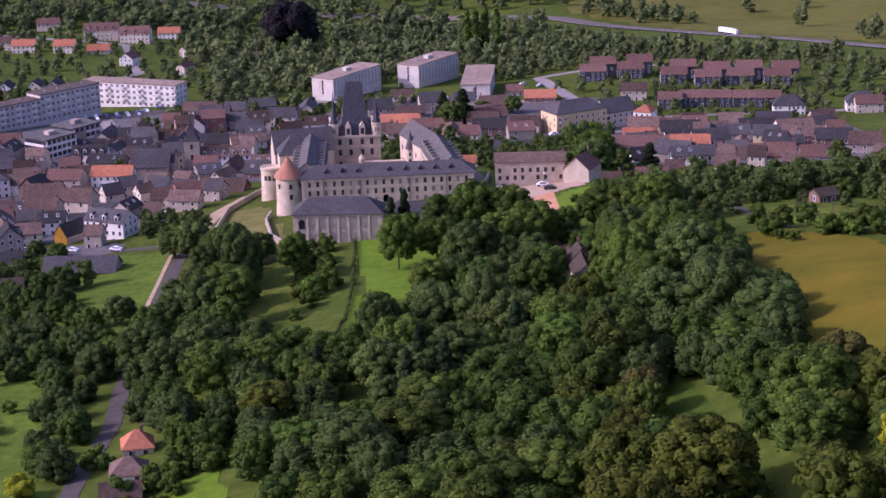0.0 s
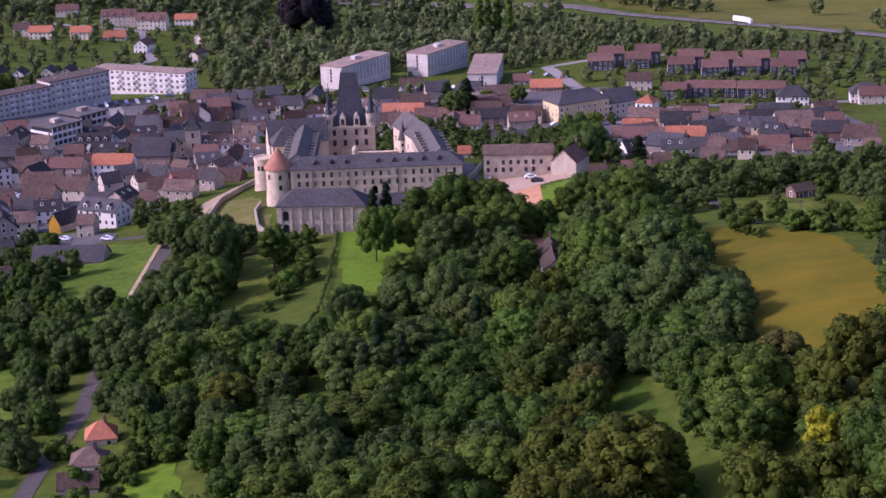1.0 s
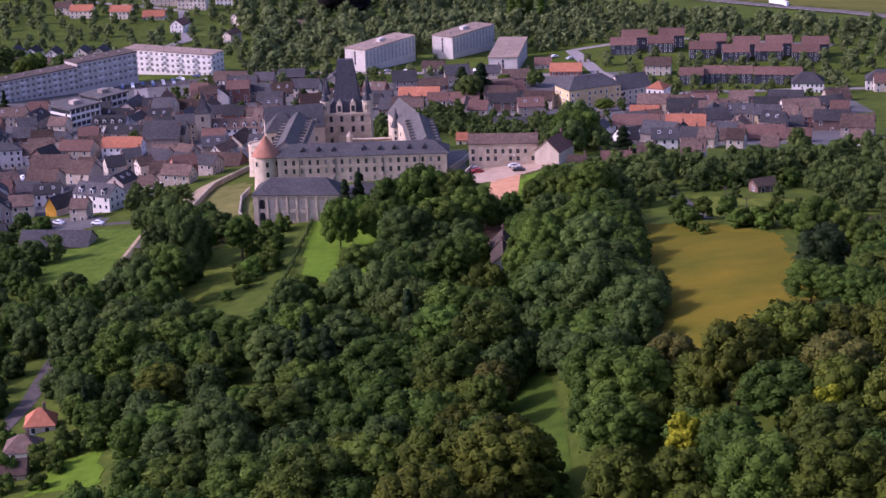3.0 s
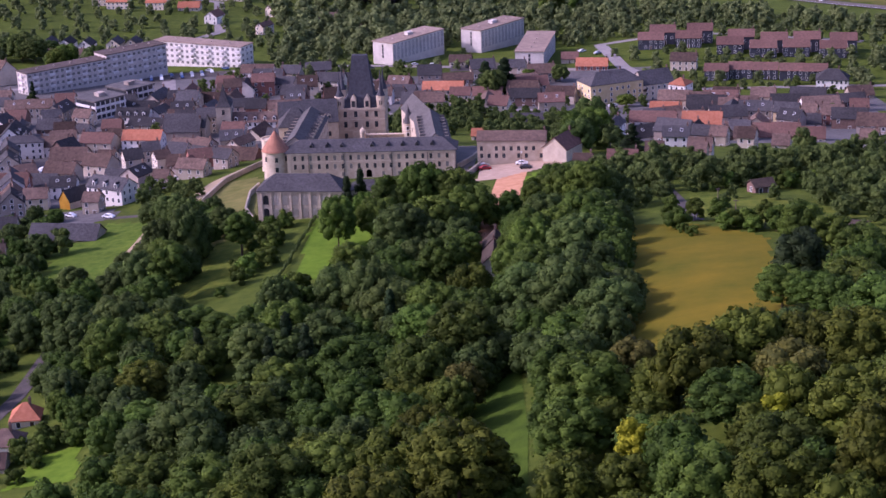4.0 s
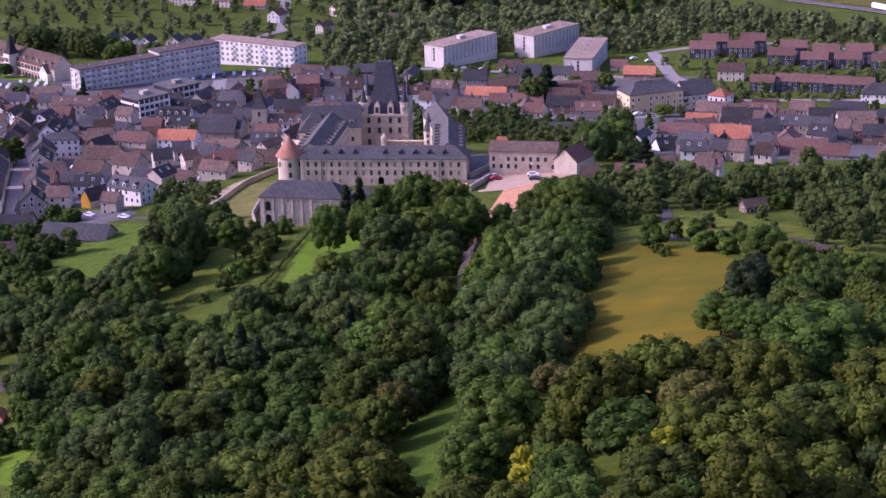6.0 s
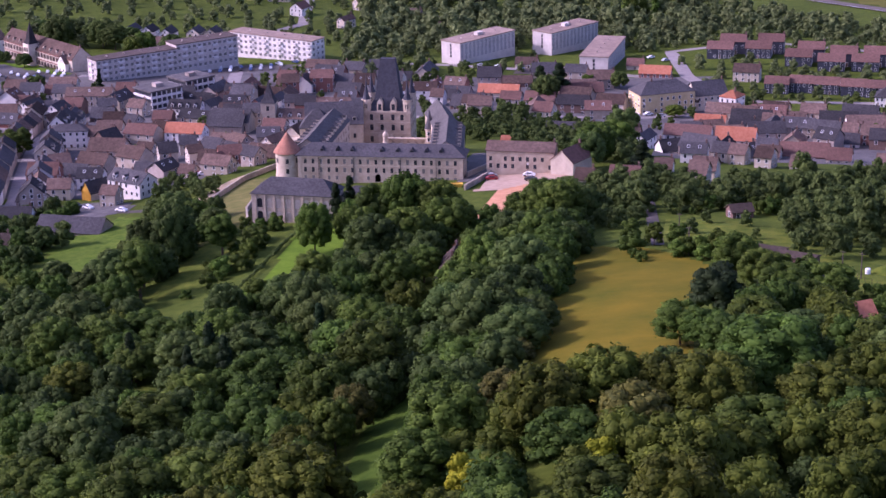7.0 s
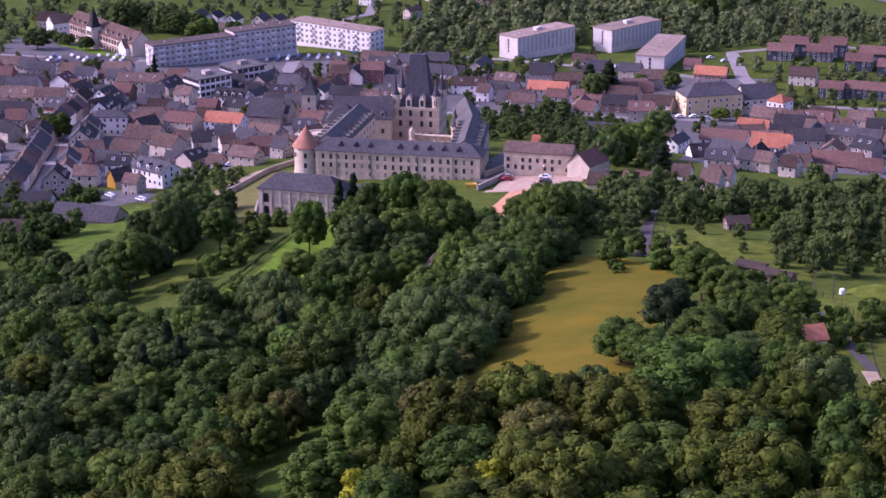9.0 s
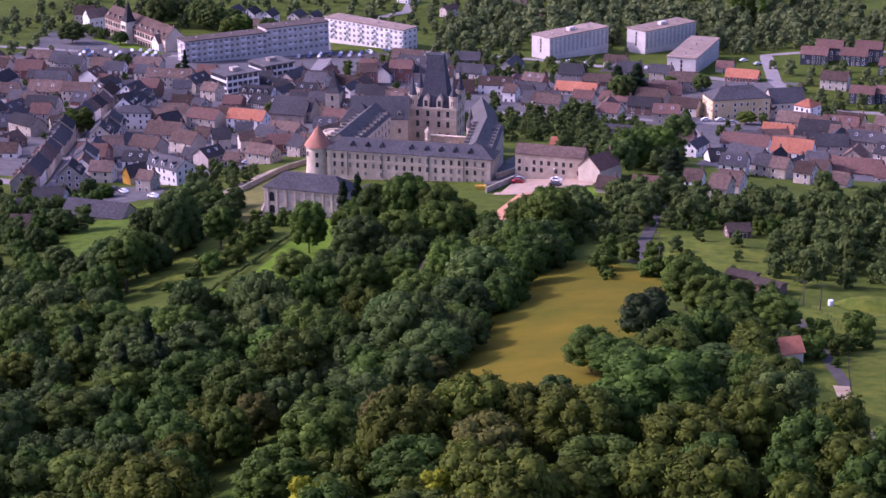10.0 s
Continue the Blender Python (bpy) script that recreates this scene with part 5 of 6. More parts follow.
house(-186, 438, 21.8, 9.0, 1, -4, PLASTER, TILE_BROWN)
# yellow gable wall and its shed
YELLOW = mat("bright_yellow_paint", (0.62, 0.34, 0.03), (0.72, 0.42, 0.05), 0.6, 0.8)
yh = house(-81.2, 25.5, 11, 6, 1, 52, PLASTER_GREY, SLATE, 1.25, True, "small slate-roofed house with a bright yellow pointed gable", 0, eave=4.0, win=False)
bm = bmesh.new()
poly_faces(bm, [(-5.6, 2.95, -1), (-5.6, -2.95, -1), (-5.6, -2.95, 4.2), (-5.6, 0, 7.9), (-5.6, 2.95, 4.2)], [(0, 1, 2, 3, 4)])
bmesh.ops.solidify(bm, geom=bm.faces[:], thickness=0.25)
part("gable_wall", bm, YELLOW, yh, "bright yellow painted gable wall")

# infill of smaller roofs between the streets
YARD = [(-123, 106), (-113, 111), (-100, 76), (-109, 69)]
STREET = [(-106, -2), (-112, 22), (-123, 57), (-134, 94), (-147, 143), (-152, 184)]


def near_line(line, x, y):
    best = 1e9
    for (x0, y0), (x1, y1) in zip(line, line[1:]):
        t = ((x - x0) * (x1 - x0) + (y - y0) * (y1 - y0)) / ((x1 - x0) ** 2 + (y1 - y0) ** 2)
        t = min(1, max(0, t))
        best = min(best, math.hypot(x - x0 - t * (x1 - x0), y - y0 - t * (y1 - y0)))
    return best


ir = random.Random(21)
WALLS = [PLASTER, PLASTER_WHITE, STONE_DARK, PLASTER_GREY, PLASTER_GREY, STONE_DARK, BRICK_RED, BRICK_BROWN]
ROOFS = [TILE_BROWN, TILE_BROWN, TILE_BROWN, SLATE, SLATE, SLATE, TILE_MAROON]
INFILL = [([(-150, 40), (-60, 40), (-20, 110), (-10, 200), (-30, 255), (-90, 262), (-150, 262), (-200, 272), (-270, 280), (-230, 150)], 80), ([(125, 70), (215, 60), (235, 230), (150, 215), (125, 150)], 26), ([(20, 190), (100, 190), (100, 330), (10, 330), (-30, 270)], 22)]
INFILL.append(([(-100, 262), (-20, 272), (10, 335), (-60, 342), (-92, 326)], 14))
# terraces along the high street
sr = random.Random(14)
for (x0, y0), (x1, y1) in zip(STREET, STREET[1:]):
    ln = math.hypot(x1 - x0, y1 - y0)
    ux, uy = (x1 - x0) / ln, (y1 - y0) / ln
    for side in (-1, 1):
        a = 1.0
        while a < ln - 4:
            w = sr.uniform(8, 12)
            c = a + w / 2
            x, y = x0 + ux * c - uy * 8.6 * side, y0 + uy * c + ux * 8.6 * side
            if not any((x - p) ** 2 + (y - q) ** 2 < ((r + w) * 0.36) ** 2 for p, q, r in BUILT[:-2]) and not in_poly(YARD, x, y):
                house(x, y, w, 8.5, sr.choice((2, 2, 3)), math.degrees(math.atan2(uy, ux)) + (180 if side > 0 else 0), sr.choice((PLASTER, PLASTER_GREY, PLASTER_WHITE, STONE_DARK)), sr.choice((SLATE, SLATE, TILE_BROWN)), sr.uniform(0.8, 0.95), chimneys=1, dormers=sr.choice((0, 2, 2)), win_gap=2.5)
            a += w + 0.2
for pts, count in INFILL:
    xs, ys = [p[0] for p in pts], [p[1] for p in pts]
    made = 0
    for _ in range(5000):
        if made >= count:
            break
        x, y = ir.uniform(min(xs), max(xs)), ir.uniform(min(ys), max(ys))
        if not in_poly(pts, x, y) or near_line(STREET, x, y) < 9.0 or in_poly(YARD, x, y):
            continue
        w = ir.uniform(8.5, 17)
        if any((x - a) ** 2 + (y - b) ** 2 < ((c + w) * 0.42) ** 2 for a, b, c in BUILT):
            continue
        made += 1
        bend = ir.choice((-8, -4, -4, 80, 8)) if y > 130 else ir.choice((28, -22, 66, 8, -14))
        house(x, y, w, ir.uniform(8, 10), ir.choice((1, 1, 2, 2)), bend + ir.uniform(-8, 8), ir.choice(WALLS), ir.choice(ROOFS), ir.uniform(0.66, 0.92), chimneys=ir.choice((0, 1, 1, 2)), sky_lights=ir.choice((0, 0, 0, 2)), win_gap=3.6, sides=("front",))

# ---- houses below the wood ----
house(-31.5, -229, 6.6, 6.4, 1, 8, PLASTER, TILE_RED, 0.9, False, "small house with an orange hipped roof below the wood", 1)
house(-31.5, -246, 7.5, 7, 1, 4, PLASTER_WHITE, TILE_BROWN, 0.75, False, "white bungalow with a brown hipped roof", 1)
house(-31.5, -260, 8, 7, 1, 4, PLASTER, TILE_BROWN, 0.6, True, "cream bungalow with a brown roof by the lane", 0)
house(74.5, -158, 12, 5.8, 2, 90, PLASTER, TILE_DARK, 1.0, True, "narrow chalet with a dark brown roof among the avenue trees", 1, name="chalet", eave=5.6, z=19.5, sides=("front", "left", "right"))
house(74.7, -148.5, 7, 6.4, 2, 90, PLASTER, TILE_DARK, 1.0, True, "taller rear part of the chalet with pale verge boards", 1, name="chalet", eave=6.8, z=18.5, sides=("left",))
house(149.6, -103, 6.2, 5.4, 1, 20, BRICK_BROWN, TILE_DARK, 0.6, True, "small weathered garden hut with a tiled roof", 0, name="hut", eave=2.6)
house(156.5, -168, 7, 4.5, 1, -18, BRICK_BROWN, TILE_DARK, 0.25, True, "low shed with a shallow brown roof in the meadow", 0, name="shed", eave=2.4, win=False)
house(163.0, -177, 8, 4.5, 1, -24, BRICK_BROWN, TILE_DARK, 0.3, True, "low brown-roofed shed in the meadow", 0, name="shed", eave=2.4, win=False)
house(171.8, -244.5, 4.6, 5, 1, 30, PLASTER, TILE_RED, 0.9, True, "small house with a salmon tiled roof among the trees", 0, eave=3.0)


# ---- roads and open ground ----
strip("motorway", [(-260, 890), (61, 775), (172, 721), (219, 656), (262, 601), (305, 545), (337, 484), (376, 410), (426, 310)], 17, MOTORWAY, "pale grey two-lane motorway along the far hillside", "road", 0.5, step=12)
strip("guard_rail", [(60, 765), (166, 713), (211, 650), (254, 594), (297, 539), (329, 479), (367, 407)], 0.5, ZINC, "pale steel guard rail beside the motorway", "rail", 1.1, step=12)
strip("lane", [(-100, 6), (-72, -6), (-50, -12), (-38, -22), (-39, -70), (-40, -112), (-41, -176), (-40, -207), (-43, -240), (-45, -300)], 4.3, ASPHALT, "narrow asphalt lane climbing beside the wood", "road")
strip("ramp", [(-37, -20), (-34, 10), (-31, 35), (-23, 62), (-13, 84), (0, 95)], 5.5, GRAVEL_SAND, "pale sandy ramp climbing to the castle", "path")
patch("castle_path", [(52, 74), (64, 70), (63.5, 8), (61.5, -4), (57, -8), (54, 8)], PAVING, "grey gravel path between the castle and the lodge", "path", 0.18, 2.0)
patch("forecourt", [(65, -24), (72, -26), (95, -8), (91, 4), (66, 5)], GRAVEL_PINK, "pinkish gravel forecourt before the gate lodge", "forecourt", 0.2, 2.0)
strip("avenue", [(79, 0), (77.5, -20), (76, -50), (74, -92), (71.5, -130)], 9.5, GRAVEL_ORANGE, "orange gravel avenue leading to the castle", "path", 0.16)
strip("avenue_track", [(70, -176), (77, -250), (79, -300), (79, -420)], 10, RIDE_GRASS, "mown grass ride through the wood", "path")
patch("lower_lawn", [(-25, -275), (-21, -256), (-13, -254), (-8, -276)], LAWN, "bright mown garden lawn behind the bungalow", "lawn", 0.1, 0.8)
patch("slope_meadow", [(-140, -110), (-80, -118), (-60, -140), (-54, -176), (-50, -250), (-60, -300), (-140, -300)], MEADOW_VIVID, "vivid green rough meadow below the lane", "meadow", 0.1, 4.0)
strip("garden_path", [(18, -136), (17, -150), (14, -178)], 3.0, LAWN, "narrow grass path between clipped hedges", "path", 0.12)
patch("lawn", [(17, -62), (46, -72), (46, -136), (30, -146), (20, -140), (18, -100)], LAWN, "bright mown lawn under the park trees", "lawn", 0.1, 1.5)
BANK = mat("rough_dry_bank", (0.085, 0.098, 0.022), (0.165, 0.150, 0.050), 0.18, 0.95, 0.8, 0.4)
patch("bank", [(-34, 30), (-14, 30), (-10, 2), (-3, -40), (-6, -74), (-14, -84), (-30, -40)], BANK, "rough dry grass bank below the round tower", "bank", 0.09, 3.0)
patch("castle_lawn", [(80, -70), (98, -40), (98, -14), (86, -18), (78, -40)], LAWN, "green lawn beside the pink avenue", "lawn", 0.14, 3.0)
patch("meadow_patch", [(-13, -140), (-13, -86), (-6, -80), (-1, -92), (0, -140), (-6, -146)], HAY_GREEN, "sunny yellow-green meadow on the slope", "meadow", 0.1, 3.0)
patch("pasture", [(-70, -54), (-60, -18), (-42, -26), (-42, -116), (-50, -122), (-62, -98)], MEADOW_VIVID, "rough green pasture beside the lane", "meadow", 0.1, 3.0)
patch("field", [(96, -302), (100, -262), (105, -170), (110, -146), (126, -154), (142, -180), (139, -232), (137, -275), (126, -296), (112, -304)], HAY, "dry golden mown field on the hilltop", "field", 0.1, 1.5)
patch("orchard_meadow", [(128, -150), (130, -106), (150, -112), (172, -150), (172, -176), (150, -168)], HAY_GREEN, "rough yellow-green meadow round the garden hut", "meadow", 0.1, 3.0)
patch("paddock", [(167, -200), (182, -178), (235, -170), (240, -300), (186, -300), (178, -244)], HAY_GREEN, "open green paddock with a few posts", "meadow", 0.1, 3.0)
strip("lane_verge", [(-41.6, -30), (-42.2, -70), (-43, -112)], 1.3, GRAVEL_SAND, "dry sandy verge along the lane", "verge", 0.16)
strip("side_road", [(108, 90), (113, 40), (122, -50), (126, -118), (128, -150)], 3.4, ASPHALT, "narrow grey road between the gardens", "road", 0.14)
strip("garden_lane", [(158, -168), (166, -188), (170, -201), (175, -218), (179, -238), (184, -262)], 2.6, ASPHALT, "narrow dark lane beside the paddock fence", "road", 0.15)
strip("track", [(183, -262), (186, -285), (192, -310)], 3.0, GRAVEL_SAND, "sandy garden track", "path", 0.14)
for pts, w in (([(-100, 6), (-110, 40), (-96, 80), (-92, 130), (-80, 190), (-85, 250), (-100, 300), (-110, 350)], 7), ([(-100, 6), (-150, 20), (-240, 40)], 7), ([(-240, 180), (-160, 170), (-100, 175), (-20, 185), (40, 205), (100, 205), (180, 240)], 7), ([(100, 205), (112, 150), (116, 100)], 6), ([(118, 210), (150, 270), (130, 330), (120, 400), (180, 420), (260, 380)], 7), ([(-110, 350), (-60, 380), (0, 370), (60, 350), (110, 330)], 7), ([(-110, 350), (-140, 440), (-110, 520), (-130, 640), (-220, 690)], 7), ([(-110, 350), (-200, 330), (-300, 330)], 7), ([(155, 270), (240, 265), (300, 250)], 6)):
    strip("street", pts, w, CONCRETE, "grey asphalt street of the town", "road", 0.12, step=8)
patch("town_ground", [(-270, 30), (-60, 20), (-20, 110), (-8, 190), (100, 190), (125, 60), (215, 50), (245, 235), (150, 240), (140, 330), (-40, 330), (-100, 372), (-270, 340)], PAVING, "grey trodden yards and pavements between the houses", "pavement", 0.05, 8.0)
HILL_GRASS = mat("dry_hill_pasture", (0.080, 0.088, 0.016), (0.135, 0.130, 0.026), 0.03, 0.95, 0.3, 0.3)
patch("hill_field", [(182, 745), (232, 672), (275, 612), (330, 535), (430, 380), (900, 500), (900, 1100), (150, 1100)], HILL_GRASS, "dry olive pasture on the hillside above the motorway", "field", 0.15, 12.0)
strip("street", STREET, 6.5, CONCRETE, "grey asphalt high street of the old town", "road", 0.14, step=8)
patch("car_park", YARD, ASPHALT, "small asphalt yard between the old houses", "car park", 0.16, 2.0)
patch("car_park", [(-128, 340), (-86, 352), (-78, 372), (-112, 372)], ASPHALT, "asphalt car park before the white slabs", "car park", 0.16, 4.0)
patch("car_park", [(-240, 308), (-190, 322), (-196, 346), (-246, 336)], ASPHALT, "asphalt car park near the school", "car park", 0.16, 4.0)
patch("school_yard", [(-290, 395), (-278, 340), (-250, 330), (-190, 318), (-184, 342), (-200, 342), (-256, 391), (-276, 405)], PAVING, "grey gravel yard before the boarding school", "yard", 0.12, 4.0)
patch("school_lawn", [(-262, 388), (-258, 376), (-206, 334), (-198, 338)], LAWN, "narrow lawn along the school front", "lawn", 0.2, 3.0)
patch("lane_yard", [(-118, 10), (-100, -14), (-72, -22), (-60, -6), (-62, 8), (-76, 14)], PAVING, "grey tarred yard above the barn", "yard", 0.16, 3.0)
patch("car_park", [(40, 340), (72, 338), (72, 366), (44, 372)], ASPHALT, "asphalt car park among trees", "car park", 0.16, 4.0)

# ---- cars ----
CAR_PAINT = [mat(n, c, tuple(v * 1.15 for v in c), 2.0, 0.3) for n, c in (("white_car_paint", (0.75, 0.75, 0.75)), ("silver_car_paint", (0.42, 0.43, 0.45)), ("black_car_paint", (0.02, 0.02, 0.024)), ("red_car_paint", (0.32, 0.03, 0.03)), ("blue_car_paint", (0.05, 0.09, 0.2)))]
CAR_WORD = ["white", "silver", "black", "dark red", "dark blue"]
RUBBER = mat("black_rubber", (0.015, 0.015, 0.015), (0.025, 0.025, 0.025), 3.0, 0.9)
CARS = []


def car_proto(i):
    bm = bmesh.new()
    prof = [(-2.1, 0.35), (-2.1, 0.85), (-1.9, 0.98), (-1.35, 1.02), (-0.75, 1.48), (0.75, 1.5), (1.45, 0.98), (2.0, 0.9), (2.15, 0.65), (2.15, 0.35)]
    l, r = [[bm.verts.new((x, s * (0.86 if z < 1.2 else 0.68), z)) for x, z in prof] for s in (1, -1)]
    bm.faces.new(l[::-1])
    bm.faces.new(r)
    for a in range(len(prof)):
        b = (a + 1) % len(prof)
        bm.faces.new((l[a], l[b], r[b], r[a]))
    bmesh.ops.recalc_face_normals(bm, faces=bm.faces[:])
    ob = new("car")
    part("body", bm, CAR_PAINT[i], ob)
    bm = bmesh.new()
    pr = [(-1.22, 1.04), (-0.72, 1.42), (0.72, 1.44), (1.28, 1.04)]
    l, r = [[bm.verts.new((x, s * (0.875 if z < 1.2 else 0.72), z)) for x, z in pr] for s in (1, -1)]
    bm.faces.new(l[::-1])
    bm.faces.new(r)
    for a in range(4):
        b = (a + 1) % 4
        if a != 1:
            bm.faces.new((l[a], l[b], r[b], r[a]))
    for v in bm.verts:
        v.co.x *= 1.04
    part("glazing", bm, GLASS, ob, "dark window band")
    for x in (-1.3, 1.35):
        for s in (-1, 1):
            bm = bmesh.new()
            add_lathe(bm, [(0, -0.1), (0.32, -0.1), (0.32, 0.1), (0, 0.1)], 12)
            bmesh.ops.rotate(bm, verts=bm.verts, matrix=Matrix.Rotation(radians(90), 3, "X"))
            wh = part("wheel", bm, RUBBER, ob)
            wh.matrix_basis = pose(x, s * 0.8, 0.32)
    return tagged(ob, f"{CAR_WORD[i]} parked car on the asphalt", "car", "parked cars")


CARS = [None] * 5


def car(x, y, rot, i):
    z = ground(x, y) + 0.22
    if CARS[i] is None:
        CARS[i] = car_proto(i)
        CARS[i].matrix_basis = pose(x, y, z, 0, 0, rot)
    else:
        copy_thing(CARS[i], pose(x, y, z, 0, 0, rot))


cr = random.Random(8)
for i in range(2):
    for k in range(7):
        car(-124 + k * 5.2 + i * 3, 346 + k * 1.6 + i * 12, 105 + cr.uniform(-4, 4), cr.choice((0, 0, 1, 1, 2, 4)))
for i in range(3):
    for k in range(9):
        if cr.random() < 0.85:
            car(-236 + k * 4.6 - i * 2, 314 + k * 1.4 + i * 9, 106 + cr.uniform(-4, 4), cr.choice((0, 0, 1, 1, 2, 4)))
for k in range(6):
    car(44 + k * 4.6, 352 + cr.uniform(-2, 2), 90 + cr.uniform(-10, 10), cr.choice((0, 1, 2, 4)))
for x, y, r, i in ((67.5, -2, 10, 2), (67.2, 0.8, 12, 1), (68, -4.5, 8, 3), (80.5, -1.5, 175, 0), (82, -11, 170, 2), (-62, -8, 160, 0), (-53, 58, 20, 3), (-50, 56, 15, 0), (-60, 59, 15, 2), (-96, 12, 30, 0), (-90, 0, 150, 2), (-102, 20, 100, 1), (-84, -4, 160, 0), (108, 216, 20, 0), (114, 219, 25, 0), (120, 214, 10, 1), (87, 232, 60, 0), (92, 240, 60, 0), (60, 246, 30, 0), (66, 250, 30, 1), (-92, 372, -24, 0), (-84, 378, -24, 4), (20, 366, 10, 1), (30, 362, 8, 0), (-112, 98, 60, 0), (-110, 94, 60, 1), (-108, 89, 60, 2), (-114, 102, 60, 0), (-106, 84, 60, 1), (-109, 30, 108, 0), (-118, 52, 108, 2), (-121, 60, 108, 1), (-128, 84, 106, 0), (-84, 8, 160, 2), (-98, 8, 20, 1), (-78, 3, 150, 0), (110, 382, 30, 0), (118, 372, 40, 1)):
    car(x, y, r, i)

# lorry standing on the motorway
lo = new("lorry")
lo.matrix_basis = pose(266, 600, ground(266, 600) + 0.6, 0, 0, -50)
part("trailer", box(-8, -1.25, 1.1, 4.2, 1.25, 4.0), WHITE, lo, "white box trailer")
bm = bmesh.new()
poly_faces(bm, [(4.6, -1.2, 0.6), (6.9, -1.2, 0.6), (6.9, -1.2, 2.0), (6.6, -1.2, 3.2), (4.6, -1.2, 3.6), (4.6, 1.2, 0.6), (6.9, 1.2, 0.6), (6.9, 1.2, 2.0), (6.6, 1.2, 3.2), (4.6, 1.2, 3.6)], [(4, 3, 2, 1, 0), (5, 6, 7, 8, 9), (0, 1, 6, 5), (1, 2, 7, 6), (2, 3, 8, 7), (3, 4, 9, 8), (4, 0, 5, 9)])
part("cab", bm, WHITE, lo)
for x in (-6.5, -5.2, 2.5, 5.8):
    for s in (-1, 1):
        bm = bmesh.new()
        add_lathe(bm, [(0, -0.15), (0.5, -0.15), (0.5, 0.15), (0, 0.15)], 12)
        bmesh.ops.rotate(bm, verts=bm.verts, matrix=Matrix.Rotation(radians(90), 3, "X"))
        wh = part("wheel", bm, RUBBER, lo)
        wh.matrix_basis = pose(x, s * 1.05, 0.5)
tagged(lo, "white articulated lorry on the motorway", "lorry")

# ---- park and woods ----
KEEP_OFF = [
    [(14, -150), (15, -66), (38, -68), (40, -140), (34, -156)],
    [(-13, -146), (-13, -84), (0, -84), (0, -62), (13, -62), (13, -160), (10, -180), (2, -180)],
    [(66, 30), (68, -36), (70, -84), (79, -84), (82, -36), (84, 30)],
    [(75, -258), (85, -264), (84, -292), (81, -300), (80, -322), (76, -322)],
    [(-4, -80), (30, -80), (30, -48), (-4, -48)],
    [(80, -70), (98, -44), (100, -8), (80, -14)],
    [(61, -200), (77, -200), (81, -170), (83, -138), (66, -138)],
    [(-72, -54), (-62, -14), (-32, -20), (-32, -114), (-50, -124), (-64, -100)],
    [(14, -136), (20, -136), (17, -180), (12, -180)],
    [(-34, -302), (-3, -302), (-6, -244), (-26, -244)],
    [(-40, -270), (-26, -270), (-24, -222), (-40, -222)],
]
GROUP = "trees of the park"
# the great round group before the castle wing, and the tree on the lawn
crown_at(BROAD, 28.9, -111.4, 28.2, 4.6)
crown_at(BROAD, 43.5, -87.6, 27.2, 6.6)
crown_at(BROAD, 52.0, -88.0, 30.6, 7.0)
crown_at(BROAD, 61.5, -90.0, 29.4, 6.6)
crown_at(BROAD, 66.9, -105.0, 28.6, 6.6)
crown_at(COOL, 48.4, -126.0, 29.6, 6.8)
crown_at(BROAD, 57.0, -118.0, 29.0, 6.4)
crown_at(BROAD, 40.0, -103.0, 25.0, 5.4)
crown_at(BROAD, 69.0, -99.0, 26.0, 3.6)
crown_at(BROAD, 62.4, -169.3, 33.9, 5.6)
crown_at(COOL, 55.0, -158.0, 30.0, 5.6)
crown_at(BROAD, 66.5, -150.0, 29.0, 4.6)
crown_at(BROAD, 36.0, -146.0, 25.5, 4.8)
# the avenue's double row
crown_at(BROAD, 84.0, -171.5, 39.2, 5.2)
crown_at(BROAD, 79.4, -161.5, 33.5, 3.4)
crown_at(COOL, 95.9, -186.5, 44.6, 6.6)
crown_at(BROAD, 104.0, -174.0, 41.0, 4.6)
crown_at(BROAD, 100.5, -118.0, 38.6, 6.0)
crown_at(BROAD, 94.0, -110.0, 34.5, 5.4)
crown_at(COOL, 88.0, -132.0, 34.0, 5.6)
crown_at(BROAD, 98.0, -146.0, 38.5, 5.6)
crown_at(BROAD, 92.0, -158.0, 38.0, 5.6)
crown_at(BROAD, 102.0, -160.0, 39.0, 5.0)
crown_at(COOL, 93.4, -239.5, 51.9, 7.6)
crown_at(COOL, 98.0, -214.0, 46.5, 6.2)
crown_at(BROAD, 86.0, -202.0, 42.0, 6.0)
crown_at(COOL, 84.0, -222.0, 44.5, 6.0)
crown_at(BROAD, 81.0, -188.0, 38.5, 5.2)
crown_at(BROAD, 100.0, -232.0, 47.0, 5.4)
crown_at(RUSTY, 100.5, -258.0, 46.0, 4.4)
crown_at(BROAD, 93.0, -262.0, 47.0, 6.0)
crown_at(BROAD, 77.8, -171.0, 31.5, 3.2)
crown_at(BROAD, 83.0, -158.0, 35.5, 4.0)
crown_at(COOL, 101.5, -250.0, 50.0, 6.0)
crown_at(COOL, 104.5, -238.0, 48.0, 4.4)
# the middle wood
crown_at(COOL, 46.7, -200.9, 39.4, 6.0)
crown_at(COOL, 52.0, -208.0, 36.8, 6.4)
crown_at(COOL, 38.4, -227.9, 36.0, 6.2)
crown_at(BROAD, 70.5, -249.0, 45.4, 7.0)
crown_at(BROAD, 62.0, -262.0, 42.0, 6.0)
crown_at(BROAD, 46.0, -247.0, 36.8, 6.6)
crown_at(COOL, 31.0, -233.0, 33.6, 5.6)
crown_at(BROAD, 30.5, -249.0, 33.0, 5.2)
crown_at(COOL, 22.0, -186.0, 29.8, 4.8)
crown_at(COOL, 22.0, -226.0, 32.6, 5.6)
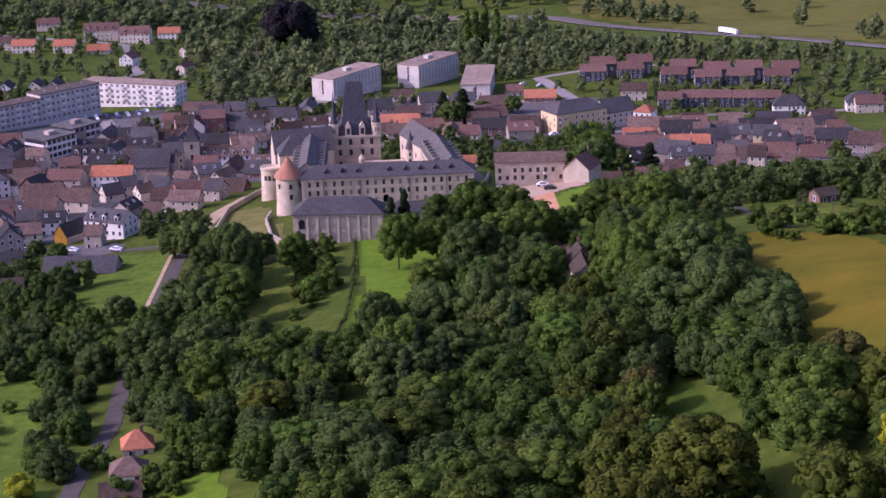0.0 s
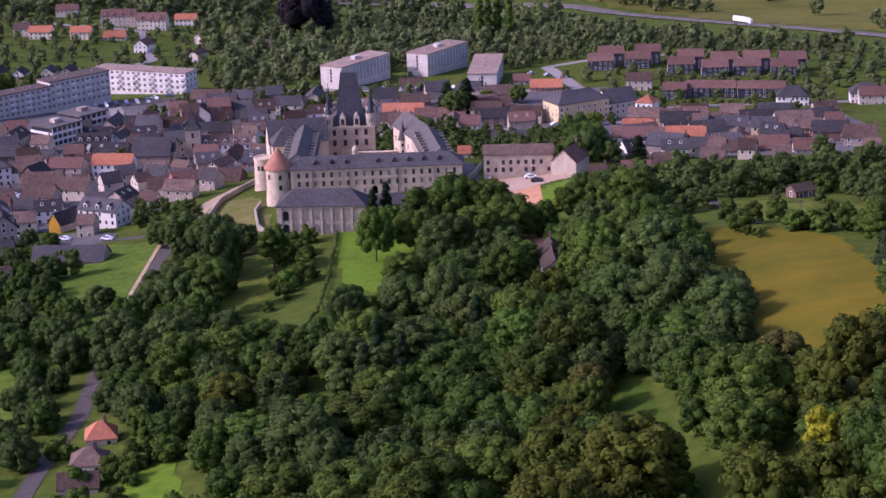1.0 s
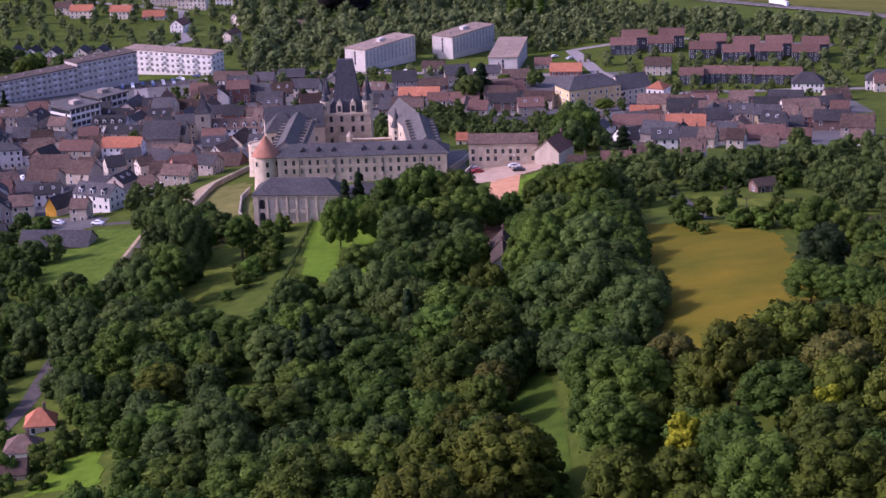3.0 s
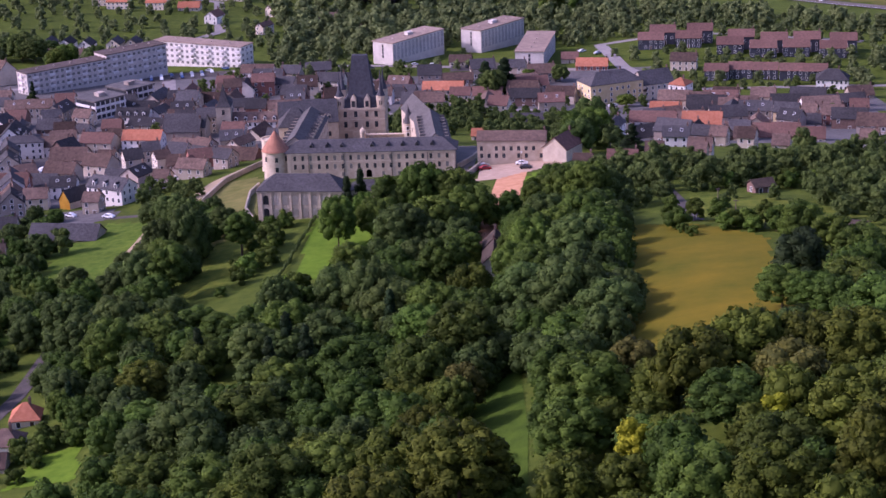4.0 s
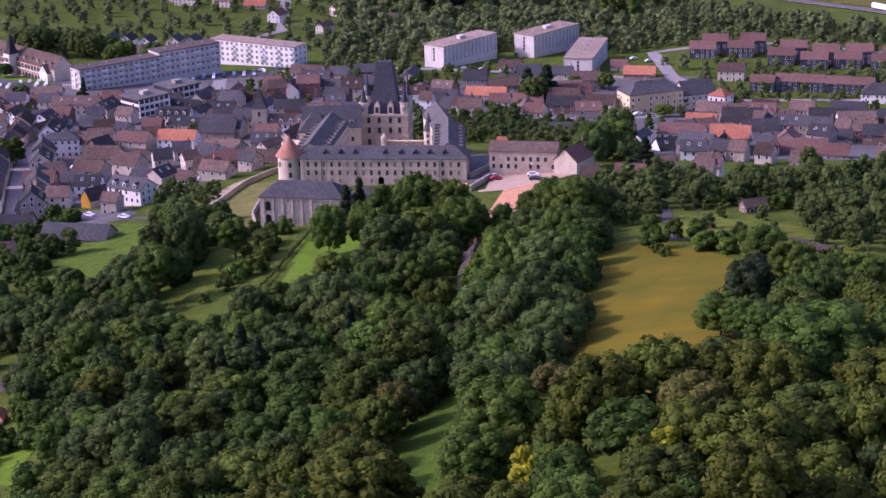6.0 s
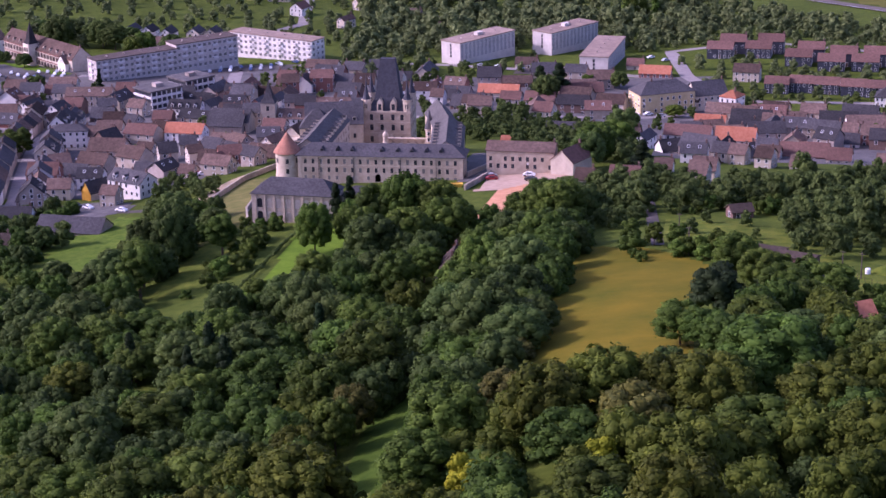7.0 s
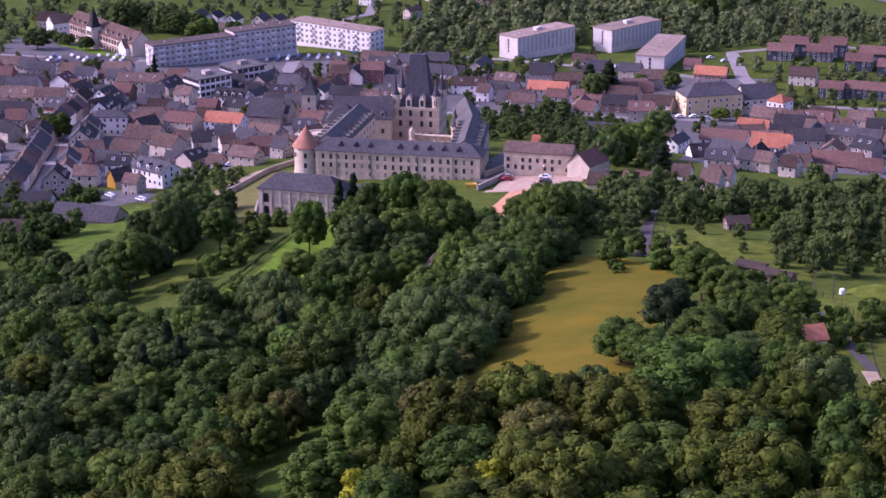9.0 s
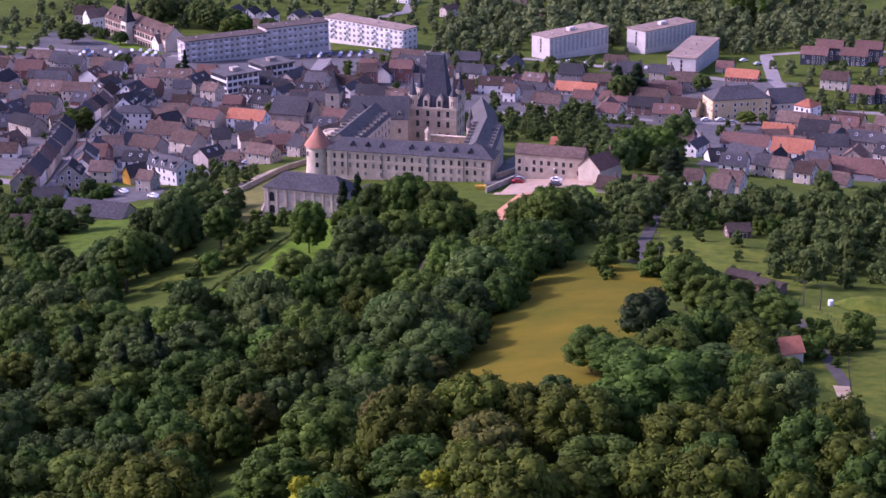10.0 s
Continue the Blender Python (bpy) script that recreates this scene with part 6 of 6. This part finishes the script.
crown_at(BROAD, 62.0, -214.0, 37.5, 6.0)
crown_at(BROAD, 60.0, -232.0, 38.5, 5.8)
crown_at(BROAD, 72.0, -226.0, 40.0, 5.8)
crown_at(OLIVE, 70.0, -196.0, 35.5, 5.0)
crown_at(COOL, 36.0, -182.0, 31.0, 5.4)
crown_at(BROAD, 26.5, -206.0, 31.0, 5.4)
crown_at(RUSTY, 71.0, -276.0, 42.5, 4.0)
# the slope above the lane
crown_at(COOL, -35.4, -170.8, 20.6, 6.2)
crown_at(COOL, -20.0, -176.0, 22.4, 6.6)
crown_at(COOL, -27.5, -188.0, 21.5, 6.0)
crown_at(BROAD, -16.8, -204.0, 26.3, 6.2)
crown_at(BROAD, -5.2, -200.5, 26.2, 5.8)
crown_at(BROAD, 2.0, -192.0, 24.5, 5.0)
crown_at(BROAD, 9.0, -199.0, 25.2, 5.0)
crown_at(OLIVE, -2.3, -233.7, 26.6, 5.2)
crown_at(BROAD, 9.0, -222.0, 27.4, 5.2)
crown_at(COOL, 15.0, -276.0, 35.6, 6.4)
crown_at(BROAD, 27.0, -268.0, 34.4, 6.2)
crown_at(BROAD, 4.0, -262.0, 29.0, 5.4)
crown_at(BROAD, 37.8, -318.0, 43.6, 7.0)
crown_at(BROAD, 25.0, -312.0, 39.0, 6.2)
crown_at(BROAD, 11.0, -300.0, 34.0, 6.0)
crown_at(BROAD, 50.0, -312.0, 43.0, 6.0)
crown_at(COOL, -19.0, -92.0, 23.0, 5.6)
crown_at(COOL, -15.0, -106.0, 25.0, 5.4)
crown_at(COOL, -24.0, -104.0, 20.0, 5.4)
crown_at(LEAFY, -13.6, -144.0, 25.6, 4.6)
crown_at(LEAFY, -17.8, -127.0, 21.6, 5.0)
crown_at(COOL, -23.0, -134.0, 20.0, 5.4)
crown_at(LEAFY, 0.0, -105.9, 23.0, 3.9)
# the near wood
crown_at(OLIVE, 72.3, -330.2, 52.6, 7.8)
crown_at(OLIVE, 61.0, -318.0, 47.0, 6.2)
crown_at(OLIVE, 65.0, -300.0, 43.5, 4.8)
crown_at(OLIVE, 58.0, -344.0, 51.0, 7.0)
crown_at(BRIGHT, 101.6, -338.6, 57.4, 2.6)
crown_at(BROAD, 95.4, -309.0, 57.0, 6.4)
crown_at(BROAD, 91.0, -291.0, 52.0, 5.4)
crown_at(BROAD, 91.5, -325.0, 54.5, 5.6)
crown_at(RUSTY, 103.6, -297.0, 54.8, 4.6)
crown_at(OLIVE, 113.0, -318.0, 64.6, 6.6)
crown_at(OLIVE, 123.2, -311.0, 65.4, 6.4)
crown_at(OLIVE, 133.6, -311.5, 64.8, 5.8)
crown_at(BROAD, 118.0, -332.0, 62.5, 6.4)
crown_at(RUSTY, 129.0, -326.0, 65.0, 6.0)
crown_at(OLIVE, 141.7, -316.0, 66.8, 6.2)
crown_at(OLIVE, 136.7, -348.0, 69.4, 6.8)
crown_at(BROAD, 148.3, -333.0, 66.0, 6.4)
crown_at(OLIVE, 136.7, -373.0, 74.0, 7.0)
crown_at(OLIVE, 121.0, -372.0, 66.5, 6.6)
crown_at(BROAD, 109.7, -367.5, 65.6, 6.2)
crown_at(BROAD, 124.0, -352.0, 63.0, 5.8)
crown_at(BROAD, 152.0, -297.0, 66.6, 8.4)
crown_at(BROAD, 172.4, -288.0, 64.0, 6.0)
crown_at(COOL, 173.9, -300.0, 66.4, 5.6)
crown_at(OLIVE, 160.0, -318.0, 66.0, 6.4)
crown_at(OLIVE, 166.0, -338.0, 68.0, 6.6)
# beside the field and the paddock
crown_at(YEW, 142.4, -234.6, 55.6, 4.8)
crown_at(BROAD, 147.0, -203.5, 52.0, 4.8)
crown_at(BROAD, 152.5, -214.0, 51.8, 4.6)
crown_at(BROAD, 157.5, -222.0, 51.0, 5.0)
crown_at(BROAD, 167.8, -222.0, 51.5, 4.6)
crown_at(BROAD, 162.0, -236.0, 52.0, 4.8)
crown_at(BROAD, 150.0, -258.0, 56.0, 5.4)
crown_at(COOL, 160.0, -262.0, 55.0, 4.8)
crown_at(BROAD, 135.3, -262, 56.4, 4.6)
crown_at(BROAD, 141.0, -268, 57.0, 4.8)
crown_at(COOL, 133.5, -290, 57.8, 3.2)
crown_at(BROAD, 69.5, -287, 44.0, 3.8)
grove([(44, -92), (47, -80), (58, -82), (67, -104), (67, -172), (55, -166), (42, -146)], 7.6, [(LEAF, 2), (LEAF_COOL, 1)], 0.55, 0.75, 2, KEEP_OFF)
grove([(78, -172), (80, -134), (90, -122), (95, -84), (107, -88), (107, -150), (104, -215), (101, -268), (96, -298), (88, -280), (78, -250)], 7.6, [(LEAF, 4), (LEAF_COOL, 3)], 0.55, 0.78, 3, KEEP_OFF)
grove([(-38, -190), (-30, -158), (-22, -160), (-8, -172), (0, -204), (14, -208), (22, -184), (34, -170), (50, -162), (76, -172), (80, -258), (72, -300), (40, -300), (10, -292), (-30, -220)], 8.4, [(LEAF, 5), (LEAF_COOL, 4), (LEAF_OLIVE, 1)], 0.5, 0.78, 4, KEEP_OFF)
grove([(88, -304), (95, -302), (103, -308), (112, -312), (126, -308), (137, -298), (150, -290), (176, -300), (196, -318), (200, -400), (87, -400)], 8.6, [(LEAF, 4), (LEAF_OLIVE, 5), (LEAF_COOL, 1)], 0.55, 0.82, 5, KEEP_OFF)
grove([(87, -256), (97, -266), (98, -300), (90, -314), (84, -308), (86.5, -290)], 6.4, [(LEAF, 4), (LEAF_OLIVE, 1)], 0.5, 0.7, 12)
grove([(67, -80), (79, -92), (80, -132), (67, -132)], 7.6, [(LEAF, 1)], 0.42, 0.6, 13, KEEP_OFF)
grove([(-18, -274), (10, -292), (40, -304), (72, -302), (74, -400), (0, -390)], 9.0, [(LEAF, 5), (LEAF_OLIVE, 3)], 0.6, 0.9, 6, KEEP_OFF)
grove([(144, -262), (150, -236), (158, -238), (168, -230), (169, -244), (166, -262), (176, -300), (150, -294), (142, -280), (141, -262)], 8.0, [(LEAF, 5), (LEAF_OLIVE, 1)], 0.5, 0.7, 7, KEEP_OFF)
grove([(-30, -156), (-30, -62), (-27, -36), (-14, -40), (-13, -90), (-13, -156)], 7.0, [(LEAF, 2), (LEAF_COOL, 2)], 0.5, 0.75, 8, KEEP_OFF)
grove([(-84, -112), (-76, -102), (-52, -150), (-46, -173), (-47, -240), (-55, -236), (-60, -166), (-73, -158)], 6.6, [(LEAF_COOL, 3), (LEAF, 1)], 0.4, 0.65, 9, KEEP_OFF)
grove([(-101, 0), (-78, -4), (-70, -50), (-66, -78), (-52, -102), (-46, -150), (-74, -140), (-100, -60)], 7.4, [(LEAF_COOL, 2), (LEAF, 2)], 0.35, 0.55, 10, [KEEP_OFF[7]])
build_fill()
for x, y, s in ((-36, -150, 0.8), (-45, -160, 0.7), (-35, -168, 0.7), (-22, -234, 0.48), (-19, -238, 0.42)):
    tree(BROAD, x, y, s, GROUP)
tree(CONIFER, -20, -233, 0.55, GROUP)
for x, y, s in ((83, -152, 0.8), (84, -163, 0.85)):
    tree(BROAD, x, y, s, GROUP)
tree(CONIFER, 28, -74, 0.85, GROUP)
tree(CONIFER, 32, -72, 0.95, GROUP)
tree(BROAD, 33.5, -79, 0.6, GROUP)
for x, y, s in ((30, -232, 0.95), (35, -238, 0.85), (27, -240, 0.8), (52, -216, 0.85), (8, -222, 0.75)):
    tree(CONIFER, x, y, s, GROUP)
tree(BRIGHT, 124, -342, 0.8, GROUP)
for x, y in ((121, -148), (127, -150), (133, -152), (145, -174), (148, -180), (143, -168)):
    tree(SMALL, x, y, 0.9, GROUP)
tree(CONIFER, -167, 290, 0.62)
TOWN = "trees of the town"
crown_at(BROAD, 101.4, 30, 15.5, 6.4, TOWN)
crown_at(COOL, 99.8, 12, 17.5, 5.6, TOWN)
crown_at(BROAD, 106.7, 60, 8.9, 6.2, TOWN)
crown_at(CONIFER, 118.5, 10, 15.5, 4.2, TOWN)
crown_at(COOL, 107.0, 120, -1.5, 6.6, TOWN)
crown_at(BROAD, 97.0, 84, 2.0, 5.6, TOWN)
crown_at(CONIFER, 60.8, 264, -18.0, 5.6, TOWN)
crown_at(CONIFER, 70.2, 264, -16.6, 6.4, TOWN)
crown_at(COOL, 65.0, 257, -20.5, 5.6, TOWN)
crown_at(BROAD, 126.0, 216, -24.5, 4.0, TOWN)
crown_at(BROAD, 82.0, 300, -30.5, 3.6, TOWN)
crown_at(COOL, 97.0, 300, -29.0, 4.4, TOWN)
crown_at(BROAD, 91.9, -75, 26.0, 5.4)
crown_at(COOL, 98.0, -66, 24.0, 5.0)
crown_at(BROAD, 86.5, -86, 25.0, 4.6)
crown_at(COOL, -210.1, 430, -31.0, 7.0, TOWN)
crown_at(COOL, -201.2, 425, -33.0, 6.4, TOWN)
crown_at(BROAD, -176.8, 404, -33.0, 6.0, TOWN)
crown_at(BROAD, -181.0, 396, -34.0, 5.6, TOWN)
crown_at(COOL, -160.0, 402, -34.0, 5.8, TOWN)
crown_at(COOL, -236.0, 430, -30.0, 8.0, TOWN)
crown_at(BROAD, -143.9, 110, -11.0, 6.0, TOWN)
crown_at(COOL, -33.8, -40, 8.6, 5.6)
for x, y, r in ((-32.2, -109.5, 4.8), (-26.5, -106, 5.6), (-31.5, -122.6, 5.0), (-32.5, -133.0, 4.8), (-48.5, -113.5, 4.2), (-72.0, -62, 4.2)):
    crown_at(COOL, x, y, ground(x, y) + r * 1.8, r, "trees of the slope")
for x, y, r in ((-260, 356, 6.5), (-264, 386, 3.6), (-256, 379, 3.6), (-250, 376, 3.4), (-232.7, 360, 4.2), (-198, 283, 4.2), (-247, 446, 6.5), (-260, 462, 5.5), (-236, 458, 6), (-210, 440, 5.5), (-224, 452, 5.5), (-198, 448, 5), (-186, 409, 5), (-168, 424, 5), (-290, 440, 6)):
    crown_at(COOL, x, y, ground(x, y) + r * 1.75, r, "trees round the school")
crown_at(COOL, -40.0, -36, 5.0, 4.6)
crown_at(BROAD, -26.0, -52, 9.0, 5.0)
crown_at(COOL, -10.8, -72, 13.8, 3.8)
tree(PURPLE, -20, 610, 1.5, z=ground(-20, 610))
for x, y in ((95, 527), (101, 530), (108, 526), (90, 532)):
    tree(POPLAR, x, y, 1.15)
br = random.Random(77)
for cx, cy, rx, ry, n in ((132, -166, 12, 8, 14), (4, -100, 6, 30, 12), (30, -150, 8, 5, 6), (5, -120, 5, 30, 9), (-40, -236, 3, 4, 3), (-18, -252, 6, 2, 8), (-70, -210, 10, 40, 10), (150, -92, 16, 6, 10), (-70, -140, 14, 40, 26), (158, -186, 8, 6, 10), (150, -170, 5, 5, 5), (172, -242, 5, 4, 5), (176, -222, 3, 12, 6), (88, -52, 6, 14, 5), (118, -60, 5, 30, 12), (-26, -262, 10, 10, 8), (58, -58, 8, 5, 5), (184, -226, 3, 24, 8), (78, -334, 4, 8, 8), (6, -96, 3, 14, 8), (-2, -72, 6, 5, 3)):
    for _ in range(n):
        tree(BUSH, cx + br.uniform(-rx, rx), cy + br.uniform(-ry, ry), br.uniform(0.6, 1.5), "shrubs in the grass")
tree(YELLOW_BUSH, -53.5, -249, 1.05)

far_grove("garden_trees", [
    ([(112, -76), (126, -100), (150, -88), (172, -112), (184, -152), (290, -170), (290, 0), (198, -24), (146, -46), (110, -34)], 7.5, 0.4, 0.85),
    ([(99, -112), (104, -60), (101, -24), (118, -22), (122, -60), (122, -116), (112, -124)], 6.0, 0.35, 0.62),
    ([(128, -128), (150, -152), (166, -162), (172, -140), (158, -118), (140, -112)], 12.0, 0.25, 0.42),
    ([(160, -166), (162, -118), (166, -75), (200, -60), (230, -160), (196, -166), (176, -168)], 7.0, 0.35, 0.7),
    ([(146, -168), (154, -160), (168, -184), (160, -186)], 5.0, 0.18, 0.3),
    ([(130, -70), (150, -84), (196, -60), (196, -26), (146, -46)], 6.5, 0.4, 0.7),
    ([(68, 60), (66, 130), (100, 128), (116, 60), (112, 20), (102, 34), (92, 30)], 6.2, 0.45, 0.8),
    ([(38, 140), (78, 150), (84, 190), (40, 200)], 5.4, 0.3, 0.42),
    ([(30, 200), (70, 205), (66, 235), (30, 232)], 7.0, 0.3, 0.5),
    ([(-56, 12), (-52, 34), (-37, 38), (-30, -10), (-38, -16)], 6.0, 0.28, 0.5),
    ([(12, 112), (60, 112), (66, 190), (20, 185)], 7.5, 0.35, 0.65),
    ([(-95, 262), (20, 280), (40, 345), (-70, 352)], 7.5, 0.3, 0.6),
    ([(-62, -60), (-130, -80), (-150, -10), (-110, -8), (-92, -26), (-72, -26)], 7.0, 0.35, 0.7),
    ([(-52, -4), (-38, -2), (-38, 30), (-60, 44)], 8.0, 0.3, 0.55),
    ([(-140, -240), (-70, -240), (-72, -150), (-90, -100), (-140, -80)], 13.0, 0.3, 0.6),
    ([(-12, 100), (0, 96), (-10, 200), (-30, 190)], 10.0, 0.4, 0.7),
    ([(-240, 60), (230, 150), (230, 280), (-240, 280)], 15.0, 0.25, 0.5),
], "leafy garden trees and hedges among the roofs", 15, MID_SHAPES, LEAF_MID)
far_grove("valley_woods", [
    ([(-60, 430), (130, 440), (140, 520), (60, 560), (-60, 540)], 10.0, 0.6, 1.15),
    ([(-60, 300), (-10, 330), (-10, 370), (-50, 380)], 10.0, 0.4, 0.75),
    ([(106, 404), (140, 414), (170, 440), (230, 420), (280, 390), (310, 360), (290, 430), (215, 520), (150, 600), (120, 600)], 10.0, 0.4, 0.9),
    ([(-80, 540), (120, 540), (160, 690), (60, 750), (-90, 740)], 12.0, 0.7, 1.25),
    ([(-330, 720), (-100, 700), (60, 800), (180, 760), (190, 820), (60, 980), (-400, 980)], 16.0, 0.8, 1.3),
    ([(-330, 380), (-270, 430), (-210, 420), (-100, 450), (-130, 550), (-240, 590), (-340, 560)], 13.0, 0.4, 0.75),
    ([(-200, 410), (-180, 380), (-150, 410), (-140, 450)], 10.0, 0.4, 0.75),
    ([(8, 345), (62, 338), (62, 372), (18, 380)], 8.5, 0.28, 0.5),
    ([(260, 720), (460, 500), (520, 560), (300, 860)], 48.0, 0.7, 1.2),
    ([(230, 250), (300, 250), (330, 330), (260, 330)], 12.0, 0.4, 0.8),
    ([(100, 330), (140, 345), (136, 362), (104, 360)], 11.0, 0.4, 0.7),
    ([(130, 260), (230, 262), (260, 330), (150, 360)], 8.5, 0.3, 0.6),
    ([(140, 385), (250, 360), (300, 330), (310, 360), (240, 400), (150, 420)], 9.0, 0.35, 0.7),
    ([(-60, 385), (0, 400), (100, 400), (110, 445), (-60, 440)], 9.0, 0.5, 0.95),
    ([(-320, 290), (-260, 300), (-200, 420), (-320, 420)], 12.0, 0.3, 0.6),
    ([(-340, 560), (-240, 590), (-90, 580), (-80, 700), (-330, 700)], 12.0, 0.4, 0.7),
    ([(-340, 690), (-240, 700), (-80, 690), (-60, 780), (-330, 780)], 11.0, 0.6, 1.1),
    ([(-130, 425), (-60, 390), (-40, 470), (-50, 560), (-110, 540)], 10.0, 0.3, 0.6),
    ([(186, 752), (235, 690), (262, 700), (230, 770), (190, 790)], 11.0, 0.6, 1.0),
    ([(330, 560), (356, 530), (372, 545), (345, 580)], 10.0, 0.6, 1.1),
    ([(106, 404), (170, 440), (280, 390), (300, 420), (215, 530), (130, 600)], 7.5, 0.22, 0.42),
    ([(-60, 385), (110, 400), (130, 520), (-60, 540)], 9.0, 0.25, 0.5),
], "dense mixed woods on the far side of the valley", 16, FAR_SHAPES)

# ---- small things in the meadows ----
POLE_WOOD = mat("weathered_pole_wood", (0.07, 0.055, 0.045), (0.13, 0.10, 0.085), 4.0, 0.9, 0.3)
for x, y, h in ((133.3, -146, 8.0), (136, -165, 7.5), (172, -189, 6), (176, -194, 6.5)):
    pl = new("utility_pole")
    pl.matrix_basis = pose(x, y, ground(x, y))
    bm = bmesh.new()
    add_lathe(bm, [(0.16, -0.5), (0.14, h * 0.6), (0.10, h), (0, h)], 8)
    part("pole", bm, POLE_WOOD, pl)
    part("crossarm", box(-0.7, -0.08, h - 0.5, 0.7, 0.08, h - 0.34), POLE_WOOD, pl)
    tagged(pl, "weathered wooden utility pole in the meadow", "pole", "utility poles")
fence = new("fence")
post = box(-0.06, -0.06, -0.3, 0.06, 0.06, 1.3)
post_me = bpy.data.meshes.new("post")
post.to_mesh(post_me)
post.free()
post_me.materials.append(POLE_WOOD)
line = [(171, -186), (178, -200), (183, -218), (184, -250), (186, -286)]
for (x0, y0), (x1, y1) in zip(line, line[1:]):
    k = max(1, int(math.hypot(x1 - x0, y1 - y0) / 3))
    for i in range(k):
        x, y = x0 + (x1 - x0) * i / k, y0 + (y1 - y0) * i / k
        shared("post", post_me, fence, pose(x, y, ground(x, y)))
tagged(fence, "row of weathered wooden fence posts beside the paddock", "fence")
bm = bmesh.new()
add_lathe(bm, [(9.0, -0.8), (7.6, 0.3), (5.6, 1.4), (3.4, 2.1), (1.4, 2.4), (0, 2.45)], 28)
bmesh.ops.scale(bm, vec=(1.25, 0.8, 1.0), verts=bm.verts)
for v in bm.verts:
    v.co.z += 0.35 * noise.noise((v.co.x * 0.3, v.co.y * 0.3, 1.0))
mound = link("mound", bm, HAY_GREEN, smooth=True)
mound.matrix_basis = pose(188.5, -186, ground(188.5, -186))
tagged(mound, "low grassy mound in the paddock", "mound", kind="structure")
tk = new("water_tank")
tk.matrix_basis = pose(178.1, -187.4, ground(178.1, -187.4))
bm = bmesh.new()
add_lathe(bm, [(0.6, 0), (0.65, 0.1), (0.65, 1.3), (0.5, 1.45), (0, 1.45)], 14)
part("body", bm, WHITE, tk)
tagged(tk, "white plastic water tank standing in the paddock", "tank")
for i in range(4):
    lp = new("street_lamp")
    x, y = (80.5, -6 - i * 0.01) if i == 0 else ((-96 + i * 9, 8 + i * 30) if i < 3 else (112, 222))
    lp.matrix_basis = pose(x, y, ground(x, y))
    bm = bmesh.new()
    add_lathe(bm, [(0.1, -0.3), (0.07, 4.6), (0.05, 5.0), (0, 5.0)], 8)
    part("post", bm, POLE_WOOD, lp)
    bm = bmesh.new()
    add_lathe(bm, [(0.08, 4.9), (0.25, 5.1), (0.22, 5.5), (0, 5.65)], 8)
    part("lantern", bm, WHITE, lp)
    tagged(lp, "slim post lamp with a pale lantern", "street lamp", "street lamps")

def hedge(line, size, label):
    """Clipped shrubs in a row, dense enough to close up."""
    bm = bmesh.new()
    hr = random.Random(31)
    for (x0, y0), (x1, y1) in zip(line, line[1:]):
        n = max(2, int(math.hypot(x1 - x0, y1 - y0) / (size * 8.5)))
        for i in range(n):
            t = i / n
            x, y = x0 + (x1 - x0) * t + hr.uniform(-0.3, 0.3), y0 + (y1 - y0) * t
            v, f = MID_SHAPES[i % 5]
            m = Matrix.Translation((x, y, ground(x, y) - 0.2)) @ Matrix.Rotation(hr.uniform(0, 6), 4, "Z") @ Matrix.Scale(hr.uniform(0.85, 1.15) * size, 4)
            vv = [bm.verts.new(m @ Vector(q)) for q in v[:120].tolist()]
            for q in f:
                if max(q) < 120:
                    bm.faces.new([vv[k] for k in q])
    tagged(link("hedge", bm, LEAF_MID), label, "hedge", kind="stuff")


hedge([(17, -66), (16, -125), (14, -159), (10.5, -178)], 0.16, "clipped green hedge running down from the orangery")
hedge([(-28, -248), (-23, -249), (-18, -244), (-13, -241)], 0.2, "dark clipped garden hedge round the bungalow's lawn")
hedge([(36, 150), (60, 158), (80, 168)], 0.24, "clipped hedge in the castle orchard")
hedge([(36, 172), (60, 180), (80, 188)], 0.24, "clipped hedge in the castle orchard")
